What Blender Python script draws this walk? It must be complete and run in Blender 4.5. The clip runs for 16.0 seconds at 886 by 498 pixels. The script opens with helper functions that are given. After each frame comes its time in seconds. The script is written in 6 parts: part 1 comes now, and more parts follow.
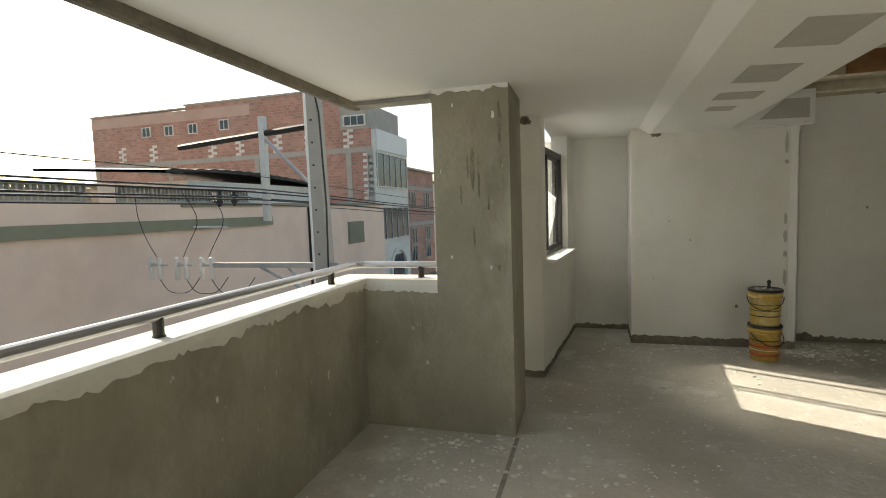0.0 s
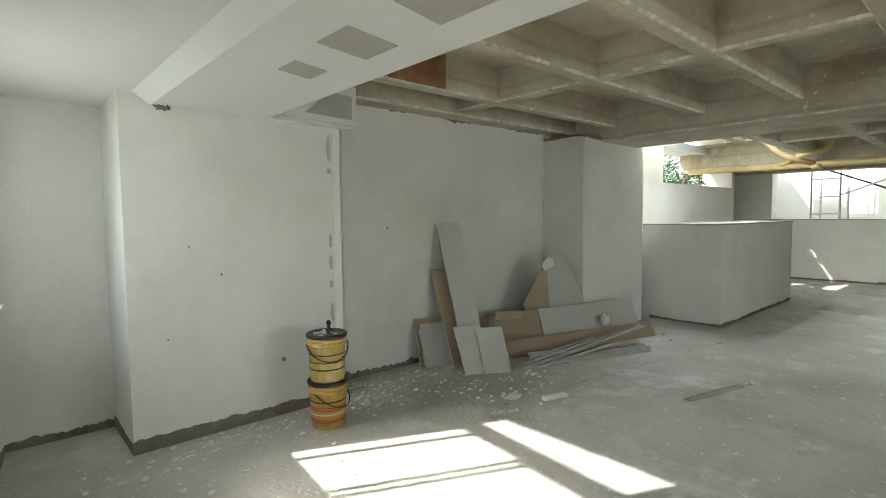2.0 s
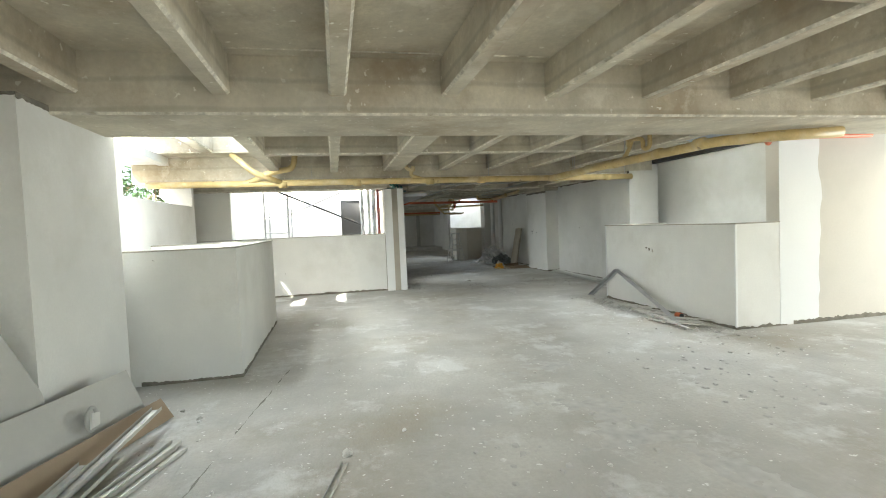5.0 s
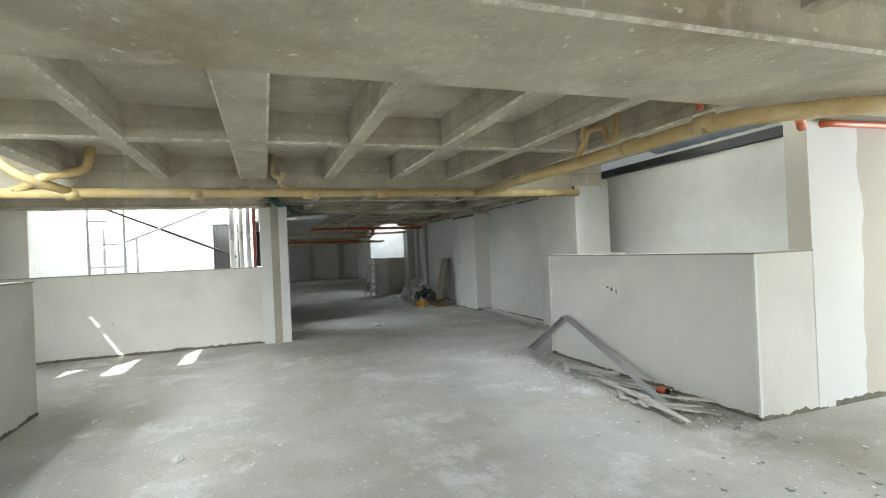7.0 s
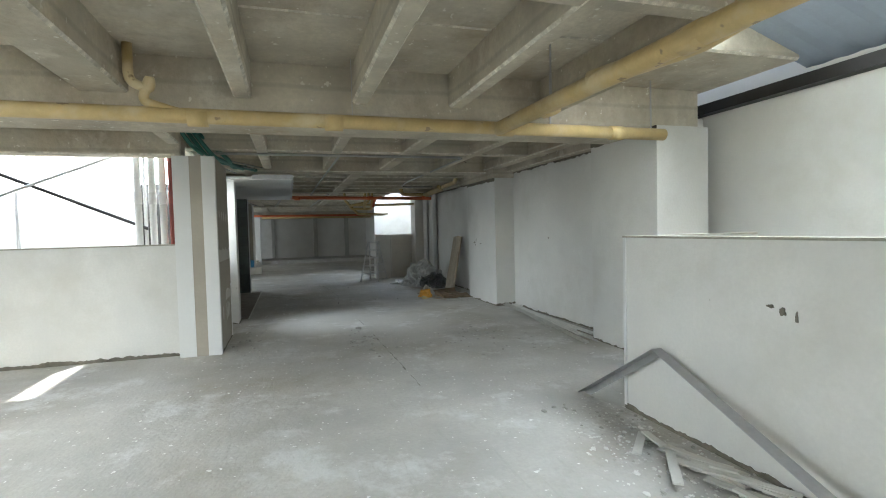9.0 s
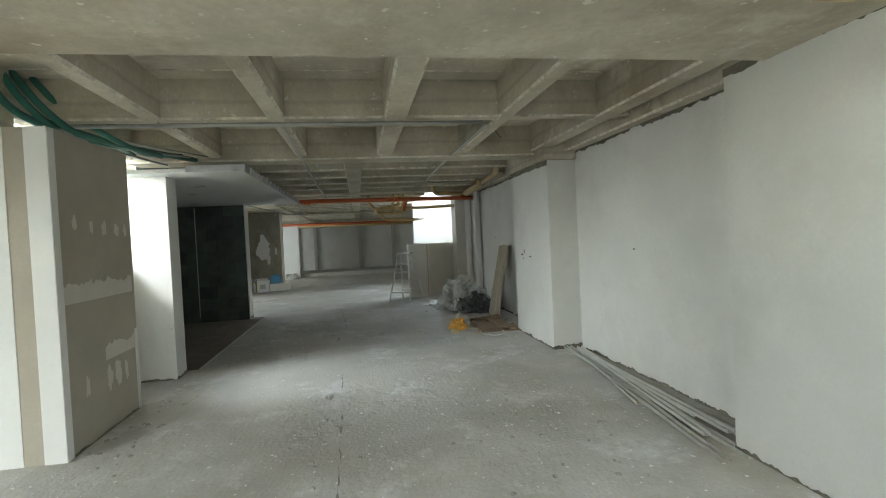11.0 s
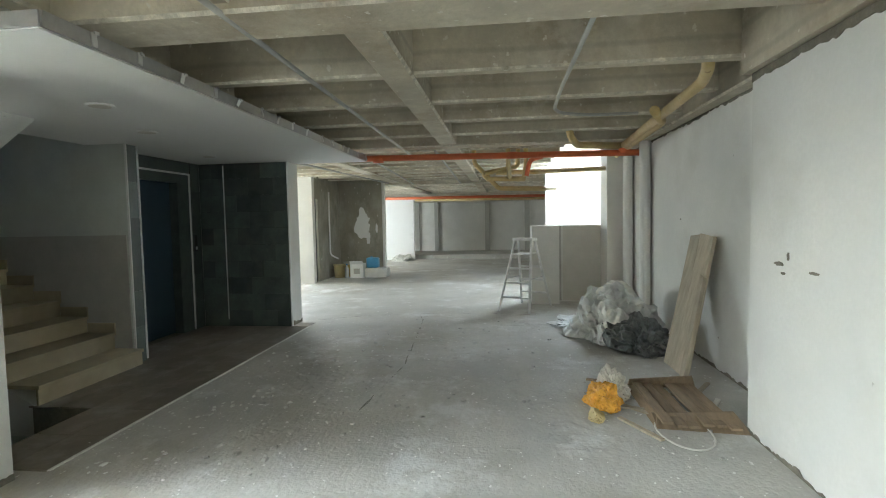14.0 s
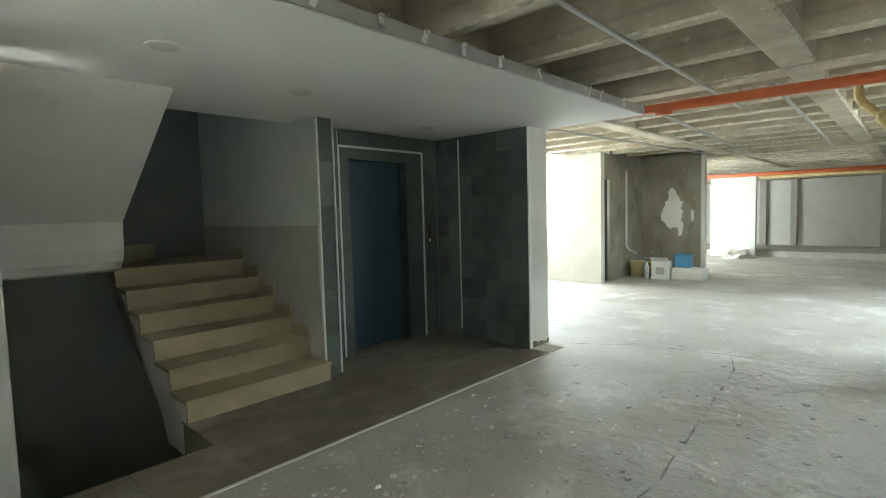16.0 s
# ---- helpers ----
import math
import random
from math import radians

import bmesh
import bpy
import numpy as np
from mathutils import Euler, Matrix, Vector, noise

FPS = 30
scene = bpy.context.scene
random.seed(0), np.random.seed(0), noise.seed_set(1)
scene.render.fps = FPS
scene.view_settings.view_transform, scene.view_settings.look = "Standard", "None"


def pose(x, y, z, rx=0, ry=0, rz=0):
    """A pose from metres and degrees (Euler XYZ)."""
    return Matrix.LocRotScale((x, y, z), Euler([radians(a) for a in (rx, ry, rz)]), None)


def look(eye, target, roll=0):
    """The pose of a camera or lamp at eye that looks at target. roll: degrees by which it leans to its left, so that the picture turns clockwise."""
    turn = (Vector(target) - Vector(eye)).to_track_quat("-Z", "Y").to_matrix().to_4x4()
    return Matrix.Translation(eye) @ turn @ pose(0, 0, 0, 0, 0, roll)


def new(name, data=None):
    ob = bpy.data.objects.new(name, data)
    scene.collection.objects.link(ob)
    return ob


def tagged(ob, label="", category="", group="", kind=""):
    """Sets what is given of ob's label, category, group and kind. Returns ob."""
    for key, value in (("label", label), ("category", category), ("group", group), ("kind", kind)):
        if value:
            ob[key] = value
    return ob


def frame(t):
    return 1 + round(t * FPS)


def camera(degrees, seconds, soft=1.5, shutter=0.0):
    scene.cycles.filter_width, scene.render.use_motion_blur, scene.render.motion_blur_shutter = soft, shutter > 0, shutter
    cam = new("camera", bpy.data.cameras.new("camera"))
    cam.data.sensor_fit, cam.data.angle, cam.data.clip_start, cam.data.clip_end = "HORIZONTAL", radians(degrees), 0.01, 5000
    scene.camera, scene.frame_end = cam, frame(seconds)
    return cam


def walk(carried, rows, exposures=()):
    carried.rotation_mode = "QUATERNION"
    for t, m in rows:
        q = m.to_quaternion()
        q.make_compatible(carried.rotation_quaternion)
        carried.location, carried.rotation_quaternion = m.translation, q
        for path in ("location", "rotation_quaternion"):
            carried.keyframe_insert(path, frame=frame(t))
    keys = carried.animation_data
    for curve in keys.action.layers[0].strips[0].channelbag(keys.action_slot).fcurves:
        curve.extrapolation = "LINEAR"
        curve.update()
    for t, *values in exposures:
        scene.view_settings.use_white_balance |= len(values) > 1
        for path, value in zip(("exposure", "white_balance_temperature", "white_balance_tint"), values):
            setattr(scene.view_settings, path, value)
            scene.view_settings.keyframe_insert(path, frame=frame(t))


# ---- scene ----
cam = camera(82.2, 16.0, 1.0)
METRES, EYE, TILT, LEAN, TURN = 19.7, 1.5, 0.0, 0.0, 16.6
ROWS = [
    (0.0, 0.0, 0.0, 0.0, -0.15, -4.48, 1.9),
    (0.5, -0.004, 0.0272, -0.0006, -8.34, -4.36, 1.05),
    (1.0, 0.0007, 0.0539, -0.0012, -17.06, -3.71, 1.75),
    (1.5, 0.008, 0.0787, -0.0015, -32.2, -3.84, 1.16),
    (2.0, 0.0186, 0.1056, -0.0009, -58.58, -3.67, 0.62),
    (2.5, 0.0322, 0.1254, -0.0015, -73.52, -3.47, 1.16),
    (3.0, 0.0423, 0.1472, -0.0012, -87.54, -2.97, 1.18),
    (3.5, 0.0591, 0.1574, -0.0019, -99.06, -2.62, 1.49),
    (4.0, 0.0758, 0.1657, -0.0016, -108.62, -2.68, 1.7),
    (4.5, 0.0941, 0.1657, -0.0012, -114.9, -3.34, 2.14),
    (7.0, 0.2162, 0.0589, -0.0018, -125.9, 0.26, 2.54),
    (7.5, 0.2431, 0.0368, -0.0034, -125.49, -1.12, 0.15),
    (8.0, 0.2713, 0.0095, -0.0028, -125.89, -1.79, 1.29),
    (8.5, 0.3032, -0.0145, -0.0037, -124.75, -2.1, 1.19),
    (11.0, 0.4421, -0.1402, -0.0018, -115.94, -1.4, 2.76),
    (11.5, 0.472, -0.1583, -0.0025, -112.59, -1.36, 0.82),
    (12.0, 0.5018, -0.1763, -0.002, -110.67, -1.66, 0.18),
    (12.5, 0.5325, -0.19, -0.0026, -107.15, -2.08, 0.79),
    (13.0, 0.565, -0.2036, -0.0025, -107.21, -2.29, 0.72),
    (13.5, 0.5931, -0.2168, -0.0035, -103.45, -2.82, 1.27),
    (14.0, 0.621, -0.2317, -0.0027, -99.74, -3.31, 1.1),
    (14.5, 0.6462, -0.2454, -0.0031, -89.08, -3.44, 1.52),
    (15.0, 0.6771, -0.2553, -0.0031, -75.52, -3.91, 0.38),
    (15.5, 0.7036, -0.2621, -0.0033, -64.6, -3.78, 1.5),
    (16.0, 0.7345, -0.2624, -0.0034, -63.68, -4.07, 1.53),
]
EXPOSURES = [(0.0, 0.75, 7700, 6), (1.0, 1.1, 7500, 4), (2.0, 1.65, 6600, 1), (3.0, 2.15, 7100, 6), (4.5, 2.6, 6650, 4), (7.0, 2.4, 6250, 5), (8.7, 2.6, 6100, 6), (11.0, 3.05, 6400, 2), (12.2, 3.35, 6250, 3), (14.0, 3.95, 6350, 3), (15.0, 4.3, 6500, 0), (16.0, 4.5, 6550, -1)]
walk(cam, [(t, pose(0, 0, EYE, TILT, LEAN, TURN) @ pose(METRES * x, METRES * y, METRES * z, 90 + pitch, roll, yaw)) for t, x, y, z, yaw, pitch, roll in ROWS], EXPOSURES)

# ---- light ----
SUN = Vector((1.3, -0.61, -1.0)).normalized()
world = bpy.data.worlds.new("world")
scene.world = world
world.use_nodes = True
sky = world.node_tree.nodes.new("ShaderNodeTexSky")
sky.sky_type, sky.sun_disc = "NISHITA", False
sky.sun_elevation = math.asin(-SUN.z)
sky.sun_rotation = math.atan2(-SUN.x, -SUN.y)
sky.dust_density = 2.0
world.node_tree.links.new(sky.outputs[0], world.node_tree.nodes["Background"].inputs[0])
world.node_tree.nodes["Background"].inputs[1].default_value = 0.15
sun_data = bpy.data.lights.new("sun", "SUN")
sun_data.energy, sun_data.angle, sun_data.color = 5.0, radians(0.6), (1.0, 0.96, 0.9)
sun = new("sun", sun_data)
sun.matrix_world = look((0, 0, 30), Vector((0, 0, 30)) + SUN)


def sky_fill_light(x, y, z, to, w, h, power, color=(0.9, 0.95, 1.0)):
    """An area lamp that stands in for sky light, at most places in an opening."""
    data = bpy.data.lights.new("sky_fill_light", "AREA")
    data.shape, data.size, data.size_y, data.energy, data.color = "RECTANGLE", w, h, power, color
    ob = new("sky_fill_light", data)
    ob.matrix_world = look((x, y, z), to)
    return ob

# area lamps for sky light; two have no known opening
sky_fill_light(-0.46, 5.24, 1.52, (2.0, 4.9, 0.9), 1.1, 0.9, 2.5)
sky_fill_light(-1.68, -1.4, 1.6, (5, -1.4, 0.6), 9.0, 1.1, 14)
# Added fill lamp in the made-up south opening.
sky_fill_light(5.3, -6.05, 1.65, (4.6, 0, 0.6), 2.3, 1.2, 36)
sky_fill_light(8.1, 5.7, 3.0, (8.1, 1.5, 0.4), 2.2, 1.1, 62)
sky_fill_light(14.4, 4.7, 3.8, (14.4, 4.7, 0), 1.9, 4.2, 17)
sky_fill_light(14.75, 3.4, 2.5, (14.7, -2.5, 0.9), 0.9, 0.55, 18)
sky_fill_light(8.4, -1.95, 2.95, (8.4, 0.5, 0), 2.8, 0.6, 17)
sky_fill_light(10.4, -2.3, 3.0, (10.0, -1.8, 0), 0.8, 1.4, 40)
sky_fill_light(23.3, -2.65, 3.25, (22.0, -0.9, 0.0), 2.2, 1.2, 17)
sky_fill_light(24.4, 5.05, 1.75, (19, 0.5, 0.6), 2.2, 1.2, 13)
# Added fill lamp: the far north wall is solid here.
sky_fill_light(29.6, 5.9, 1.6, (31.5, 0, 0.7), 4.0, 1.6, 22)


# ---- materials ----
def material(name, base, rough=0.8, metal=0.0, spread=0.12, scale=3.0, fine=40.0, bump=0.15, stain=None, stain_amount=0.0,
             stain_scale=1.2, speck=None, speck_scale=60.0, speck_cut=0.72, lines=None, per_object=0.0, stretch=(1, 1, 1), dust=None, scuff=None):
    """A surface with broad mottling, fine grain, stains, specks and board lines, all in metres."""
    m = bpy.data.materials.new(name)
    m.use_nodes = True
    nt = m.node_tree
    bsdf = nt.nodes["Principled BSDF"]
    bsdf.inputs["Roughness"].default_value = rough
    bsdf.inputs["Metallic"].default_value = metal
    co = nt.nodes.new("ShaderNodeTexCoord")
    geo = nt.nodes.new("ShaderNodeNewGeometry")
    mp = nt.nodes.new("ShaderNodeMapping")
    mp.inputs["Scale"].default_value = stretch
    nt.links.new(geo.outputs["Position"], mp.inputs["Vector"])

    def tex(sc, detail=5.0, rough_=0.6):
        n = nt.nodes.new("ShaderNodeTexNoise")
        n.inputs["Scale"].default_value, n.inputs["Detail"].default_value, n.inputs["Roughness"].default_value = sc, detail, rough_
        nt.links.new(mp.outputs[0], n.inputs["Vector"])
        return n

    def ramp(src, a, b, lo=0.0, hi=1.0):
        r = nt.nodes.new("ShaderNodeMapRange")
        r.inputs["From Min"].default_value, r.inputs["From Max"].default_value = a, b
        r.inputs["To Min"].default_value, r.inputs["To Max"].default_value = lo, hi
        nt.links.new(src, r.inputs["Value"])
        return r.outputs[0]

    def mix(fac, a, b, kind="MIX"):
        n = nt.nodes.new("ShaderNodeMix")
        n.data_type, n.blend_type = "RGBA", kind
        if isinstance(fac, float):
            n.inputs[0].default_value = fac
        else:
            nt.links.new(fac, n.inputs[0])
        for sock, v in ((n.inputs[6], a), (n.inputs[7], b)):
            if isinstance(v, tuple):
                sock.default_value = (*v, 1)
            else:
                nt.links.new(v, sock)
        return n.outputs[2]

    big, small = tex(scale), tex(fine, 3.0)
    lo = tuple(c * (1 - spread) for c in base)
    hi = tuple(min(1, c * (1 + spread)) for c in base)
    col = mix(ramp(big.outputs[0], 0.3, 0.7), lo, hi)
    col = mix(ramp(small.outputs[0], 0.3, 0.7, 0, 0.5), col, tuple(c * (1 - spread * 0.9) for c in base))
    if stain:
        st = tex(stain_scale, 7.0, 0.65)
        col = mix(ramp(st.outputs[0], 0.5, 0.68, 0, stain_amount), col, stain)
    if dust:
        tint, amount, size, cut = dust
        du = tex(size, 9.0, 0.7)
        col = mix(ramp(du.outputs[0], cut, cut + 0.1, 0, amount), col, tint)
    if scuff:
        for turn in (0.5, -0.9):
            tilt = nt.nodes.new("ShaderNodeMapping")
            tilt.inputs["Rotation"].default_value = (0, 0, turn)
            tilt.inputs["Scale"].default_value = (0.6, 9.0, 1.0)
            nt.links.new(geo.outputs["Position"], tilt.inputs["Vector"])
            sc = tex(1.6, 6.0, 0.7)
            nt.links.new(tilt.outputs[0], sc.inputs["Vector"])
            col = mix(ramp(sc.outputs[0], 0.6, 0.72, 0, 0.4), col, scuff)
    if speck:
        sp = tex(speck_scale, 2.0)
        col = mix(ramp(sp.outputs[0], speck_cut, speck_cut + 0.04), col, speck)
    height = small.outputs[0]
    if lines:
        axis, pitch, depth = lines
        w = nt.nodes.new("ShaderNodeTexWave")
        w.bands_direction = axis
        w.inputs["Scale"].default_value = 0.314 / pitch
        w.inputs["Distortion"].default_value, w.inputs["Detail"].default_value = 0.8, 2.0
        nt.links.new(geo.outputs["Position"], w.inputs["Vector"])
        col = mix(ramp(w.outputs[1], 0.0, 0.12, depth, 0.0), col, tuple(c * 0.45 for c in base))
    if per_object:
        info = nt.nodes.new("ShaderNodeObjectInfo")
        v = ramp(info.outputs["Random"], 0, 1, 1 - per_object, 1 + per_object)
        hsv = nt.nodes.new("ShaderNodeHueSaturation")
        nt.links.new(v, hsv.inputs["Value"])
        nt.links.new(col, hsv.inputs["Color"])
        col = hsv.outputs[0]
    nt.links.new(col, bsdf.inputs["Base Color"])
    if bump:
        b = nt.nodes.new("ShaderNodeBump")
        b.inputs["Strength"].default_value, b.inputs["Distance"].default_value = bump, 0.01
        add = nt.nodes.new("ShaderNodeMath")
        nt.links.new(height, add.inputs[0])
        nt.links.new(big.outputs[0], add.inputs[1])
        nt.links.new(add.outputs[0], b.inputs["Height"])
        nt.links.new(b.outputs[0], bsdf.inputs["Normal"])
    return m


WHITE_WALL = material("white_plaster", (0.71, 0.7, 0.66), 0.9, spread=0.08, scale=1.1, stain=(0.55, 0.53, 0.47), stain_amount=0.55, stain_scale=0.8, speck=(0.4, 0.38, 0.33), speck_scale=11, speck_cut=0.78, bump=0.15)
CEIL_WHITE = material("ceiling_plaster", (0.74, 0.74, 0.72), 0.9, spread=0.03, scale=0.7, bump=0.04)
RENDER = material("cement_render", (0.3, 0.28, 0.22), 0.9, spread=0.25, scale=2.2, stain=(0.44, 0.43, 0.37), stain_amount=0.7, stain_scale=1.3, speck=(0.62, 0.61, 0.56), speck_scale=14, speck_cut=0.71, bump=0.45, stretch=(1, 1, 0.55), dust=((0.19, 0.18, 0.14), 0.7, 1.6, 0.53))
RENDER_PALE = material("pale_cement_render", (0.345, 0.33, 0.27), 0.9, spread=0.22, scale=4, stain=(0.3, 0.28, 0.22), stain_amount=0.6, stain_scale=3, bump=0.4, stretch=(1, 1, 0.6))
MORTAR = material("raw_mortar", (0.2, 0.18, 0.14), 0.95, spread=0.35, scale=9, fine=60, bump=0.9)
CONCRETE = material("board_marked_concrete", (0.56, 0.51, 0.4), 0.9, spread=0.22, scale=2.2, fine=24, stain=(0.34, 0.27, 0.18), stain_amount=0.8, stain_scale=0.9, speck=(0.7, 0.67, 0.58), speck_scale=14, speck_cut=0.68, lines=("Z", 0.22, 0.3), bump=0.55, dust=((0.68, 0.64, 0.54), 0.6, 2.0, 0.55))
MORTAR_GREY = material("weathered_grey_mortar", (0.3, 0.29, 0.27), 0.95, spread=0.3, scale=5, stain=(0.2, 0.2, 0.19), stain_amount=0.7, stain_scale=3, bump=0.7)
CONCRETE_EDGE = material("chipped_concrete_arris", (0.7, 0.66, 0.55), 0.9, spread=0.35, scale=14, fine=60, stain=(0.35, 0.31, 0.23), stain_amount=0.9, stain_scale=5, bump=0.6)
FLOOR = material("dusty_concrete_floor", (0.48, 0.465, 0.425), 0.7, spread=0.2, scale=1.1, fine=30, stain=(0.33, 0.295, 0.23), stain_amount=0.9, stain_scale=0.45, speck=(0.74, 0.73, 0.7), speck_scale=16, speck_cut=0.68, bump=0.75, dust=((0.67, 0.67, 0.65), 0.65, 1.3, 0.54), scuff=(0.34, 0.33, 0.29))
TAUPE = material("unpainted_board", (0.42, 0.38, 0.31), 0.9, spread=0.1, scale=2, bump=0.1)
YELLOW_PIPE = material("yellow_pvc", (0.55, 0.41, 0.18), 0.5, spread=0.15, scale=6, stain=(0.66, 0.57, 0.36), stain_amount=0.75, stain_scale=2.5, speck=(0.3, 0.22, 0.12), speck_scale=9, speck_cut=0.68, bump=0.05)
ORANGE_PIPE = material("orange_pvc", (0.6, 0.14, 0.05), 0.45, spread=0.08, bump=0.03)
GREY_METAL = material("galvanised_steel", (0.5, 0.5, 0.5), 0.45, metal=0.7, spread=0.12, scale=8, bump=0.05)
DARK_METAL = material("dark_frame", (0.03, 0.028, 0.026), 0.4, metal=0.3, spread=0.2, bump=0.02)
PINK = material("pink_render", (0.83, 0.64, 0.52), 0.9, spread=0.06, scale=0.6, stain=(0.6, 0.43, 0.34), stain_amount=0.4, stain_scale=0.4)
GREEN_TILE = material("dark_green_stone", (0.085, 0.105, 0.095), 0.35, spread=0.35, scale=4, stain=(0.11, 0.12, 0.1), stain_amount=0.7, stain_scale=3, per_object=0.3, bump=0.05)
BLUE_DOOR = material("blue_steel", (0.03, 0.06, 0.085), 0.45, metal=0.2, spread=0.1, bump=0.03)
STAIR = material("beige_stair_tile", (0.42, 0.36, 0.24), 0.6, spread=0.12, scale=5, per_object=0.08, bump=0.08)
ASPHALT = material("asphalt", (0.06, 0.06, 0.06), 0.9)
CAP = material("pale_cement", (0.66, 0.65, 0.6), 0.9, spread=0.12, scale=4, bump=0.2)
FILLER = material("grey_filler", (0.43, 0.42, 0.38), 0.9, spread=0.08, scale=6, bump=0.06)
FILLER_PALE = material("joint_compound", (0.62, 0.59, 0.53), 0.9, spread=0.06, scale=6, bump=0.06)
# Dark tone carries the shade deep in the stairwell.
SHADE_WALL = material("shade_toned_wall", (0.2, 0.22, 0.2), 0.9, spread=0.1)
STAIR_WALL = material("grey_green_stair_paint", (0.58, 0.61, 0.56), 0.85, spread=0.08, scale=1.5, stain=(0.45, 0.48, 0.43), stain_amount=0.5, bump=0.1)
CONDUIT = material("dusty_zinc_conduit", (0.42, 0.42, 0.4), 0.5, metal=0.3, spread=0.12, scale=8, bump=0.02)
GROUND = material("earth", (0.2, 0.18, 0.15), 0.95, spread=0.2, scale=0.1)
GLASS = bpy.data.materials.new("glass")
GLASS.use_nodes = True
GLASS.node_tree.nodes["Principled BSDF"].inputs["Transmission Weight"].default_value = 1.0
GLASS.node_tree.nodes["Principled BSDF"].inputs["Roughness"].default_value = 0.02
GLASS.node_tree.nodes["Principled BSDF"].inputs["IOR"].default_value = 1.1

HALL_TILE = material("brown_hall_tile", (0.2, 0.17, 0.13), 0.55, spread=0.18, scale=4, stain=(0.33, 0.3, 0.26), stain_amount=0.6, stain_scale=2, per_object=0.12, bump=0.1)
BRIGHT_METAL = material("bright_zinc", (0.75, 0.75, 0.75), 0.3, metal=0.9, spread=0.05, bump=0.0)
GREEN_HOSE = material("green_hose", (0.04, 0.17, 0.13), 0.5, spread=0.1, bump=0.0)
RED_PIPE = material("rust_red_pipe", (0.3, 0.07, 0.05), 0.5, spread=0.15, bump=0.05)
RAIL = material("brushed_rail", (0.34, 0.34, 0.35), 0.38, metal=0.9, spread=0.1, scale=10, bump=0.03)
PAIL = material("yellow_pail", (0.46, 0.32, 0.08), 0.5, spread=0.2, scale=9, stain=(0.6, 0.54, 0.36), stain_amount=0.8, stain_scale=8, bump=0.05)
PAIL_OLD = material("stained_yellow_pail", (0.48, 0.32, 0.07), 0.5, spread=0.25, scale=9, stain=(0.16, 0.1, 0.05), stain_amount=0.8, stain_scale=9, bump=0.05)
BAND_ORANGE = material("orange_print", (0.38, 0.09, 0.03), 0.6, spread=0.25, scale=20, bump=0.0)
BOARD_GREY = material("grey_board_paper", (0.47, 0.46, 0.42), 0.85, spread=0.06, scale=3, bump=0.04, per_object=0.08)
BOARD_BROWN = material("brown_board_paper", (0.33, 0.25, 0.17), 0.85, spread=0.08, scale=4, bump=0.06, per_object=0.08)
STUD_PALE = material("dusty_galvanised_stud", (0.52, 0.51, 0.46), 0.55, metal=0.35, spread=0.18, scale=10, bump=0.05)
WOOD = material("grey_timber", (0.42, 0.36, 0.27), 0.85, spread=0.2, scale=3, stretch=(6, 6, 0.7), bump=0.3, per_object=0.15)
WOOD_BROWN = material("brown_timber", (0.3, 0.22, 0.14), 0.85, spread=0.25, scale=5, stretch=(1, 6, 4), bump=0.3, per_object=0.25)
LADDER = material("splashed_aluminium", (0.66, 0.66, 0.65), 0.5, metal=0.1, spread=0.2, scale=9, stain=(0.75, 0.75, 0.72), stain_amount=0.8, stain_scale=12, bump=0.05)
PLASTIC = material("clear_dusty_plastic", (0.6, 0.61, 0.6), 0.38, spread=0.25, scale=5, bump=0.4)
DARK_PLASTIC = material("dark_plastic_sheet", (0.15, 0.16, 0.16), 0.4, spread=0.5, scale=7, bump=0.4)
BAG_YELLOW = material("orange_yellow_plastic", (0.75, 0.38, 0.05), 0.5, spread=0.2, scale=9, bump=0.2)
FOAM = material("pale_yellow_plastic", (0.66, 0.56, 0.3), 0.7, spread=0.15, scale=9, bump=0.15)
BLUE_PLASTIC = material("blue_plastic", (0.06, 0.25, 0.45), 0.4, spread=0.08, bump=0.02)
CHIP = material("plaster_chip", (0.68, 0.67, 0.63), 0.9, spread=0.15, scale=20, bump=0.1)
FLOOR_CLOD = material("dry_concrete_clod", (0.37, 0.36, 0.325), 0.95, spread=0.25, scale=12, bump=0.4)
ROOF_SHEET = material("blue_grey_sheet", (0.32, 0.37, 0.44), 0.5, spread=0.1, scale=2, bump=0.05)
TAUPE_PALE = material("tan_plaster", (0.56, 0.52, 0.45), 0.9, spread=0.08, scale=1.2, stain=(0.5, 0.46, 0.4), stain_amount=0.5, bump=0.15)
FLOOR_CRACK = material("dirt_filled_crack", (0.24, 0.23, 0.2), 0.95, spread=0.3, scale=12, bump=0.5)
LEAF = material("dark_leaf", (0.06, 0.11, 0.04), 0.6, spread=0.3, scale=6, bump=0.05)
FLOOR_SCAB = material("trodden_plaster", (0.5, 0.49, 0.46), 0.9, spread=0.2, scale=10, bump=0.4)

# ---- builders ----
def bx(bm, x0, y0, z0, x1, y1, z1):
    """Adds a box to bm."""
    v = [bm.verts.new((x, y, z)) for x in (min(x0, x1), max(x0, x1)) for y in (min(y0, y1), max(y0, y1)) for z in (min(z0, z1), max(z0, z1))]
    for f in ((0, 1, 3, 2), (4, 6, 7, 5), (0, 4, 5, 1), (2, 3, 7, 6), (0, 2, 6, 4), (1, 5, 7, 3)):
        bm.faces.new([v[i] for i in f])


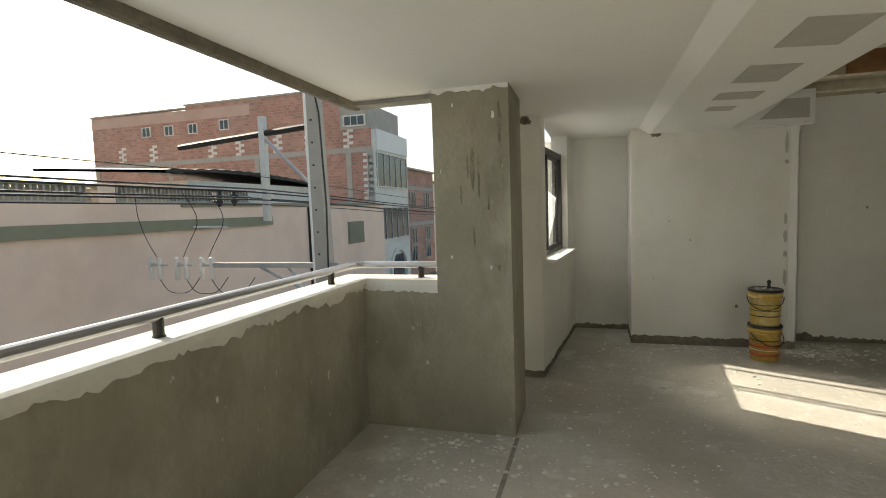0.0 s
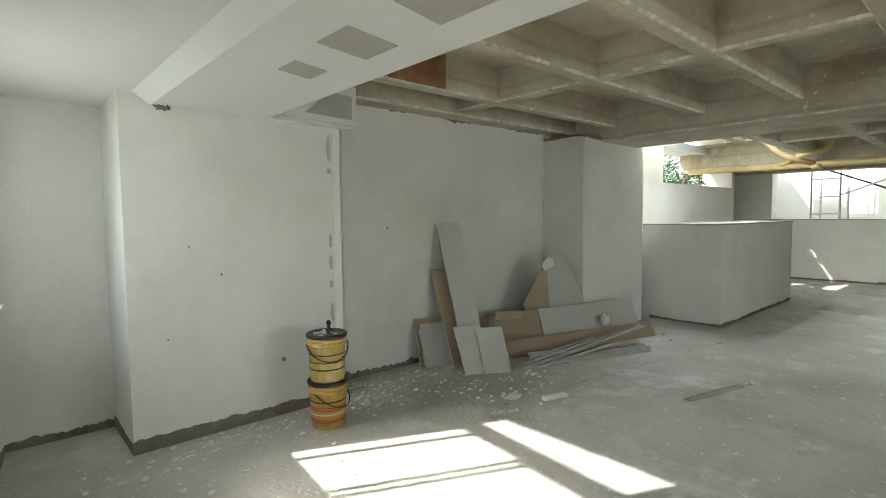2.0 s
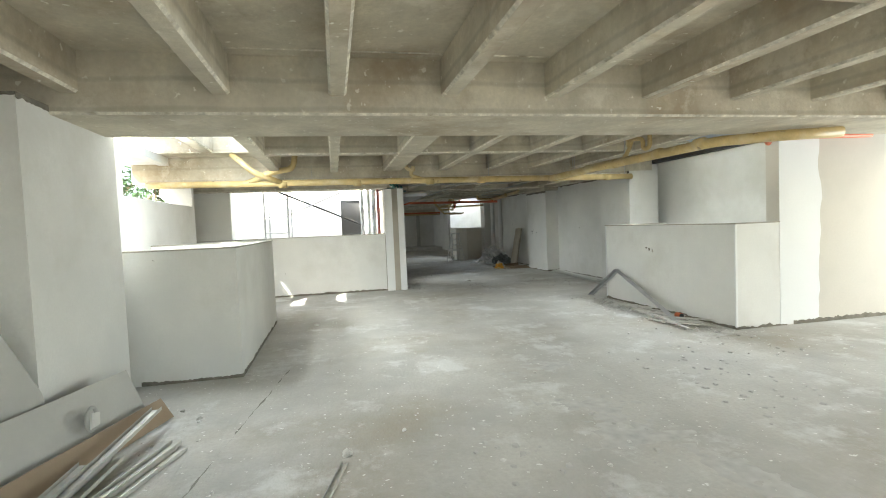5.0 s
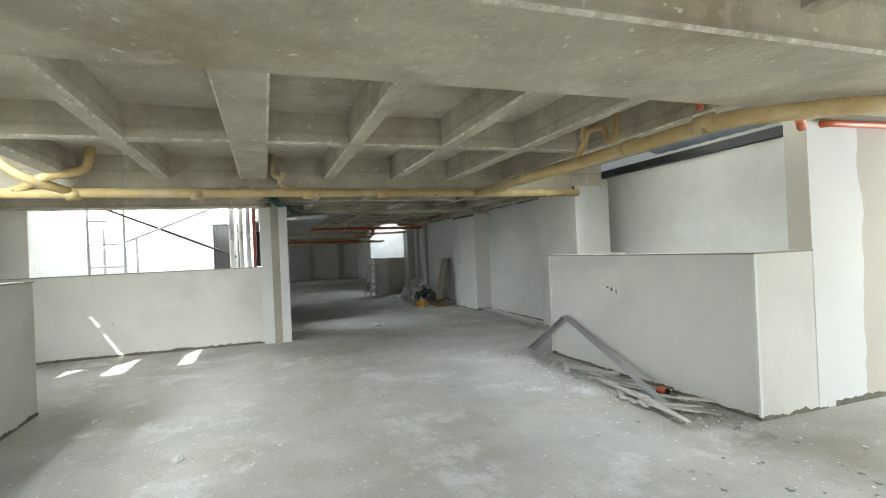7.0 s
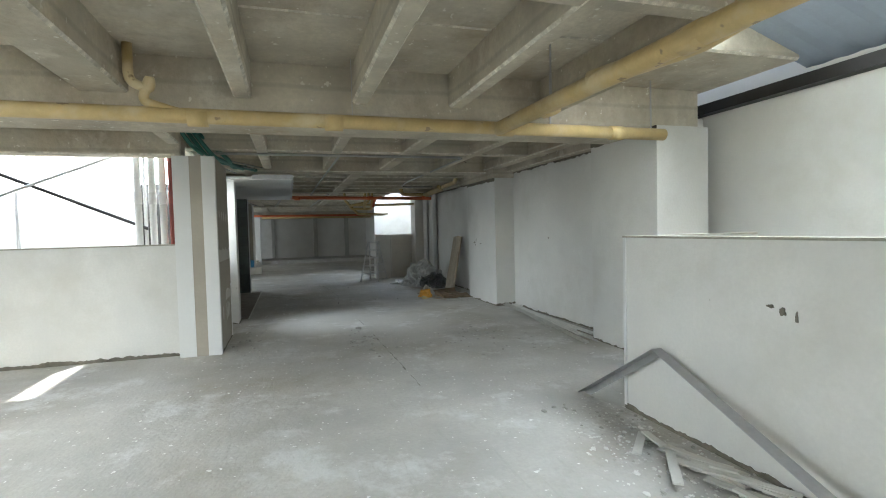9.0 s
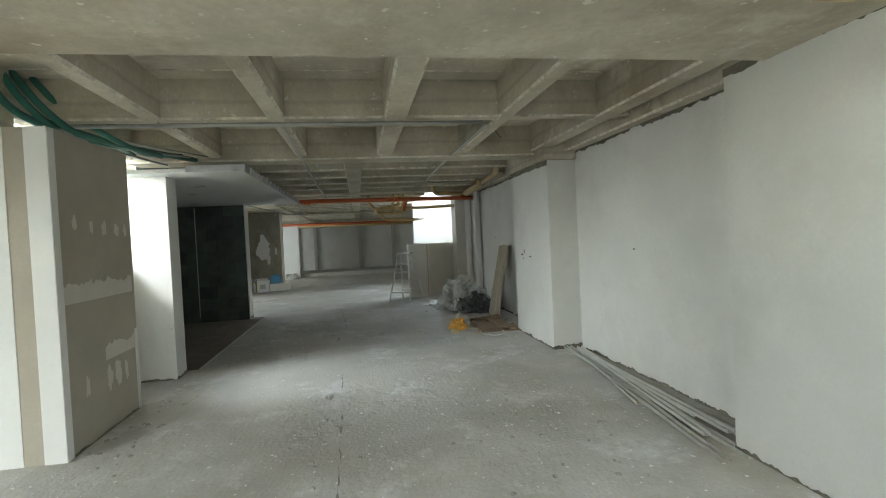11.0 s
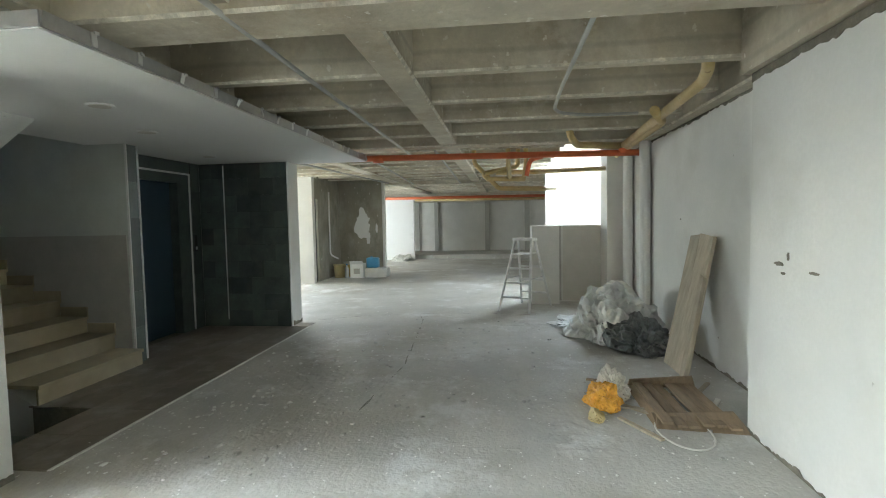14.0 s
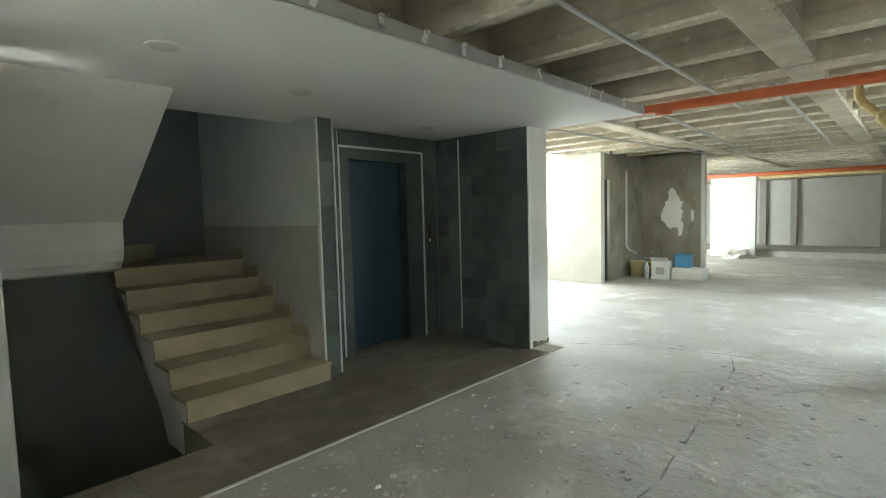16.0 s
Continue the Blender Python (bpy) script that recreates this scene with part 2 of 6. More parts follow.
def mesh_ob(name, bm, mat, parent=None, label="", smooth=False):
    me = bpy.data.meshes.new(name)
    bmesh.ops.recalc_face_normals(bm, faces=bm.faces)
    bm.to_mesh(me)
    bm.free()
    me.materials.append(mat)
    if smooth:
        me.polygons.foreach_set("use_smooth", [True] * len(me.polygons))
    ob = new(name, me)
    if parent:
        ob.parent = parent
    if label:
        ob["label"] = label
    return ob


def part(name, bm, mat, parent, label="", smooth=False):
    return mesh_ob(name, bm, mat, parent, label, smooth)


def boxes(*bs):
    bm = bmesh.new()
    for b in bs:
        bx(bm, *b)
    return bm


def structure(name, mat, label, *bs):
    return tagged(mesh_ob(name, boxes(*bs), mat), label, kind="structure")


# ---- structure ----
CEIL = 2.83
def edge_points(a, b, step):
    a, b = Vector(a), Vector(b)
    n = max(2, int((b - a).length / step))
    return [a.lerp(b, i / n) for i in range(n + 1)]


def ragged(name, a, b, normal, z_flat, z_torn, amp, mat, label, thick=0.006, seed=0.0):
    """A thin skin on a wall from a to b with one straight and one torn edge."""
    bm = bmesh.new()
    n = Vector((*normal, 0)) * thick
    rows = []
    for p in edge_points((*a, 0), (*b, 0), 0.022):
        q = p * 3.1 + Vector((seed, seed * 1.7, 0))
        z = z_torn + amp * (noise.noise(q) + 0.75 * noise.noise(q * 4.3) + 0.6 * noise.noise(q * 13))
        if (z - z_flat) * (z_torn - z_flat) <= 0:
            z = z_flat + 0.004 * (1 if z_torn > z_flat else -1)
        rows.append([bm.verts.new(p + d + Vector((0, 0, h))) for d, h in ((n, z_flat), (n, z), (-n, z), (-n, z_flat))])
    for r, s in zip(rows, rows[1:]):
        for i in range(4):
            bm.faces.new((r[i], s[i], s[(i + 1) % 4], r[(i + 1) % 4]))
    bm.faces.new(rows[0])
    bm.faces.new(rows[-1])
    return tagged(mesh_ob(name, bm, mat), label, kind="structure")


def base_strip(a, b, normal, h=0.07, amp=0.03, seed=0.0):
    return ragged("baseboard", a, b, normal, 0.0, h, amp, MORTAR, "torn dark mortar strip along the foot of the wall", seed=seed)


def top_strip(a, b, normal, z_top, z_torn, amp=0.035, seed=0.0):
    return ragged("trim", a, b, normal, z_top, z_torn, amp, MORTAR, "raw mortar strip torn off above the plaster", seed=seed)


def rounded(pts, r=0.06, n=5):
    """A polyline with its corners rounded."""
    pts = [Vector(p) for p in pts]
    out = [pts[0]]
    for a, b, c in zip(pts, pts[1:], pts[2:]):
        d = min(r, (b - a).length * 0.45, (c - b).length * 0.45)
        p, q = b + (a - b).normalized() * d, b + (c - b).normalized() * d
        out += [p.lerp(b, i / n).lerp(b.lerp(q, i / n), i / n) for i in range(n + 1)]
    return out + [pts[-1]]


def sweep(bm, pts, r, seg=10):
    """A round bar along pts."""
    pts = [Vector(p) for p in pts]
    rings, up = [], None
    for i, p in enumerate(pts):
        d = (pts[min(i + 1, len(pts) - 1)] - pts[max(i - 1, 0)]).normalized()
        if up is None:
            up = d.orthogonal().normalized()
        up = (up - d * up.dot(d)).normalized()
        side = d.cross(up)
        rings.append([bm.verts.new(p + (up * math.cos(k * math.tau / seg) + side * math.sin(k * math.tau / seg)) * r) for k in range(seg)])
    for a, b in zip(rings, rings[1:]):
        for k in range(seg):
            bm.faces.new((a[k], a[(k + 1) % seg], b[(k + 1) % seg], b[k]))
    bm.faces.new(rings[0][::-1])
    bm.faces.new(rings[-1])
    return bm


def tube(pts, r, seg=10, bend=0.0):
    return sweep(bmesh.new(), rounded(pts, bend) if bend else pts, r, seg)


def lathe(bm, profile, seg=28, centre=(0, 0, 0)):
    """A turned solid from (radius, z) pairs."""
    c = Vector(centre)
    rings = [[bm.verts.new(c + Vector((r * math.cos(k * math.tau / seg), r * math.sin(k * math.tau / seg), z))) for k in range(seg)] for r, z in profile]
    for a, b in zip(rings, rings[1:]):
        for k in range(seg):
            bm.faces.new((a[k], a[(k + 1) % seg], b[(k + 1) % seg], b[k]))
    bm.faces.new(rings[0][::-1])
    bm.faces.new(rings[-1])
    return bm


def slab_piece(pts, axis_dir, thick):
    """A flat plate from a polygon of 3D points, thickened along axis_dir."""
    bm = bmesh.new()
    d = Vector(axis_dir) * thick
    lo = [bm.verts.new(Vector(p)) for p in pts]
    hi = [bm.verts.new(Vector(p) + d) for p in pts]
    bm.faces.new(lo[::-1])
    bm.faces.new(hi)
    for i in range(len(pts)):
        j = (i + 1) % len(pts)
        bm.faces.new((lo[i], lo[j], hi[j], hi[i]))
    return bm


PATCHES = [0]


def blob_patch(cx, cz, w, h, plane, at, out, seed, n=40):
    """A flat uneven patch of filler on a wall: plane 'x' or 'y', at that place, facing out."""
    PATCHES[0] += 1
    pts = []
    for k in range(n):
        a = k * math.tau / n
        c = Vector((math.cos(a), math.sin(a), seed))
        f = 1 + 0.45 * noise.noise(c * 1.3 + Vector((seed, 0, 0))) + 0.3 * noise.noise(c * 3.7) + 0.16 * noise.noise(c * 9.0)
        u, v = cx + w * f * math.cos(a), cz + h * f * math.sin(a)
        pts.append((at, u, v) if plane == "x" else (u, at, v))
    return slab_piece(pts, (out, 0, 0) if plane == "x" else (0, out, 0), 0.0015 + 0.0002 * (PATCHES[0] % 23))


def bevelled(ob, w=0.01, seg=1):
    m = ob.modifiers.new("bevel", "BEVEL")
    m.width, m.segments, m.limit_method = w, seg, "ANGLE"
    return ob


# ---- floors and ground ----
floor = structure("floor", FLOOR, "dusty bare concrete floor with dirt, scratches and chips", (-1.75, -6, -0.25, 6.7, 6.5, 0), (6.7, -6, -0.25, 13.2, 4.6, 0), (6.7, 4.6, -0.25, 6.88, 7.2, 0), (9.9, 4.6, -0.25, 13.2, 7.2, 0),
                  (6.88, 4.6, -0.25, 9.9, 7.2, -0.12), (13.2, -3.6, -0.25, 15.65, 2.5, 0), (13.2, 2.5, -0.25, 15.4, 7.2, -0.12), (15.65, -3.6, -0.25, 20, 1.83, 0), (20, -3.6, -0.25, 36.2, 6.2, 0))


def floor_line(pts, w, label):
    """A worn groove: a thin dark wavy ribbon let into the floor's dust."""
    bm = bmesh.new()
    path = []
    for a, b in zip(pts, pts[1:]):
        path += edge_points((*a, 0.004), (*b, 0.004), 0.06)
    prev = None
    for i, p in enumerate(path):
        d = (path[min(i + 1, len(path) - 1)] - path[max(i - 1, 0)]).normalized()
        s = Vector((-d.y, d.x, 0))
        c = p + s * 0.012 * noise.noise(p * 4) + s * 0.012 * noise.noise(p * 17)
        k = w * max(0.03, 0.5 + 2.4 * noise.noise(p * 7))
        cur = [bm.verts.new(c + s * k), bm.verts.new(c - s * k)]
        if prev:
            bm.faces.new((prev[0], prev[1], cur[1], cur[0]))
        prev = cur
    return tagged(mesh_ob("trim", bm, FLOOR_CRACK), label, kind="structure")


structure("trim", FLOOR_CRACK, "straight dark joint in the concrete floor", (-0.5, -1.0, 0.0, -0.475, 3.19, 0.004))
floor_line([(14.9, 0.1), (12.2, 0.04), (11.0, 0.02)], 0.006, "worn groove in the concrete floor")
floor_line([(20.15, 1.9), (20.55, 1.2), (20.68, 0.43), (20.75, -0.6), (20.6, -1.6)], 0.007, "crooked crack in the concrete floor")
floor_line([(20.6, 0.42), (20.2, 0.3), (18.9, 0.2), (17.9, 0.13), (16.6, 0.25)], 0.008, "broken groove in the concrete floor")
floor_line([(3.4, 4.6), (5.2, 4.35), (6.9, 4.1)], 0.006, "fine crack in the concrete floor")

# ---- terrace ----
structure("parapet_west", RENDER, "waist-high cement-rendered terrace parapet", (-1.76, -6, 0, -1.54, 3.2, 1.0))
tagged(mesh_ob("parapet_north", slab_piece([(-1.76, 3.2, 0), (-0.5, 3.2, 0), (-0.5, 3.2, 2.27), (-1.0, 3.2, 2.27), (-1.0, 3.2, 1.0), (-1.76, 3.2, 1.0)], (0, 1, 0), 0.22), RENDER), "cement-rendered parapet end and pillar face", kind="structure")
structure("trim", CAP, "bright pale cement coping on the parapet", (-1.775, -6, 1.0, -1.52, 3.2, 1.035), (-1.775, 3.2, 1.0, -1.0, 3.435, 1.035))
ragged("trim", (-1.54, -3), (-1.54, 3.2), (1, 0), 1.0, 0.968, 0.04, CAP, "pale cement splashed ragged below the coping", seed=3)
ragged("trim", (-1.54, 3.2), (-1.0, 3.2), (0, -1), 1.0, 0.965, 0.03, CAP, "pale cement splashed ragged below the coping", seed=8)
bevelled(structure("pillar_terrace", RENDER, "rough cement-rendered square terrace pillar", (-1.0, 3.42, 0, -0.5, 3.72, 2.27)), 0.004, 2)
structure("ceiling_terrace", CEIL_WHITE, "flat white plaster ceiling over the terrace", (-1.62, -6, 2.27, 0.56, 3.46, 3.1), (-0.72, 3.46, 2.27, 0.56, 4.45, 3.1), (-0.46, 4.45, 2.27, 0.56, 6.5, 3.1), (0.56, 5.72, 2.27, 1.3, 6.5, 3.1))
structure("beam_terrace", MORTAR_GREY, "raw dark concrete edge beam of the terrace roof", (-1.7, -6, 2.24, -1.62, 3.46, 2.7), (-1.62, 3.3, 2.24, -1.0, 3.45, 2.268))
ragged("trim", (-1.62, -3), (-1.62, 3.4), (1, 0), 2.27, 2.225, 0.006, MORTAR, "torn dark edge of the terrace ceiling", thick=0.02, seed=5)
ragged("trim", (-1.0, 3.2), (-0.5, 3.2), (0, -1), 2.27, 2.235, 0.03, CEIL_WHITE, "white ceiling paint torn over the pillar head", seed=11)
structure("ceiling_bulkhead", CEIL_WHITE, "white boxed gypsum bulkhead under the slab", (0.56, -6, 2.2, 1.3, 5.72, 3.1))
bm = slab_piece([(0.46, -6, 2.27), (0.56, -6, 2.2), (0.56, -6, 2.27)], (0, 1, 0), 11.72)
tagged(mesh_ob("trim", bm, CEIL_WHITE), "white sloping cove beside the bulkhead", kind="structure")
for i, (x, y, w, d) in enumerate(((0.94, 4.42, 0.1, 0.09), (0.94, 3.93, 0.14, 0.12), (0.93, 3.32, 0.13, 0.2), (0.95, 2.6, 0.14, 0.2), (0.92, 1.9, 0.14, 0.16))):
    pts = [(x + w * sx * (1 + 0.1 * noise.noise(Vector((i, sx, sy)))), y + d * sy + 0.03 * sx, 2.2) for sx, sy in ((-1, -1), (1, -1), (1, 1), (-1, 1))]
    tagged(mesh_ob("trim", slab_piece(pts, (0, 0, -1), 0.004), FILLER), "grey unpainted filler patch on the bulkhead", kind="structure")
tagged(mesh_ob("trim", slab_piece([(1.3, 5.5, 2.2), (1.98, 5.6, 2.2), (1.98, 5.6, 2.5), (1.3, 5.5, 2.5)], (0, -1, 0), 0.02), CEIL_WHITE), "white gypsum end panel at the column head", kind="structure")
tagged(mesh_ob("trim", slab_piece([(1.5, 5.505, 2.24), (1.93, 5.57, 2.24), (1.93, 5.57, 2.42), (1.72, 5.54, 2.42)], (0, -1, 0), 0.006), FILLER), "grey filler on the gypsum end panel", kind="structure")
structure("trim", CEIL_WHITE, "white gypsum return over the column", (1.3, 5.62, 2.19, 1.99, 5.72, 2.22), (1.96, 5.6, 2.22, 1.985, 5.72, 2.5))
for i, (x, z, w, h, m) in enumerate(((-0.74, 1.74, 0.014, 0.13, MORTAR), (-0.77, 1.77, 0.01, 0.07, MORTAR), (-0.7, 1.7, 0.008, 0.11, MORTAR), (-0.64, 1.45, 0.006, 0.15, MORTAR), (-0.615, 1.36, 0.01, 0.09, MORTAR), (-0.74, 1.32, 0.008, 0.06, MORTAR), (-0.56, 2.02, 0.012, 0.12, MORTAR), (-0.6, 2.08, 0.01, 0.026, CEIL_WHITE), (-0.86, 2.16, 0.004, 0.016, CEIL_WHITE), (-0.58, 1.15, 0.008, 0.07, MORTAR), (-0.82, 1.6, 0.006, 0.06, MORTAR))):
    tagged(mesh_ob("trim", blob_patch(x, z, w, h, "y", 3.2, -1, i * 1.9 + 0.7), m), "trowel smear in the cement render", kind="structure")

for i, (x, z, w, h) in enumerate(((-0.585, 1.66, 0.05, 0.16), (-0.66, 1.74, 0.035, 0.07), (-0.62, 1.3, 0.1, 0.17), (-0.6, 0.95, 0.08, 0.2), (-0.75, 1.05, 0.1, 0.14))):
    tagged(mesh_ob("trim", blob_patch(x, z, w, h, "y", 3.2, -1, i * 2.7 + 4.1), RENDER), "paler uneven patch in the cement render", kind="structure")

# ---- alcove with the window ----
WX = lambda y: -0.42 + 0.104 * (y - 4.5)


def skew_wall(name, y0, y1, z0, z1, label):
    pts = [(WX(y0), y0, z0), (WX(y1), y1, z0), (WX(y1) - 0.17, y1, z0), (WX(y0) - 0.17, y0, z0)]
    return tagged(mesh_ob(name, slab_piece(pts, (0, 0, 1), z1 - z0), WHITE_WALL), label, kind="structure")


# First box is added out of sight to stop sun behind the pillar.
structure("wall_return", WHITE_WALL, "off-white plastered wall end beside the pillar, hidden stretch added against sun", (-0.95, 3.72, 0, -0.7, 4.42, 2.27), (-0.95, 4.42, 0, -0.682, 4.48, 2.27))
skew_wall("wall_window_near", 4.42, 4.62, 0, 2.27, "off-white plastered wall beside the window")
skew_wall("wall_window_sill", 4.62, 5.86, 0, 1.0, "off-white plastered wall below the window")
skew_wall("wall_window_far", 5.86, 6.34, 0, 2.27, "off-white plastered wall beside the window")
structure("wall_alcove", WHITE_WALL, "grey-white plastered alcove wall", (-0.7, 6.34, 0, 0.38, 6.5, 2.27))
structure("wall_column", WHITE_WALL, "broad off-white plastered column with a white corner bead", (0.38, 5.72, 0, 1.9, 6.5, 2.27))
structure("trim", CEIL_WHITE, "white metal corner bead", (1.83, 5.712, 0.09, 1.906, 5.72, 2.2), (1.9, 5.712, 0.09, 1.906, 5.8, 2.2))
for i, (z, h) in enumerate(((2.02, 0.09), (1.85, 0.02), (1.3, 0.05), (1.12, 0.07), (0.95, 0.03), (0.72, 0.08))):
    tagged(mesh_ob("trim", blob_patch(1.8, z, 0.016, h, "y", 5.718, -1, i * 2.3), FILLER), "grey unpainted scar beside the corner bead", kind="structure")
structure("wall_north", WHITE_WALL, "long off-white plastered side wall", (1.9, 6.08, 0, 5.2, 6.5, 2.9))
structure("wall_pier", WHITE_WALL, "off-white plastered pier beside the light well", (5.07, 5.5, 0, 6.55, 6.5, 2.44))
top_strip((1.95, 6.08), (5.1, 6.08), (0, -1), 2.9, 2.5, 0.03, 2)
top_strip((5.07, 5.5), (6.55, 5.5), (0, -1), 2.44, 2.405, 0.025, 4)
top_strip((5.07, 6.08), (5.07, 5.5), (-1, 0), 2.44, 2.42, 0.015, 6)
base_strip((0.38, 5.72), (1.9, 5.72), (0, -1), 0.08, 0.02, 1)
base_strip((-0.24, 6.34), (0.38, 6.34), (0, -1), 0.06, 0.03, 2)
base_strip((0.38, 6.34), (0.38, 5.72), (-1, 0), 0.07, 0.02, 3)
base_strip((1.9, 6.08), (5.07, 6.08), (0, -1), 0.05, 0.04, 4)
base_strip((WX(4.42), 4.42), (WX(6.34), 6.34), (1, -0.1), 0.05, 0.02, 5)
base_strip((-0.66, 4.42), (WX(4.42), 4.42), (0, -1), 0.06, 0.02, 6)

window = tagged(new("window_1"), "open sliding window in a dark metal frame", "window", kind="structure")
window.matrix_world = Matrix.Translation((WX(5.24) - 0.11, 5.24, 1.0)) @ pose(0, 0, 0, 0, 0, -5.9)
part("window_frame", boxes((-0.05, -0.62, 0.02, 0.05, -0.57, 1.06), (-0.05, 0.57, 0.02, 0.05, 0.62, 1.06), (-0.05, -0.57, 0.02, 0.05, 0.57, 0.06), (-0.05, -0.57, 1.0, 0.05, 0.57, 1.055)), DARK_METAL, window)
for y0, y1, x in ((-0.57, 0.0, -0.025), (-0.12, 0.45, 0.02)):
    s = part("sash", boxes((x - 0.012, y0, 0.06, x + 0.012, y0 + 0.035, 1.0), (x - 0.012, y1 - 0.035, 0.06, x + 0.012, y1, 1.0), (x - 0.012, y0 + 0.035, 0.06, x + 0.012, y1 - 0.035, 0.095), (x - 0.012, y0 + 0.035, 0.965, x + 0.012, y1 - 0.035, 1.0)), DARK_METAL, window)
    g = part("pane", boxes((x - 0.003, y0 + 0.035, 0.095, x + 0.003, y1 - 0.035, 0.965)), GLASS, s, "clear dusty glass")
    g.visible_shadow = False
part("window_sill", boxes((-0.1, -0.62, -0.012, 0.2, 0.62, 0.018)), CEIL_WHITE, window, "pale cement sill")

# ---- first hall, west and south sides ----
# Unseen wall; its long opening is made up to admit the south lamp.
structure("wall_south", WHITE_WALL, "unseen off-white closing wall with an opening added for light", (-1.75, -6.2, 0, 6.5, -6, 1.0), (-1.75, -6.2, 2.3, 6.9, -6, 2.9), (6.5, -6.2, 0, 6.9, -6, 2.3), (-1.75, -6.2, 1.0, 4.1, -6, 2.3))
structure("wall_well_west", TAUPE_PALE, "tan plastered wall with a torn white skim", (6.75, -6, 0, 6.95, -2.0, 2.9))
skim = [(6.75, -2.0, 0.0), (6.75, -2.0, 2.42)] + [(6.75, -2.62 + 0.08 * noise.noise(Vector((z * 0.21, 3.3, 0))) + 0.03 * noise.noise(Vector((z * 0.9, 1.3, 0))), 2.42 - z * 0.1) for z in range(25)]
tagged(mesh_ob("trim", slab_piece(skim, (-1, 0, 0), 0.004), CEIL_WHITE), "smooth white skim coat torn along the wall", kind="structure")
base_strip((6.75, -2.2), (6.75, -6), (-1, 0), 0.05, 0.03, 7)

# ---- light well behind the first pony wall ----
structure("pony_wall_north", WHITE_WALL, "chest-high white plastered wall round the light well", (6.8, 4.55, -0.2, 6.95, 6.3, 1.33), (6.95, 4.55, -0.2, 9.95, 4.7, 1.33), (9.8, 4.7, -0.2, 9.95, 6.3, 1.33))
structure("trim", RENDER_PALE, "rough grey cement top of the pony wall", (6.79, 4.54, 1.33, 6.96, 6.0, 1.345), (6.96, 4.54, 1.33, 9.96, 4.71, 1.345), (9.79, 4.71, 1.33, 9.96, 6.3, 1.345))
base_strip((6.8, 5.5), (6.8, 4.55), (-1, 0), 0.03, 0.02, 8)
base_strip((6.8, 4.55), (9.95, 4.55), (0, -1), 0.03, 0.02, 9)
structure("wall_well_back", WHITE_WALL, "bright white plastered outer wall of the light well", (6.55, 6.3, -0.25, 12.3, 6.45, 2.05), (6.55, 6.3, 2.05, 8.9, 6.45, 3.0), (8.9, 6.3, 2.7, 12.3, 6.45, 2.83), (12.3, 6.3, -0.25, 12.45, 7.0, 2.9), (12.45, 6.9, -0.25, 15.65, 7.05, 3.9))
# Eave is made up; it keeps sun off the half wall.
structure("trim", CAP, "thin concrete eave added outside the well opening to block the sun", (8.8, 6.45, 2.72, 12.3, 7.0, 2.8))
structure("wall_well_column", WHITE_WALL, "white plastered column between the light wells", (13.2, 5.75, 1.33, 13.6, 6.3, 3.2), (13.2, 6.3, 1.33, 13.3, 7.0, 3.2))
# ---- half wall to the patio, pier and corridor side ----
structure("half_wall", WHITE_WALL, "chest-high white plastered wall to the patio", (13.2, 2.4, 0, 13.35, 7.0, 1.32))
structure("trim", RENDER_PALE, "rough grey cement top of the half wall", (13.19, 2.4, 1.32, 13.36, 7.0, 1.335))
base_strip((13.2, 7.0), (13.2, 2.4), (-1, 0), 0.04, 0.02, 10)
structure("wall_pier_corridor", TAUPE, "taped plasterboard pier at the corridor mouth", (13.07, 1.95, 0, 14.3, 2.4, 2.36))
structure("trim", CEIL_WHITE, "white joint compound along the pier edges", (13.064, 1.945, 0, 13.07, 2.09, 2.36), (13.07, 1.943, 0, 13.15, 1.95, 2.36), (13.064, 2.22, 0, 13.07, 2.4, 2.36), (14.25, 1.943, 0.0, 14.3, 1.95, 0.75))
ragged("trim", (13.16, 1.95), (14.25, 1.95), (0, -1), 1.1, 1.24, 0.05, FILLER_PALE, "pale joint compound band on the plasterboard", thick=0.004, seed=41)
ragged("trim", (13.7, 1.95), (14.28, 1.95), (0, -1), 0.58, 0.7, 0.05, FILLER_PALE, "pale joint compound band on the plasterboard", thick=0.004, seed=43)
for i, (x, z, w, h) in enumerate(((13.36, 1.7, 0.035, 0.05), (13.6, 1.68, 0.03, 0.05), (13.8, 1.67, 0.04, 0.055), (14.02, 1.66, 0.045, 0.055), (14.18, 1.66, 0.03, 0.045), (13.75, 0.42, 0.04, 0.1), (13.9, 0.45, 0.05, 0.12), (13.4, 0.45, 0.03, 0.07), (14.05, 0.42, 0.03, 0.07))):
    tagged(mesh_ob("trim", blob_patch(x, z, w, h, "y", 1.95, -1, 3.1 * i + 1), FILLER_PALE), "pale joint compound dab on the plasterboard", kind="structure")
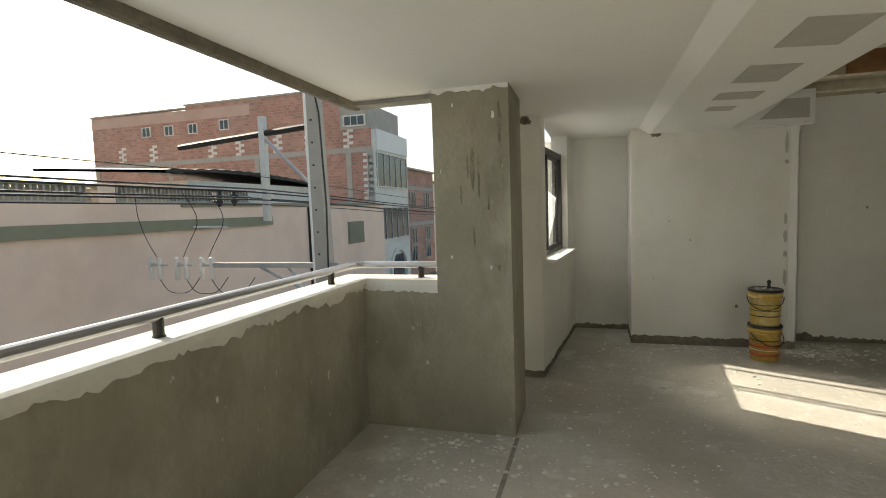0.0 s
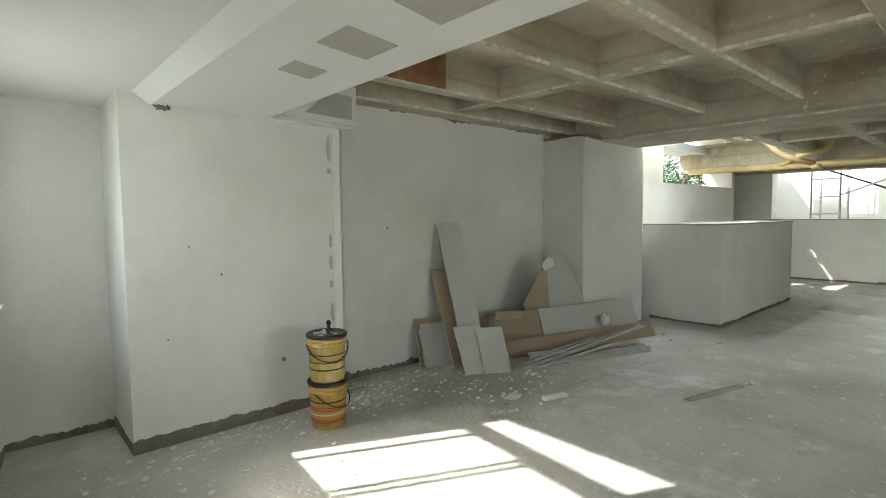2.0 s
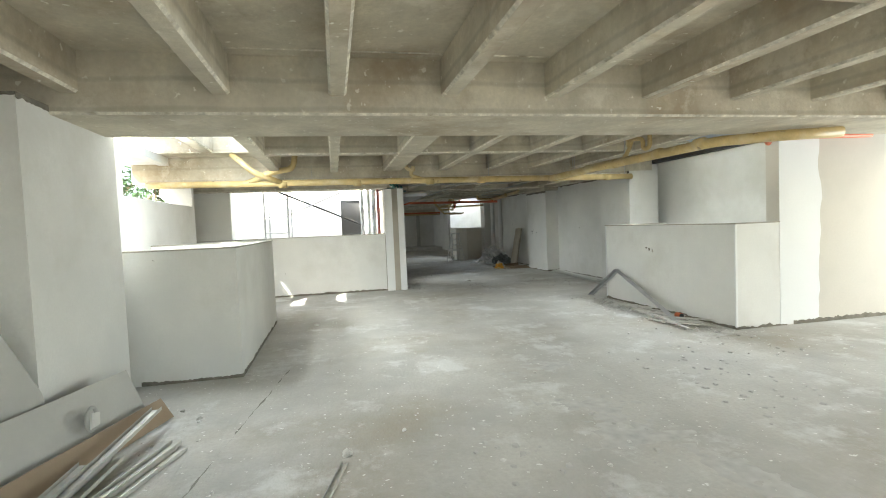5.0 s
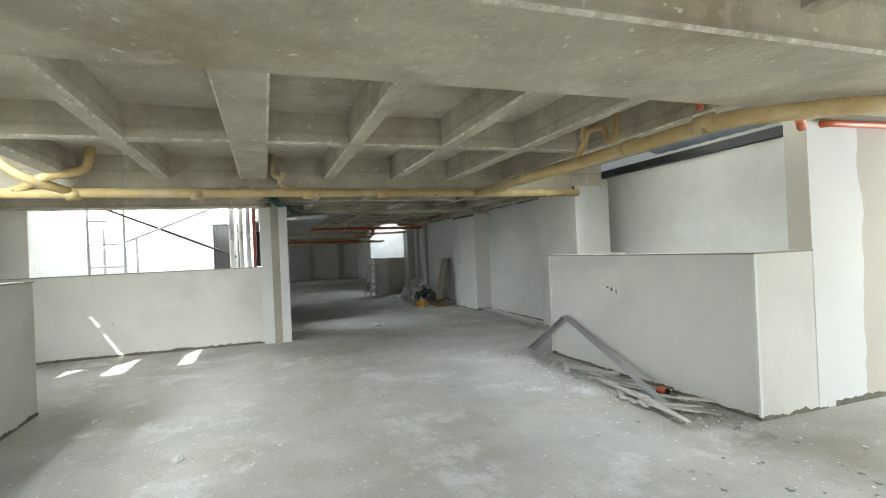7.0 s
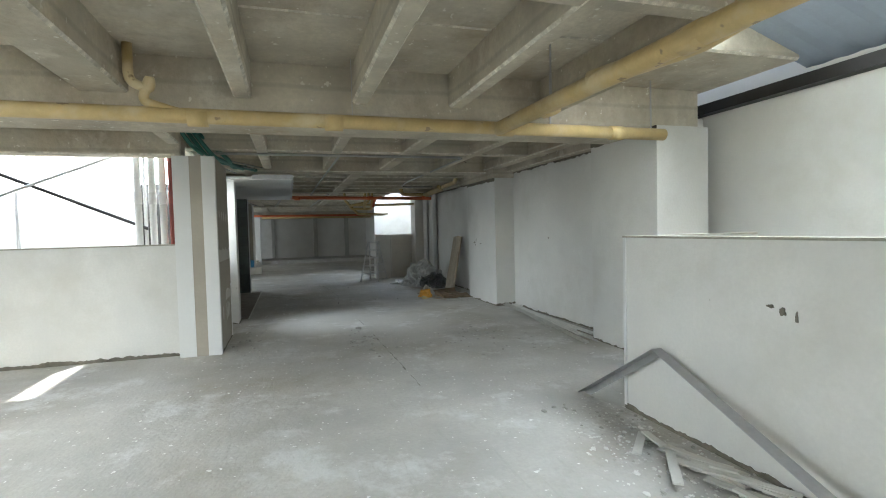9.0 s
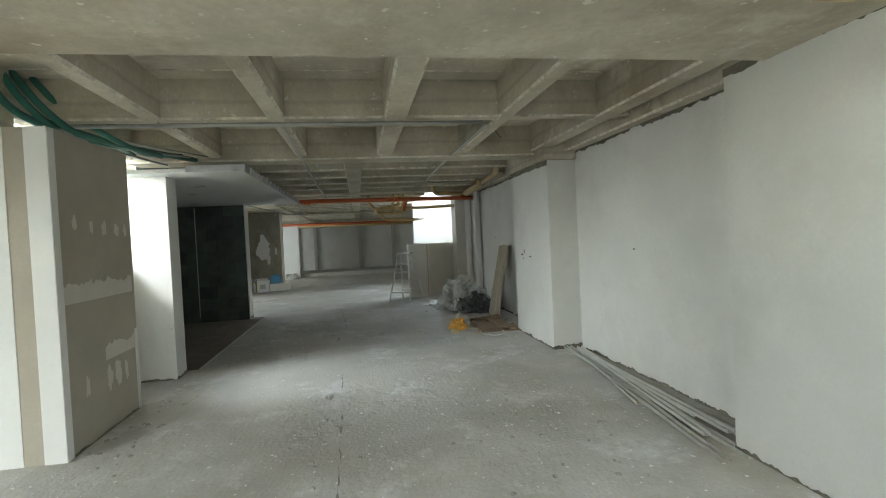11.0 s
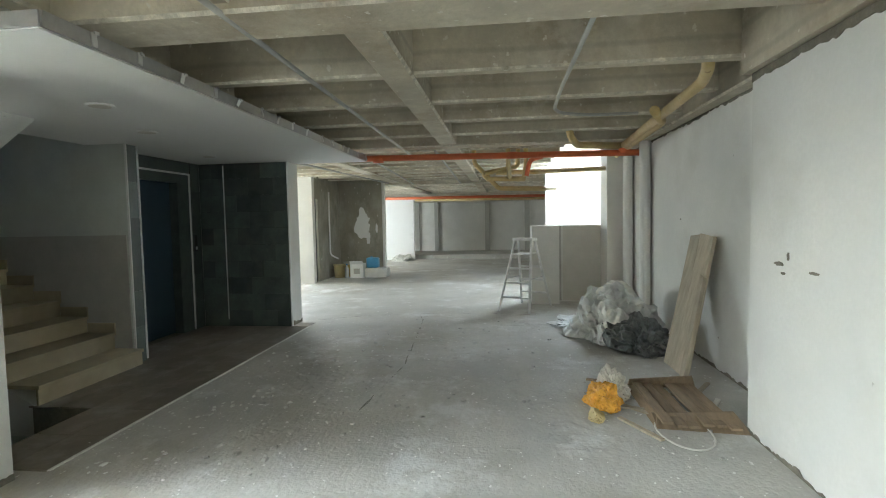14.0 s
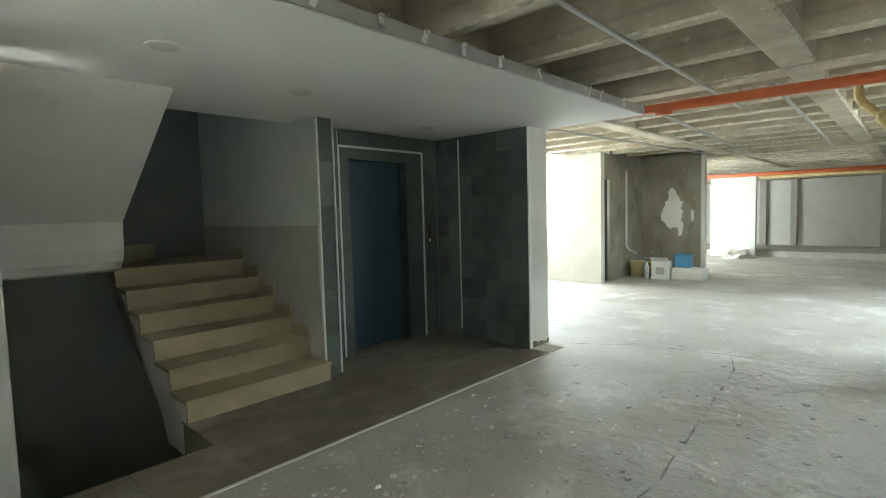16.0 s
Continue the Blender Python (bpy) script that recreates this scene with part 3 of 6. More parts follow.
for i, (x, y, z, w, h, o) in enumerate(((16.2, -2.47, 1.15, 0.05, 0.012, 1), (16.15, -2.47, 1.1, 0.02, 0.008, 1), (16.1, -2.47, 1.2, 0.012, 0.02, 1), (15.85, -2.47, 1.13, 0.04, 0.008, 1), (8.55, -1.35, 0.95, 0.02, 0.025, 1), (8.47, -1.35, 0.93, 0.008, 0.03, 1), (8.62, -1.35, 0.97, 0.02, 0.01, 1), (2.62, 6.08, 1.38, 0.008, 0.012, -1), (3.0, 6.08, 1.6, 0.006, 0.006, -1), (0.75, 5.72, 1.3, 0.006, 0.006, -1), (0.95, 5.72, 1.1, 0.006, 0.008, -1), (1.38, 5.72, 0.42, 0.012, 0.02, -1), (0.6, 5.72, 0.7, 0.005, 0.006, -1), (13.8, -2.84, 1.25, 0.015, 0.008, 1), (19.0, -2.84, 1.4, 0.02, 0.01, 1))):
    tagged(mesh_ob("trim", blob_patch(x, z, w, h, "y", y, o, 2.7 * i + 0.4), MORTAR), "small dark chip in the wall plaster", kind="structure")
base_strip((13.07, 1.95), (14.3, 1.95), (0, -1), 0.015, 0.012, 11)
structure("wall_patio_south", WHITE_WALL, "chest-high white plastered wall to the patio", (14.3, 2.38, 0, 15.36, 2.52, 1.32))
structure("lintel_patio", WHITE_WALL, "white plastered lintel over the patio opening", (14.3, 2.39, 2.3, 15.24, 2.5, 2.82))
structure("column_corridor", WHITE_WALL, "white plastered column beside the stair hall", (15.24, 1.94, 0, 15.55, 2.42, 2.285), (15.55, 2.3, 0, 15.66, 2.42, 2.285))
base_strip((15.24, 2.38), (15.24, 1.94), (-1, 0), 0.02, 0.02, 12)
base_strip((15.24, 1.94), (15.55, 1.94), (0, -1), 0.03, 0.03, 13)
structure("wall_patio_east", WHITE_WALL, "bright white plastered patio wall", (15.42, 2.52, -0.25, 15.65, 2.75, 4.2), (15.42, 2.75, -0.25, 15.65, 3.35, 1.0), (15.42, 2.75, 2.25, 15.65, 3.35, 4.2), (15.42, 3.35, -0.25, 15.65, 7.0, 4.2))
# First box: opaque dark pane for the unlit stairwell, added to block sun.
structure("window_2", DARK_METAL, "dark metal frame of the stair window, opaque pane added against the sun", (15.53, 2.79, 1.05, 15.54, 3.31, 2.2), (15.5, 2.75, 1.0, 15.55, 2.79, 2.25), (15.5, 3.31, 1.0, 15.55, 3.35, 2.25), (15.5, 2.79, 1.0, 15.55, 3.31, 1.05), (15.5, 2.79, 2.2, 15.55, 3.31, 2.25))

# ---- south side of the second hall ----
structure("pony_wall_south", WHITE_WALL, "chest-high white plastered wall round the second light well", (6.75, -1.5, 0, 9.87, -1.35, 1.33), (6.75, -2.0, 0, 6.9, -1.5, 1.33), (9.72, -2.5, 0, 9.87, -1.5, 1.33))
structure("trim", RENDER_PALE, "rough grey cement top of the pony wall", (6.74, -1.51, 1.33, 9.88, -1.34, 1.345), (6.74, -2.0, 1.33, 6.91, -1.51, 1.345), (9.71, -2.5, 1.33, 9.88, -1.51, 1.345))
base_strip((6.75, -1.35), (9.87, -1.35), (0, 1), 0.03, 0.02, 14)
base_strip((6.75, -2.1), (6.75, -1.35), (-1, 0), 0.03, 0.03, 15)
structure("trim", CEIL_WHITE, "white corner beads of the pony wall", (6.742, -1.36, 0.03, 6.75, -1.33, 1.33), (6.75, -1.35, 0.03, 6.775, -1.342, 1.33), (9.845, -1.35, 0.03, 9.875, -1.342, 1.33))
structure("wall_well_south", WHITE_WALL, "grey-white plastered back wall of the second light well", (6.95, -3.6, -0.25, 12.0, -3.4, 2.62), (6.95, -3.6, 2.74, 12.0, -3.4, 3.7), (11.2, -3.4, -0.25, 11.9, -3.15, 2.6))
structure("beam_well_south", DARK_METAL, "dark steel channel along the light well", (6.95, -3.58, 2.625, 12.0, -3.3, 2.735))
structure("wall_pier_south", WHITE_WALL, "white plastered pier beside the light well", (10.88, -3.15, 0, 12.06, -2.5, 2.44))
structure("wall_south_middle", WHITE_WALL, "long white plastered side wall of the corridor", (12.06, -3.2, 0, 15.1, -2.84, 2.9))
structure("column_south", WHITE_WALL, "white plastered column on the corridor wall", (15.1, -3.2, 0, 16.55, -2.47, 2.34))
structure("wall_south_east", WHITE_WALL, "white plastered side wall beyond the column", (16.55, -3.2, 0, 22.0, -2.84, 2.9))
top_strip((12.06, -2.84), (15.1, -2.84), (0, 1), 2.9, 2.42, 0.03, 21)
top_strip((10.88, -2.5), (12.06, -2.5), (0, 1), 2.44, 2.39, 0.02, 22)
top_strip((15.1, -2.47), (16.55, -2.47), (0, 1), 2.34, 2.29, 0.02, 23)
structure("beam_column", CONCRETE, "rough concrete corbel over the corridor column", (15.06, -3.19, 2.345, 16.6, -2.42, 2.82))
top_strip((16.55, -2.84), (22, -2.84), (0, 1), 2.9, 2.42, 0.03, 24)
for i, (a, b) in enumerate((((10.88, -2.5), (12.06, -2.5)), ((12.06, -2.84), (15.1, -2.84)), ((15.1, -2.47), (16.55, -2.47)), ((16.55, -2.84), (22, -2.84)))):
    base_strip(a, b, (0, 1), 0.022, 0.03, 30 + i)
base_strip((15.1, -2.84), (15.1, -2.47), (-1, 0), 0.05, 0.03, 36)
base_strip((12.06, -2.5), (12.06, -2.84), (1, 0), 0.05, 0.03, 37)
for x in (20.15, 21.1):
    tagged(mesh_ob("trim", tube([(x, -2.76, 0), (x, -2.76, 2.5)], 0.075, 16), CEIL_WHITE), "white boxed riser against the wall", kind="structure")

# ---- stair hall ----
structure("ceiling_stair_hall", CEIL_WHITE, "smooth white gypsum ceiling of the stair hall", (15.0, 1.06, 2.285, 20.1, 2.45, 2.33), (15.66, 2.45, 2.285, 16.62, 2.72, 2.329), (16.62, 2.45, 2.285, 20.1, 3.4, 2.33), (17.96, 3.4, 2.285, 19.75, 6.0, 2.33))
structure("wall_lift", WHITE_WALL, "grey shaft wall of the lift", (17.96, 3.381, 0, 18.36, 3.6, 2.284), (19.5, 3.38, 0, 19.74, 3.6, 2.285), (18.36, 3.38, 2.11, 19.5, 3.6, 2.285), (19.76, 2.08, 0, 20.1, 6.0, 2.33))
structure("wall_stair_side", STAIR_WALL, "grey-green painted wall between stairs and lift", (17.84, 2.97, 0, 17.99, 3.38, 2.285), (17.84, 3.38, 0, 17.955, 6.0, 4.2))
base_strip((20.1, 2.08), (19.76, 2.08), (0, -1), 0.05, 0.03, 38)
# Stairwell shade is put into the colour of these upper walls.
structure("wall_stair_inner", SHADE_WALL, "grey-green stairwell walls, colour darkened for the shade of the depth", (15.65, 5.5, 1.0, 17.84, 5.7, 4.2), (16.66, 5.4, 1.0, 17.84, 5.5, 2.9))
structure("wall_stair_basement", STAIR_WALL, "grey-green painted walls of the lower flight", (15.65, 5.5, -3, 17.84, 5.7, 1.0), (15.65, 2.42, -3, 15.67, 5.5, 1.2))
# Added unseen closure; it keeps the stairwell dark.
structure("wall_stair_top", STAIR_WALL, "unseen grey-green stairwell head, closed to keep light out", (15.65, 2.4, 4.2, 17.95, 5.7, 4.3), (15.65, 2.4, 2.33, 17.84, 2.45, 4.2), (17.84, 2.4, 2.33, 17.95, 3.38, 4.2))
structure("wall_stair_low", STAIR_WALL, "dark unlit lower stair wall", (15.67, 2.45, -3, 17.84, 5.5, -2.9), (16.64, 2.4, -2.9, 17.84, 2.45, -0.2), (15.67, 2.38, -2.9, 16.64, 2.4, -0.02), (17.84, 2.4, -3, 17.95, 5.7, 0.0), (16.6, 2.38, -2.9, 16.66, 2.45, -0.02), (15.6, 2.38, -3, 15.67, 5.5, -0.02))
tagged(mesh_ob("wall_flight_upper", slab_piece([(15.66, 2.45, 2.33), (15.66, 2.7, 2.33), (15.66, 2.74, 2.285), (15.66, 4.03, 1.43), (15.66, 4.05, 1.2), (15.66, 4.09, 1.1), (15.66, 4.16, 1.03), (15.66, 4.3, 1.0), (15.66, 5.5, 1.0), (15.66, 5.5, 1.3), (15.66, 4.5, 1.62), (15.66, 3.3, 2.66), (15.66, 2.45, 2.66)], (1, 0, 0), 0.97), WHITE_WALL), "white sloping underside of the upper stair flight", kind="structure")

# ---- far hall ----
structure("pony_wall_east", WHITE_WALL, "chest-high white plastered wall round the third light well", (21.9, -2.84, 0, 22.0, -1.8, 1.31), (22.0, -1.9, 0, 24.6, -1.8, 1.31), (21.62, -1.78, 0, 21.98, -1.33, 1.31))
structure("column_well_east", WHITE_WALL, "white plastered column beside the third light well", (21.35, -2.84, 0, 21.89, -2.5, 2.9))
structure("trim", FILLER_PALE, "bare board face of the pony wall", (21.894, -2.5, 0.02, 21.9, -1.87, 1.3))
# Shadow of the corner recess, laid on as a grey strip.
structure("trim", FILLER, "grey strip painting the shadow gap at the pony wall corner", (21.885, -1.84, 0.02, 21.9, -1.79, 1.3))
structure("wall_well_east", WHITE_WALL, "bright white plastered back wall of the third light well", (22.0, -3.6, 0, 24.6, -3.4, 2.9), (24.6, -3.4, 0, 24.8, -1.8, 2.9), (22.0, -3.4, 0, 22.1, -2.85, 2.9))
structure("wall_south_far", WHITE_WALL, "plastered side wall of the far hall", (24.8, -3.2, 0, 36, -2.84, 2.9), (25.6, -2.84, 0, 25.9, -2.6, 2.9), (28.6, -2.84, 0, 28.9, -2.6, 2.9))
structure("wall_far", WHITE_WALL, "pale plastered end wall with grey columns", (34.0, -3, 0, 34.2, 6, 2.9))
structure("beam_far", CONCRETE, "dark concrete drop beam along the end wall", (33.3, -2.84, 2.16, 33.99, 6, 2.9))
structure("platform_far", FLOOR, "low concrete platform along the end wall", (31.5, -2.84, 0, 34, 6, 0.16))
# Strip at y 2.62 paints the shadow gap beside the partition; others are columns.
for y0, y1 in ((2.62, 2.8), (1.82, 1.98), (-0.3, -0.1), (-1.9, -1.7)):
    structure("column_far", FILLER, "grey column strip in the end wall, the northmost painting a shadow gap", (33.85, y0, 0.16, 34.0, y1, 2.6))
structure("wall_partition", CEIL_WHITE, "bright white painted partition", (31.25, 2.38, 0, 31.4, 3.5, 2.27))
structure("wall_store", RENDER, "grey-brown cement-rendered alcove walls", (24.95, 3.62, 0, 25.05, 3.8, 2.5), (25.05, 3.62, 0, 26.6, 3.8, 2.5), (26.6, 2.42, 0, 26.75, 6.2, 2.83), (25.05, 3.66, 2.5, 26.6, 3.8, 2.83))
structure("trim", WHITE_WALL, "white edge of the rendered wall", (26.6, 2.36, 0, 26.76, 2.42, 2.5))
structure("wall_store_front", WHITE_WALL, "white plastered wall pier beside the window", (24.45, 3.56, 0, 24.6, 3.9, 2.5), (24.45, 3.9, 0, 24.6, 6.2, 1.05), (24.45, 3.9, 2.4, 24.6, 6.2, 2.5))
# Black sheet fills the doorway in place of its shade.
structure("door_1", DARK_METAL, "dark sheet painting the unlit doorway in the rendered wall", (24.62, 3.66, 0, 24.93, 3.7, 2.0))
structure("wall_store_door", RENDER, "grey-brown cement render over the doorway", (24.6, 3.62, 2.0, 24.95, 3.8, 2.5))
tagged(mesh_ob("trim", blob_patch(2.98, 1.35, 0.22, 0.36, "x", 26.6, -1, 5.5), CEIL_WHITE), "white plaster patch on the rendered wall", kind="structure")
tagged(mesh_ob("trim", blob_patch(2.82, 1.0, 0.06, 0.18, "x", 26.6, -1, 7.5), CEIL_WHITE), "white plaster drip on the rendered wall", kind="structure")
tagged(mesh_ob("trim", blob_patch(2.58, 1.25, 0.03, 0.13, "x", 26.6, -1, 8.5), CEIL_WHITE), "white plaster smear on the rendered wall", kind="structure")
structure("wall_far_north", WHITE_WALL, "plastered north wall of the far hall", (26.75, 6.0, 0, 34, 6.2, 2.9), (20.1, 6.0, 0, 24.45, 6.2, 2.9))
structure("wall_far_end", WHITE_WALL, "plastered closing wall", (36, -3.2, 0, 36.2, 6.2, 2.9))

# ---- ribbed slab ----
bm = bmesh.new()
TOP = CEIL + 0.1
for b in ((1.3, -6.2, 5.3, 4.62), (1.3, 4.62, 6.6, 6.5), (5.3, -6.2, 6.78, 4.62), (6.78, -1.42, 9.9, 4.62), (10.4, 4.62, 13.3, 7.0), (9.9, -3.2, 13.3, 4.62), (6.6, 5.45, 10.4, 5.65), (13.3, -3.2, 15.4, 2.5), (15.4, -3.2, 20.2, 2.44), (17.9, 2.44, 20.2, 6.0), (20.2, -1.85, 24.6, 6.2), (24.6, -1.85, 36, 3.8), (26.75, 3.8, 36, 6.2), (20.2, -3.2, 22.0, -1.85), (24.7, -3.2, 36, -1.85)):
    bx(bm, b[0], b[1], CEIL, b[2], b[3], 3.1)


def rib_x(y, x0, x1, z, w=0.07):
    bx(bm, x0, y - w, z, x1, y + w, TOP)


def rib_y(x, y0, y1, z, w=0.07):
    bx(bm, x - w, y0, z + 0.006, x + w, y1, TOP)


for x0, x1, y0, y1, z in ((5.45, 6.4, -6, 6.4, 2.38), (10.95, 11.75, -3.1, 6.9, 2.385), (15.38, 15.76, -3.1, 2.4, 2.455)):
    bx(bm, x0, y0, z, x1, y1, TOP)
bx(bm, 1.32, 5.85, 2.5, 5.45, 6.3, TOP)
bx(bm, 11.8, -3.0, 2.44, 15.38, -2.7, TOP)
bx(bm, 15.8, -3.0, 2.44, 21.95, -2.7, TOP)
bx(bm, 13.1, 2.3, 2.37, 13.36, 6.9, TOP)
for y in (5.37, 4.35, 3.48, 2.57, 1.65, 0.72, -0.2, -1.12, -2.04, -2.96, -3.9, -4.8):
    rib_x(y, 1.32, 5.5, 2.53)
for x in (1.62, 3.42):
    rib_y(x, -6, 5.9, 2.53)
for y, w in ((4.52, 0.09), (3.5, 0.07), (2.43, 0.17), (1.45, 0.07), (0.5, 0.07), (-0.37, 0.07), (-1.32, 0.1)):
    rib_x(y, 6.35, 11.0, 2.53, w)
rib_y(8.75, -1.4, 4.6, 2.53)
for y, w in ((2.38, 0.07), (1.43, 0.07), (0.47, 0.07), (-0.52, 0.1), (-1.5, 0.07), (-2.47, 0.1)):
    rib_x(y, 11.7, 15.4, 2.5, w)
rib_y(13.6, -2.8, 2.4, 2.5)
for x in (16.79, 17.72, 18.62, 19.5):
    rib_y(x, -2.8, 2.4, 2.5, 0.06)
rib_x(-0.12, 15.7, 20.1, 2.48, 0.12)
rib_x(1.75, 15.7, 20.1, 2.48, 0.1)
bx(bm, 20.1, -2.8, 2.46, 20.35, 6, TOP)
for i in range(21):
    rib_y(20.9 + i * 0.72, -1.8 if 20.9 + i * 0.72 < 24.7 else -2.8, 3.8 if 24.5 < 20.9 + i * 0.72 < 26.8 else 6, 2.5, 0.06)
for y in (2.1, -0.12):
    rib_x(y, 20.3, 35.9, 2.48, 0.12)
rib_x(4.4, 20.3, 24.5, 2.48, 0.12)
bx(bm, 27.0, -2.8, 2.42, 27.3, 6, TOP)
slab = tagged(mesh_ob("ceiling", bm, CONCRETE), "raw board-marked concrete waffle slab with deep ribs", kind="structure")
slab.data.materials.append(CONCRETE_EDGE)
bevelled(slab, 0.018).modifiers["bevel"].material = 1

RUST_BOARD = material("rusty_formwork_board", (0.3, 0.15, 0.07), 0.9, spread=0.3, scale=5, stain=(0.4, 0.24, 0.12), stain_amount=0.7, stain_scale=3, bump=0.3)
structure("trim", RUST_BOARD, "red-brown formwork board left on the rib", (2.1, 5.27, 2.545, 2.66, 5.297, 2.825))

# ---- street side ----
# Added unseen walls: they stop the sun, two holes shape its floor patches.
structure("wall_upper", TAUPE_PALE, "unseen upper walls added to block and shape sun in the light wells", (6.4, 4.6, 3.1, 6.6, 6.5, 4.1), (4.5, 6.3, 3.1, 6.7, 6.45, 4.45), (8.4, 6.3, 3.1, 10.6, 6.45, 4.45), (6.7, 6.3, 3.65, 8.4, 6.45, 4.45), (4.5, 6.3, 4.45, 5.3, 6.45, 5.0), (7.0, 6.3, 4.45, 10.6, 6.45, 5.0), (4.5, 6.3, 5.0, 10.6, 6.45, 7.5), (13.15, 2.4, 3.1, 13.3, 3.5, 5.0), (6.75, -1.42, 3.1, 12.0, -1.3, 6.5), (6.6, -3.6, 3.1, 6.75, -1.3, 6.5), (20.2, -1.85, 3.1, 24.8, -1.7, 6.0), (20.2, -3.6, 3.1, 21.95, -1.85, 3.3))
for x0, x1, y0, y1, z0, z1 in ((6.97, 10.0, -3.4, -2.35, 2.8, 3.15), (22.0, 22.9, -3.4, -1.85, 2.85, 3.2)):
    bmr = bmesh.new()
    rows = []
    n = int((x1 - x0) / 0.05)
    for i in range(n + 1):
        x = x0 + (x1 - x0) * i / n
        w = 0.005 * math.sin(i * 1.4)
        rows.append([bmr.verts.new((x, y0, z0 + w)), bmr.verts.new((x, y1, z1 + w)), bmr.verts.new((x, y1, z1 + w + 0.01)), bmr.verts.new((x, y0, z0 + w + 0.01))])
    for a, b in zip(rows, rows[1:]):
        for k in range(4):
            bmr.faces.new((a[k], a[(k + 1) % 4], b[(k + 1) % 4], b[k]))
    tagged(mesh_ob("roof_well", bmr, ROOF_SHEET), "blue-grey corrugated roof sheet over the light well", kind="structure")
structure("ground", GROUND, "street and ground around the building", (-600, -600, -3.3, 600, 600, -3.2))
structure("road", ASPHALT, "grey asphalt street below", (-9.0, -60, -3.2, -3.2, 120, -3.15))
structure("pavement", CAP, "pale concrete pavement with kerb", (-10.5, -60, -3.2, -9.0, 120, -3.02))

# ---- stair hall: floor tiles, stairs, lift ----
def tile_row(parent, mat, x0, x1, y0, y1, z, w, d, label=""):
    """Floor tiles with open joints under parent, sharing one mesh a size."""
    bmt = bmesh.new()
    bx(bmt, 0.003, 0.003, 0, w - 0.003, d - 0.003, 0.012)
    first = None
    y = y0
    while y < y1 - 0.01:
        x = x0
        while x < x1 - 0.01:
            if first is None:
                o = part("tile", bmt, mat, parent, label)
                first = o
            else:
                o = new("tile", first.data)
                o.parent = parent
            o.location = (x, y, z)
            x += w
        y += d


hall_floor = structure("floor_stair_hall", MORTAR, "brown tiled strip of stair hall floor", (15.66, 1.83, -0.25, 16.62, 2.4, -0.006), (16.62, 1.83, -0.25, 19.76, 2.92, -0.006), (17.84, 2.92, -0.25, 19.76, 3.62, -0.006))
tile_row(hall_floor, HALL_TILE, 15.66, 16.62, 1.84, 2.40, -0.008, 0.48, 0.28)
tile_row(hall_floor, HALL_TILE, 16.62, 19.74, 1.84, 2.96, -0.008, 0.52, 0.28)
tile_row(hall_floor, HALL_TILE, 18.0, 19.74, 2.96, 3.37, -0.008, 0.58, 0.205)
structure("trim", CAP, "pale torn joint between hall tiles and bare concrete", (15.66, 1.815, -0.01, 19.76, 1.838, 0.006))
stair = tagged(new("staircase"), "beige tiled concrete staircase rising to a landing", "stairs", kind="structure")
stair.location = (16.63, 2.88, 0)
for i in range(6):
    z, d = 0.168 * (i + 1), 0.305 * i
    part("tread", boxes((-0.0, d - 0.02, z - 0.03, 1.2, d + 0.305, z)), STAIR, stair)
    part("riser", boxes((0.01, d, z - 0.168, 1.2, d + 0.02, z - 0.03)), STAIR, stair)
    if i:
        part("skirting", boxes((1.182, d - 0.02, z, 1.2, d + 0.285, z + 0.1)), STAIR, stair)
part("flight", slab_piece([(0.0, 0.0, -0.25), (0.0, 0.02, 0.0), (0.0, 1.84, 0.97), (0.0, 2.6, 0.97), (0.0, 2.6, 0.82), (0.0, 1.36, 0.82), (0.0, 1.25, 0.62), (0.0, 0.52, -0.02), (0.0, 0.4, -0.25)], (1, 0, 0), 1.2), WHITE_WALL, stair, "white plastered stair flank")
part("winder", slab_piece([(0.0, 1.83, 1.01), (1.2, 1.83, 1.01), (1.2, 2.6, 1.01), (0.0, 2.6, 1.01)], (0, 0, -1), 0.04), STAIR, stair)
part("winder", slab_piece([(0.0, 1.95, 1.01), (0.75, 2.6, 1.01), (0.0, 2.6, 1.01)], (0, 0, 1), 0.168), STAIR, stair)
structure("wall_stair_dado", FILLER, "grey-green painted dado of the stair wall", (17.832, 2.99, 0, 17.84, 5.5, 1.35))

lift = tagged(new("lift_entrance"), "blue steel lift door in a dark stone surround", "lift", kind="structure")
lift.location = (18.36, 3.38, 0)
part("door_leaf", boxes((0.12, 0.1, 0.01, 0.48, 0.13, 2.0)), BLUE_DOOR, lift, "dark blue steel door leaf")
part("door_leaf", boxes((0.483, 0.11, 0.01, 0.9, 0.14, 2.0)), BLUE_DOOR, lift, "dark blue steel door leaf")
part("jamb", boxes((0.0, -0.005, 0, 0.12, 0.16, 2.11), (0.9, -0.005, 0, 1.14, 0.16, 2.11), (0.12, -0.005, 2.0, 0.9, 0.16, 2.11)), GREEN_TILE, lift, "dark stone jambs and lintel")
part("shaft_back", boxes((0.0, 0.17, 0, 1.14, 0.2, 2.11)), DARK_METAL, lift)
part("trim", boxes((-0.02, -0.02, 0, 0.0, -0.006, 2.13), (1.14, -0.02, 0, 1.16, -0.006, 2.13), (0.0, -0.02, 2.11, 1.14, -0.006, 2.13)), CEIL_WHITE, lift, "white metal edge trim")
panel = part("call_panel", boxes((1.2, -0.03, 1.08, 1.25, -0.006, 1.3)), DARK_METAL, lift, "black call panel")
part("button", boxes((1.21, -0.036, 1.1, 1.24, -0.03, 1.14)), CEIL_WHITE, panel, "lit white button plate")


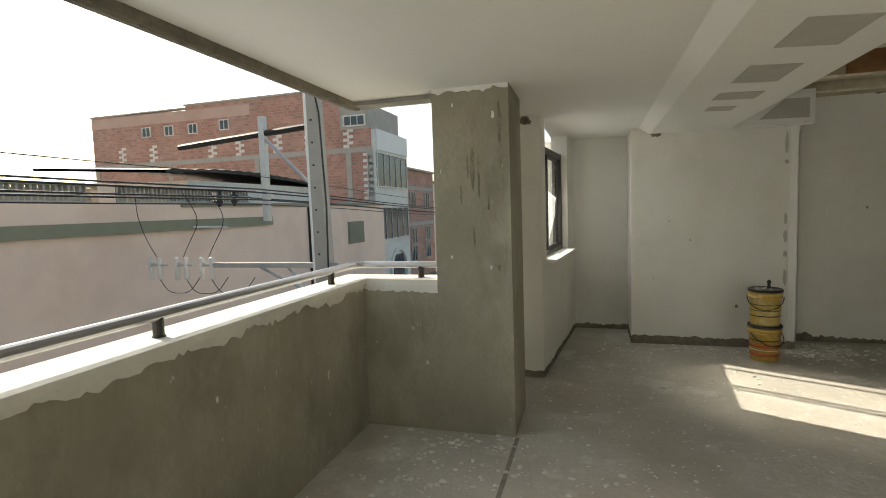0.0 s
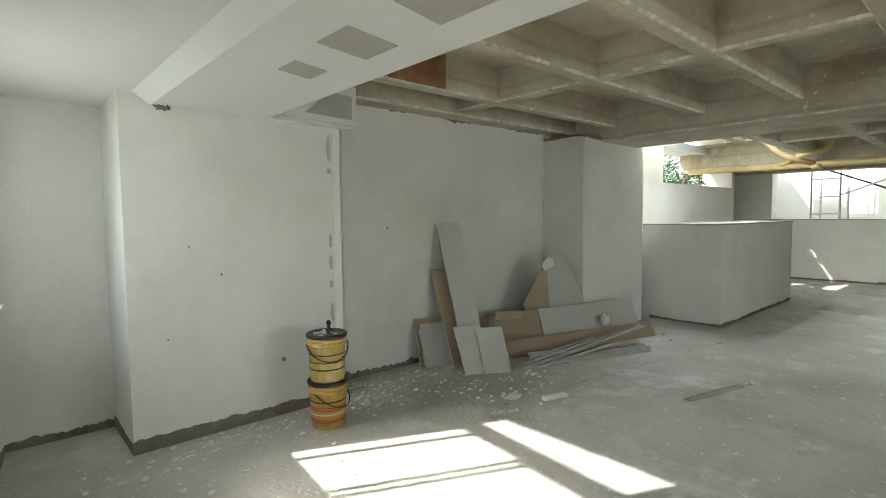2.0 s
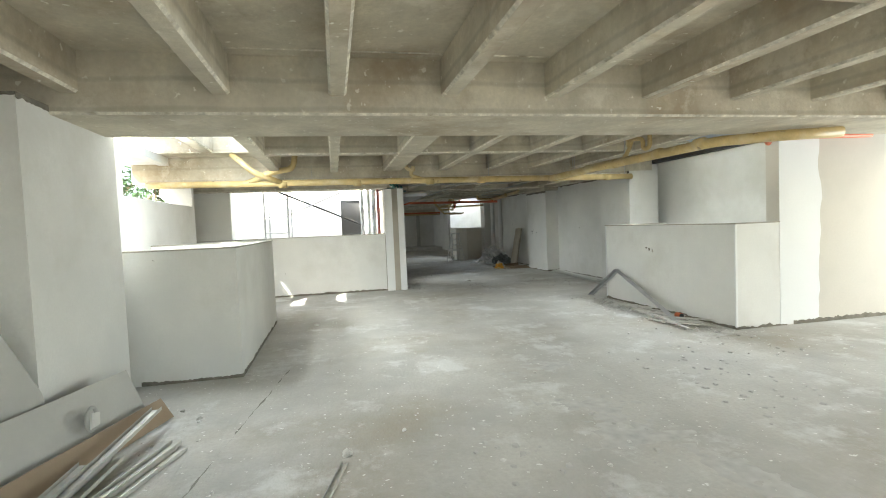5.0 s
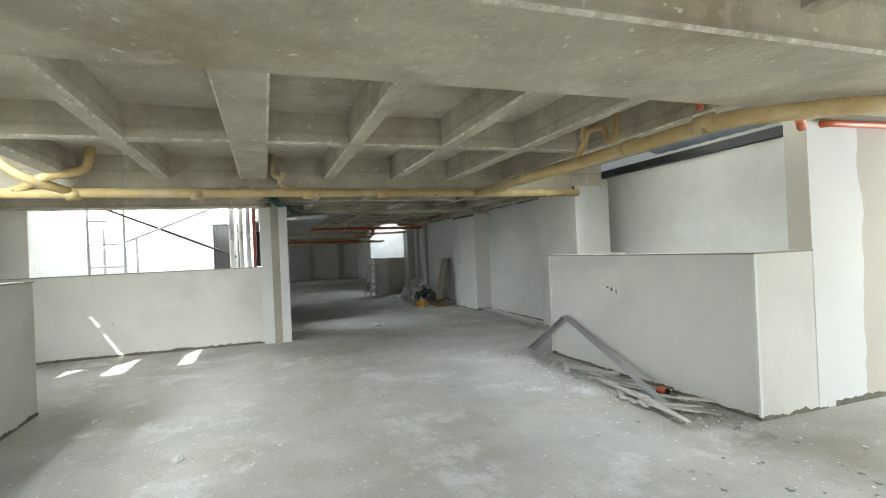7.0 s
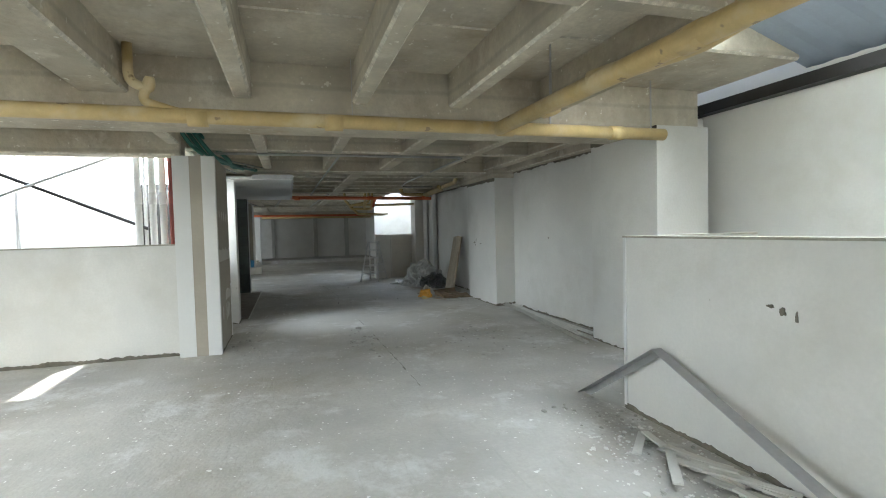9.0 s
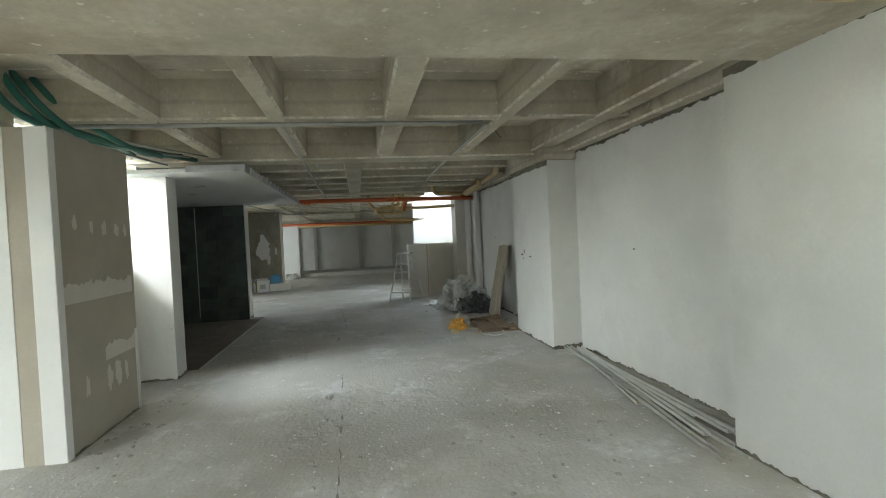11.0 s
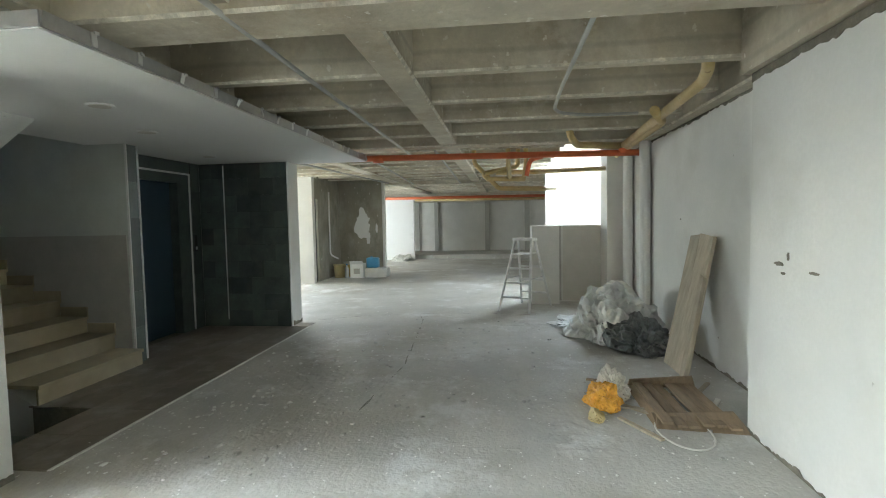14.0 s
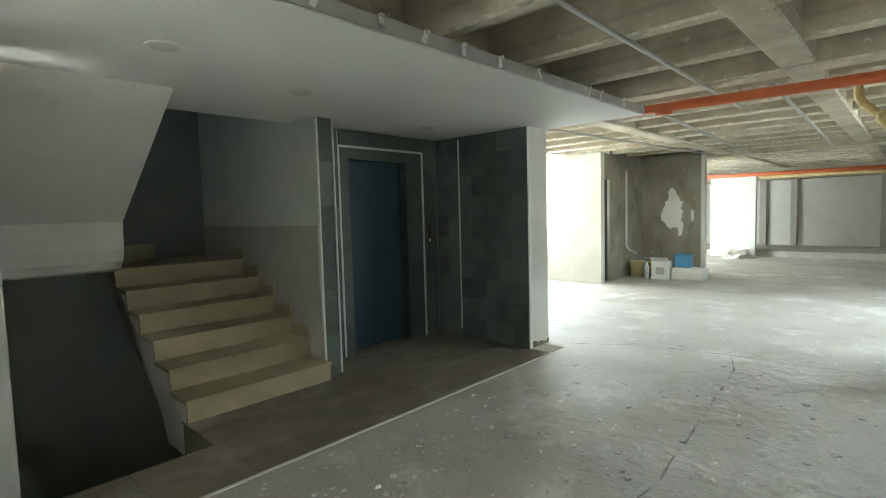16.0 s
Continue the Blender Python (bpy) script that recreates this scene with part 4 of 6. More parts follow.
def stone_cladding(name, label, mat, origin, rot, width, height, tw, th, joint=0.0012):
    """Stone tiles of the lift surround, each a piece, in running bond."""
    wall = tagged(new(name), label, "cladding", kind="structure")
    wall.matrix_world = Matrix.Translation(origin) @ pose(0, 0, 0, 0, 0, rot)
    part("bedding", boxes((0, -0.006, 0, width, 0.002, height)), DARK_METAL, wall)
    cache = {}
    z, row = 0.0, 0
    while z < height - 0.02:
        h = min(th, height - z)
        x = -tw * 0.5 if row % 2 else 0.0
        while x < width - 0.01:
            a, b = max(x, 0.0), min(x + tw, width)
            key = (round(b - a, 3), round(h, 3))
            if key not in cache:
                bmt = bmesh.new()
                bx(bmt, joint, -0.014, joint, key[0] - joint, 0, key[1] - joint)
                o = part("tile", bmt, mat, wall)
                cache[key] = o.data
            else:
                o = new("tile", cache[key])
                o.parent = wall
            o.location = (a, random.uniform(-0.002, 0.002), z)
            x += tw
        z += h
        row += 1
    return wall


stone_cladding("lift_cladding_side", "dark green slate cladding beside the lift", GREEN_TILE, (19.745, 3.36, 0.0), -90, 1.28, 2.28, 0.36, 0.23)
stone_cladding("lift_cladding_pilaster", "dark green slate pilaster between stairs and lift", GREEN_TILE, (17.845, 2.965, 0.0), 0, 0.145, 2.28, 0.3, 0.38)
stone_cladding("lift_cladding_inner", "dark green slate reveal beside the lift", GREEN_TILE, (18.0, 2.98, 0.0), 90, 0.385, 2.28, 0.4, 0.38)
stone_cladding("lift_cladding_left", "dark green slate strip beside the lift door", GREEN_TILE, (18.005, 3.37, 0.0), 0, 0.33, 2.28, 0.34, 0.38)
stone_cladding("lift_cladding_right", "dark green slate strip beside the lift door", GREEN_TILE, (19.53, 3.37, 0.0), 0, 0.195, 2.28, 0.3, 0.38)
stone_cladding("lift_cladding_top", "dark green slate strip over the lift door", GREEN_TILE, (18.36, 3.37, 2.135), 0, 1.15, 0.145, 0.4, 0.145)
structure("trim", CEIL_WHITE, "white corner beads on the stone-clad walls", (17.832, 2.945, 0.02, 17.846, 2.965, 2.28), (17.993, 2.94, 0.02, 18.004, 2.962, 2.28), (19.722, 2.99, 0.1, 19.73, 3.005, 2.25), (19.725, 2.06, 0, 19.76, 2.078, 2.285))
for x, y in ((17.3, 2.3), (19.0, 2.75), (16.3, 1.9)):
    lamp = tagged(new("ceiling_spot_rim"), "small unlit recessed ceiling spot ring", "ceiling light", "ceiling spots")
    lamp.location = (x, y, 2.285)
    part("rim", lathe(bmesh.new(), [(0.09, -0.006), (0.09, 0.0)], 24), CEIL_WHITE, lamp)
    part("lens", lathe(bmesh.new(), [(0.07, -0.009), (0.07, -0.006)], 24), FILLER_PALE, lamp, "dull unlit lens")
# torn metal ceiling track along the edge of the gypsum ceiling
track = tagged(new("ceiling_track"), "bent galvanised ceiling track with hanger clips", "ceiling track")
track.location = (15.0, 1.05, 2.33)
part("rail", boxes((0, -0.012, -0.04, 5.1, 0.0, 0.03), (0, 0.0, 0.028, 5.1, 0.04, 0.03)), GREY_METAL, track)
part("rail", boxes((-0.01, 0.0, -0.04, 0.0, 0.6, 0.03)), GREY_METAL, track)
for i in range(15):
    x = 0.2 + i * 0.34 + random.uniform(-0.08, 0.08)
    bmc = bmesh.new()
    bx(bmc, -0.016, -0.02, -0.035, 0.016, -0.014, 0.03)
    bx(bmc, -0.005, -0.03, 0.02, 0.02, -0.02, 0.035)
    o = part("hanger_clip", bmc, BRIGHT_METAL, track, "shiny bent hanger clip")
    o.location = (x, 0, 0)
    o.rotation_euler = (random.uniform(-0.3, 0.3), random.uniform(-0.35, 0.35), 0)

# ---- pipes under the slab ----
def pipe_run(name, label, mat, runs, r, category="pipe", joints=(), bend=0.12, clamps=()):
    """One pipe system: runs of pts, couplings as (centre, axis), hanging clamps."""
    thing = tagged(new(name), label, category)
    thing.location = runs[0][0]
    o = Vector(runs[0][0])
    for run in runs:
        part("pipe", tube([Vector(p) - o for p in run], r, 14, bend), mat, thing, smooth=True)
    for c, d in joints:
        c, d = Vector(c) - o, Vector(d).normalized()
        part("coupling", tube([c - d * 0.07, c + d * 0.07], r * 1.14, 14), mat, thing, smooth=True)
    for c in clamps:
        c = Vector(c) - o
        part("hanger", boxes((c.x - 0.01, c.y - 0.002, c.z, c.x + 0.01, c.y + 0.002, CEIL - o.z)), GREY_METAL, thing, "thin metal hanger strap")
    return thing


PX, PZ = 10.72, 2.31
pipe_run("drain_pipe", "long yellow plastic drain pipe under the slab", YELLOW_PIPE, [[(PX, 6.6, PZ + 0.03), (PX, -2.45, PZ)]], 0.057, joints=[((PX, y, PZ), (0, 1, 0)) for y in (4.4, 3.1, 1.75, 0.75, -0.75, -1.9)], clamps=[(PX, y, PZ) for y in (3.9, 0.6, -1.2, -2.3)])
pipe_run("drain_branch", "thick yellow plastic drain pipe crossing to the light well", YELLOW_PIPE, [[(PX, -0.68, PZ), (8.9, -0.72, PZ), (6.4, -0.78, PZ - 0.01), (6.0, -1.3, PZ - 0.01), (5.85, -1.9, PZ)], [(9.3, -0.7, PZ + 0.02), (8.7, -0.95, PZ + 0.06), (8.2, -0.78, PZ + 0.02)]], 0.06, joints=[((x, -0.74, PZ), (1, 0, 0)) for x in (9.9, 8.5, 7.4, 6.6)], clamps=[(8.2, -0.74, PZ), (9.8, -0.7, PZ)])
pipe_run("drain_trap", "yellow plastic drain trap hanging from the slab", YELLOW_PIPE, [[(PX, 2.2, CEIL), (PX, 2.2, 2.56), (PX, 2.06, 2.5), (PX, 2.06, 2.6), (PX, 2.12, 2.42), (PX, 1.9, 2.35), (PX, 1.65, PZ)]], 0.035, bend=0.06)
pipe_run("drain_trap", "yellow plastic drain trap with a double bend", YELLOW_PIPE, [[(7.58, -0.74, CEIL), (7.58, -0.74, 2.42), (7.74, -0.74, 2.42), (7.74, -0.74, 2.57), (8.0, -0.74, 2.6), (8.06, -0.74, 2.5), (8.14, -0.74, 2.42), (8.3, -0.74, PZ)], [(8.06, -0.72, CEIL), (8.06, -0.72, 2.5)]], 0.03, bend=0.075)
pipe_run("drain_elbow", "yellow plastic pipe elbows beside the light well", YELLOW_PIPE, [[(10.5, 4.15, CEIL), (10.5, 4.2, 2.56), (10.55, 4.6, 2.5), (PX, 4.95, 2.36), (PX, 5.2, PZ)], [(10.5, 5.2, CEIL), (10.5, 4.85, 2.5), (PX, 4.4, PZ + 0.02)]], 0.05, bend=0.1)
pipe_run("orange_pipe_end", "short orange plastic pipe stub at the well corner", ORANGE_PIPE, [[(6.45, -1.2, 2.38), (6.45, -1.5, 2.36), (6.52, -1.62, 2.3)]], 0.035, bend=0.06)
pipe_run("orange_pipe_end", "orange plastic pipe stubs running into the wall", ORANGE_PIPE, [[(6.8, -2.15, 2.4), (6.7, -2.2, 2.4), (6.7, -3.4, 2.42)]], 0.03)
pipe_run("orange_pipe_end", "orange plastic pipe stub hanging from the slab", ORANGE_PIPE, [[(6.87, -0.98, CEIL), (6.87, -0.98, 2.5)]], 0.028)
pipe_run("orange_main", "long orange plastic pipe across the hall ceiling", ORANGE_PIPE, [[(20.2, 2.9, 2.36), (20.2, -2.75, 2.3)]], 0.043, joints=[((20.2, y, 2.32), (0, 1, 0)) for y in (0.9, -1.0, -2.5)])
pipe_run("orange_main", "long orange plastic pipe in the far hall", ORANGE_PIPE, [[(31.1, 5.9, 2.25), (31.1, -2.7, 2.22)]], 0.05)
pipe_run("yellow_main", "yellow plastic pipe along the far hall ceiling", YELLOW_PIPE, [[(31.2, 2.3, 2.16), (31.2, -2.7, 2.13)]], 0.04)
pipe_run("yellow_cluster", "cluster of yellow plastic pipes and elbows under the slab", YELLOW_PIPE, [[(21.2, -0.4, CEIL), (21.2, -0.42, 2.33), (21.3, -0.8, 1.93), (21.32, -1.5, 1.91), (21.9, -1.75, 1.95)], [(21.15, -0.55, 2.16), (21.25, -1.1, 2.27), (21.3, -1.12, CEIL)], [(21.2, -0.62, 2.08), (21.4, -1.2, 2.08), (21.45, -1.24, 2.3), (21.45, -1.24, CEIL)], [(21.5, -0.75, 2.2), (21.5, -1.6, 2.2), (21.5, -2.5, 2.22)], [(20.9, -0.95, CEIL), (20.9, -0.95, 2.3), (21.2, -0.97, 2.1)]], 0.036, bend=0.05, joints=[((21.25, -0.6, 2.12), (0, 0.66, 0.75)), ((21.32, -1.2, 1.92), (0, 1, 0)), ((21.4, -1.15, 2.08), (0.3, -0.9, 0))])
pipe_run("orange_elbow", "orange plastic pipe elbow over the ladder", ORANGE_PIPE, [[(21.35, -1.5, 2.42), (21.3, -1.3, 2.38), (21.3, -1.24, 2.12)]], 0.036, bend=0.1)
pipe_run("yellow_wall_pipe", "yellow plastic pipes along the corridor wall head", YELLOW_PIPE, [[(16.95, -2.35, CEIL), (16.95, -2.35, 2.5), (17.2, -2.4, 2.46), (20.4, -2.5, 2.4)], [(18.1, -2.3, 2.44), (18.6, -2.52, 2.42), (20.9, -2.55, 2.36)], [(19.5, -1.66, CEIL), (19.5, -1.7, 2.44), (20.0, -1.85, 2.4), (20.25, -2.55, 2.4)]], 0.045, bend=0.08)
pipe_run("conduit", "thin grey steel conduit clipped under the ribs", CONDUIT, [[(13.58, 2.2, 2.47), (13.58, -1.3, 2.47)]], 0.017, "conduit", clamps=[(13.58, 1.4, 2.47), (13.58, -0.5, 2.47)])
pipe_run("conduit", "thin grey steel conduit running down the corridor ceiling", CONDUIT, [[(13.62, 0.44, 2.46), (17.5, 0.5, 2.46), (21.4, 0.54, 2.44)]], 0.016, "conduit")
pipe_run("conduit", "thin grey steel conduit with a bent end", CONDUIT, [[(13.7, -1.36, 2.47), (17.2, -1.34, 2.47), (17.9, -1.34, 2.42), (18.2, -1.7, 2.44), (18.3, -2.2, 2.46)]], 0.015, "conduit", bend=0.25)
pipe_run("conduit", "pair of thin grey steel conduits in the far hall", CONDUIT, [[(20.4, 1.2, 2.44), (26.9, 1.6, 2.44)], [(20.4, 0.1, 2.44), (26.9, 0.3, 2.44)], [(21.0, 2.6, 2.45), (26.5, 2.2, 2.45)]], 0.018, "conduit")
pipe_run("green_hose", "loop of green flexible conduit over the pier", GREEN_HOSE, [[(13.5, 2.25, CEIL), (13.55, 2.1, 2.62), (13.8, 1.85, 2.42), (14.6, 1.9, 2.42), (15.2, 1.75, 2.5)], [(13.4, 2.2, 2.5), (14.2, 2.0, 2.45), (15.1, 2.2, 2.5)], [(13.2, 2.42, 2.8), (13.12, 2.3, 2.66), (13.14, 2.2, 2.5), (13.3, 2.1, 2.42)], [(13.3, 2.35, CEIL), (13.25, 2.2, 2.6), (13.4, 2.1, 2.44), (13.9, 2.05, 2.42), (15.2, 1.6, 2.45)], [(13.35, 2.3, CEIL), (13.32, 2.12, 2.58), (13.5, 2.0, 2.41), (14.6, 1.75, 2.4)]], 0.026, "hose", bend=0.2)
pipe_run("cable_bundle", "bundle of pale grey conduits and cables over the pier", CONDUIT, [[(13.3, 2.1, 2.42), (14.0, 2.05, 2.4), (15.0, 1.6, 2.45)], [(13.3, 1.98, 2.39), (14.2, 2.1, 2.41), (15.2, 1.9, 2.4)], [(14.0, 1.9, 2.44), (15.3, 1.5, 2.5)]], 0.011, "cable", bend=0.3)
# risers in the patio behind the pier
for i, (x, y, m, lab) in enumerate(((13.55, 2.88, CEIL_WHITE, "white plastic riser pipe in the patio"), (13.55, 2.72, CEIL_WHITE, "white plastic riser pipe in the patio"), (13.52, 2.6, CEIL_WHITE, "white plastic riser pipe in the patio"), (13.5, 2.5, RED_PIPE, "rust-red riser pipe in the patio"))):
    pipe_run("riser_pipe", lab, m, [[(x, y, -0.12), (x, y, 3.6)]], 0.04 if i < 3 else 0.03, joints=[((x, y, 1.9), (0, 0, 1))])

# scaffold standing in the patio
scaf = tagged(new("scaffold"), "light tubular scaffold frame with crossed braces", "scaffold")
scaf.location = (13.75, 3.3, -0.12)
for y in (-0.45, 1.29, 1.82):
    part("standard", tube([(0, y, 0), (0, y, 3.4)], 0.022), GREY_METAL, scaf)
    part("standard", tube([(0.9, y, 0), (0.9, y, 3.4)], 0.022), GREY_METAL, scaf)
for z in (1.57, 1.95, 2.35, 2.7):
    part("rung", tube([(0, 1.29, z), (0, 1.82, z)], 0.015), GREY_METAL, scaf)
part("brace", tube([(-0.03, 1.66, 2.6), (-0.03, -0.48, 1.65)], 0.02), DARK_METAL, scaf, "dark flat cross brace")
part("brace", tube([(-0.06, 1.26, 1.98), (-0.06, -0.3, 2.62)], 0.018), GREY_METAL, scaf, "grey tube cross brace")

# ---- terrace things ----
def railing():
    thing = tagged(new("terrace_railing"), "low steel tube railing on the terrace parapet", "railing")
    thing.location = (-1.65, 0, 1.035)
    part("rail", tube([(0, -6, 0.088), (0, 3.31, 0.088), (0.66, 3.31, 0.088)], 0.024, 12, 0.12), RAIL, thing, "polished grey steel tube")
    for x, y in ((0, -4.7), (0, -2.9), (0, -1.1), (0, 0.2), (0, 1.57), (0, 2.95), (0.5, 3.31)):
        part("post", lathe(bmesh.new(), [(0.028, 0.0), (0.022, 0.01), (0.022, 0.08)], 12, (x, y, 0)), DARK_METAL, thing, "short dark steel post")
    return thing


railing()


def bucket(label, wall_mat, z, tilt):
    """A twenty-litre paint pail with rim rings, lid, wire handle and printed bands."""
    thing = tagged(new("paint_bucket"), label, "bucket", "stacked paint buckets")
    thing.matrix_world = Matrix.Translation((1.52, 5.31, z)) @ pose(0, 0, 0, 0, 0, tilt) @ Matrix.Scale(0.88, 4)
    part("body", lathe(bmesh.new(), [(0.125, 0.0), (0.133, 0.01), (0.146, 0.29), (0.156, 0.292), (0.156, 0.312), (0.148, 0.314), (0.149, 0.33), (0.158, 0.332), (0.158, 0.345), (0.15, 0.347), (0.15, 0.365)], 36), wall_mat, thing, "dirty yellow plastic pail", True)
    lid = part("lid", lathe(bmesh.new(), [(0.16, 0.355), (0.163, 0.36), (0.163, 0.378), (0.155, 0.384), (0.148, 0.378), (0.02, 0.376)], 36), DARK_METAL, thing, "black lid spotted with dried paint", True)
    for k in range(14):
        a, r = random.uniform(0, 6.28), random.uniform(0.02, 0.13)
        part("paint_spot", lathe(bmesh.new(), [(random.uniform(0.008, 0.03), 0.377), (0.006, 0.381)], 9, (r * math.cos(a), r * math.sin(a), 0.001)), CAP, lid)
    part("handle", tube([(0.165 * math.cos(a), -0.165 * math.sin(a) - 0.01, 0.3 - 0.12 * math.sin(a)) for a in [math.pi * i / 14 for i in range(15)]], 0.005, 6), DARK_METAL, thing, "dark wire handle")
    for zb, h, m in ((0.22, 0.007, DARK_METAL), (0.1, 0.01, DARK_METAL), (0.16, 0.006, DARK_METAL)) if z else ((0.15, 0.035, BAND_ORANGE), (0.22, 0.01, DARK_METAL), (0.06, 0.03, BAND_ORANGE), (0.12, 0.006, CEIL_WHITE)):
        r = 0.1335 + (zb / 0.29) * 0.0135
        part("print_band", lathe(bmesh.new(), [(r + 0.0012, zb), (r + 0.0012 + h * 0.046, zb + h)], 36), m, thing, "worn printed band", True)
    return thing


bucket("dirty yellow paint bucket standing on the floor", PAIL_OLD, 0.0, 20)
bucket("dirty yellow paint bucket stacked on another", PAIL, 0.333, -15)
stick = tagged(new("stir_stick"), "dark stub of rag on the bucket lid", "stick")
stick.location = (1.56, 5.35, 0.67)
part("stub", lathe(bmesh.new(), [(0.02, -0.003), (0.012, 0.03), (0.02, 0.06), (0.008, 0.075)], 8), DARK_METAL, stick)
for p in ((-0.55, 4.38, 2.22), (0.62, 5.7, 2.2)):
    th = tagged(new("torn_cable_outlet"), "torn plaster hole with bent wire ends", "cable outlet")
    th.location = p
    part("hole", blob_patch(0, 0, 0.05, 0.035, "y", 0.0, -1, p[0] * 3), MORTAR, th)
    part("wire", tube([(0, 0, 0), (0.02, -0.04, 0.01), (0.03, -0.05, -0.03)], 0.004, 6), DARK_METAL, th)
    part("wire", tube([(0, 0, 0), (-0.03, -0.03, 0.0), (-0.04, -0.03, 0.03)], 0.004, 6), BAND_ORANGE, th)

# ---- plasterboard offcuts and studs by the north wall ----
def board(label, w, h, at, yaw, lean, roll, mat, th=0.0125):
    """A sheet of plasterboard: two paper faces over a pale core; foot at 'at', leaning back by lean."""
    thing = tagged(new("plasterboard_offcut"), label, "plasterboard", "plasterboard offcuts")
    thing.matrix_world = Matrix.Translation(at) @ pose(0, 0, 0, 0, 0, yaw) @ pose(0, 0, 0, -lean, 0, 0) @ pose(0, 0, 0, 0, roll, 0)
    pts = [(0, 0), (w, 0), (w, h), (0, h)]
    part("core", slab_piece([(x, -th + 0.001, z) for x, z in pts], (0, 1, 0), th - 0.002), CAP, thing, "pale gypsum core")
    part("face", slab_piece([(x, -th, z) for x, z in pts], (0, -1, 0), 0.0012), mat, thing)
    part("back", slab_piece([(x, -0.0005, z) for x, z in pts], (0, 1, 0), 0.0012), BOARD_BROWN, thing)
    return thing


def leaning(label, fl, fr, tl, mat, th=0.0125):
    """A board on the foot line fl to fr, its upper left corner at tl."""
    fl, fr, tl = Vector(fl), Vector(fr), Vector(tl)
    ex = (fr - fl).normalized()
    up = tl - fl
    slip = up.dot(ex)
    ez = (up - ex * slip).normalized()
    ey = ez.cross(ex)
    thing = tagged(new("plasterboard_offcut"), label, "plasterboard", "plasterboard offcuts")
    thing.matrix_world = Matrix(((ex.x, ey.x, ez.x, fl.x), (ex.y, ey.y, ez.y, fl.y), (ex.z, ey.z, ez.z, fl.z), (0, 0, 0, 1)))
    w, h = (fr - fl).length, (up - ex * slip).length
    n = 7
    edge = [(slip * k / n, h * k / n) for k in range(n + 1)]
    pts = [(0, 0), (w, 0)] + [(w + x + 0.004 * noise.noise(Vector((x * 9, z * 9, w))), z) for x, z in edge[1:]] + [(x + 0.004 * noise.noise(Vector((z * 11, x, h))), z) for x, z in edge[::-1][:-1]]
    part("core", slab_piece([(x, -th + 0.001, z) for x, z in pts], (0, 1, 0), th - 0.002), CAP, thing, "pale gypsum core")
    part("face", slab_piece([(x, -th, z) for x, z in pts], (0, -1, 0), 0.0012), mat, thing)
    part("back", slab_piece([(x, -0.0005, z) for x, z in pts], (0, 1, 0), 0.0012), BOARD_BROWN, thing)
    return thing


leaning("low brown-backed plasterboard offcut leaning on the wall", (2.88, 5.93, 0), (3.31, 5.86, 0), (2.91, 6.06, 0.45), BOARD_BROWN)
leaning("small grey plasterboard strip leaning on the stack", (2.9, 5.88, 0), (3.22, 5.81, 0), (2.94, 6.01, 0.4), BOARD_GREY)
leaning("small grey plasterboard square leaning on the stack", (2.9, 5.84, 0), (3.18, 5.77, 0), (2.89, 5.97, 0.36), BOARD_GREY)
leaning("narrow brown plasterboard strip leaning on the wall", (3.1, 5.68, 0), (3.32, 5.62, 0), (3.13, 6.06, 0.94), BOARD_BROWN)
leaning("long narrow grey plasterboard strip leaning on the wall", (3.14, 5.55, 0), (3.4, 5.5, 0), (3.22, 6.06, 1.41), BOARD_GREY)
leaning("small grey plasterboard piece propped on the stack", (3.01, 5.42, 0), (3.27, 5.32, 0), (3.03, 5.61, 0.42), BOARD_GREY)
leaning("small pale grey plasterboard piece propped on the stack", (3.17, 5.33, 0), (3.4, 5.2, 0), (3.22, 5.5, 0.4), BOARD_GREY)
leaning("long brown plasterboard strip lying before the stack", (3.74, 5.5, 0), (5.78, 4.93, 0), (3.71, 5.58, 0.17), BOARD_BROWN)
board("long brown plasterboard sheet leaning low on the wall", 0.75, 0.46, (3.66, 5.62, 0), -15, 24, 0, BOARD_BROWN)
board("grey plasterboard sheet leaning low on the pier", 1.45, 0.47, (4.28, 5.43, 0), -15, 24, 0, BOARD_GREY)
wedge = tagged(new("plasterboard_offcut"), "broken plasterboard wedge leaning on the pier corner", "plasterboard", "plasterboard offcuts")
wedge.location = (4.45, 5.62, 0)
part("face", slab_piece([(0.1, -0.03, 0.0), (0.6, -0.26, 0.0), (0.59, -0.15, 0.5), (0.38, -0.03, 1.0), (0.32, 0.0, 1.05), (0.16, 0.05, 1.03), (0.0, 0.1, 0.7)], (0.45, 0.9, 0), 0.012), BOARD_GREY, wedge)
part("torn_back", slab_piece([(-0.02, 0.02, 0.0), (0.1, -0.03, 0.0), (0.1, 0.0, 0.5), (0.1, 0.035, 0.95), (0.03, 0.06, 0.86), (-0.18, 0.15, 0.47)], (-0.4, -0.9, 0), 0.006), BOARD_BROWN, wedge, "torn brown paper back")
part("torn_edge", slab_piece([(0.06, 0.035, 0.84), (0.2, 0.0, 0.9), (0.2, 0.01, 0.98), (0.12, 0.03, 1.0), (0.04, 0.05, 0.92)], (-0.4, -0.9, 0), 0.012), CAP, wedge, "white crumbling gypsum edge")
board("small brown plasterboard sliver on the stack", 0.34, 0.08, (3.52, 5.5, 0.44), -10, 25, 4, BOARD_BROWN)


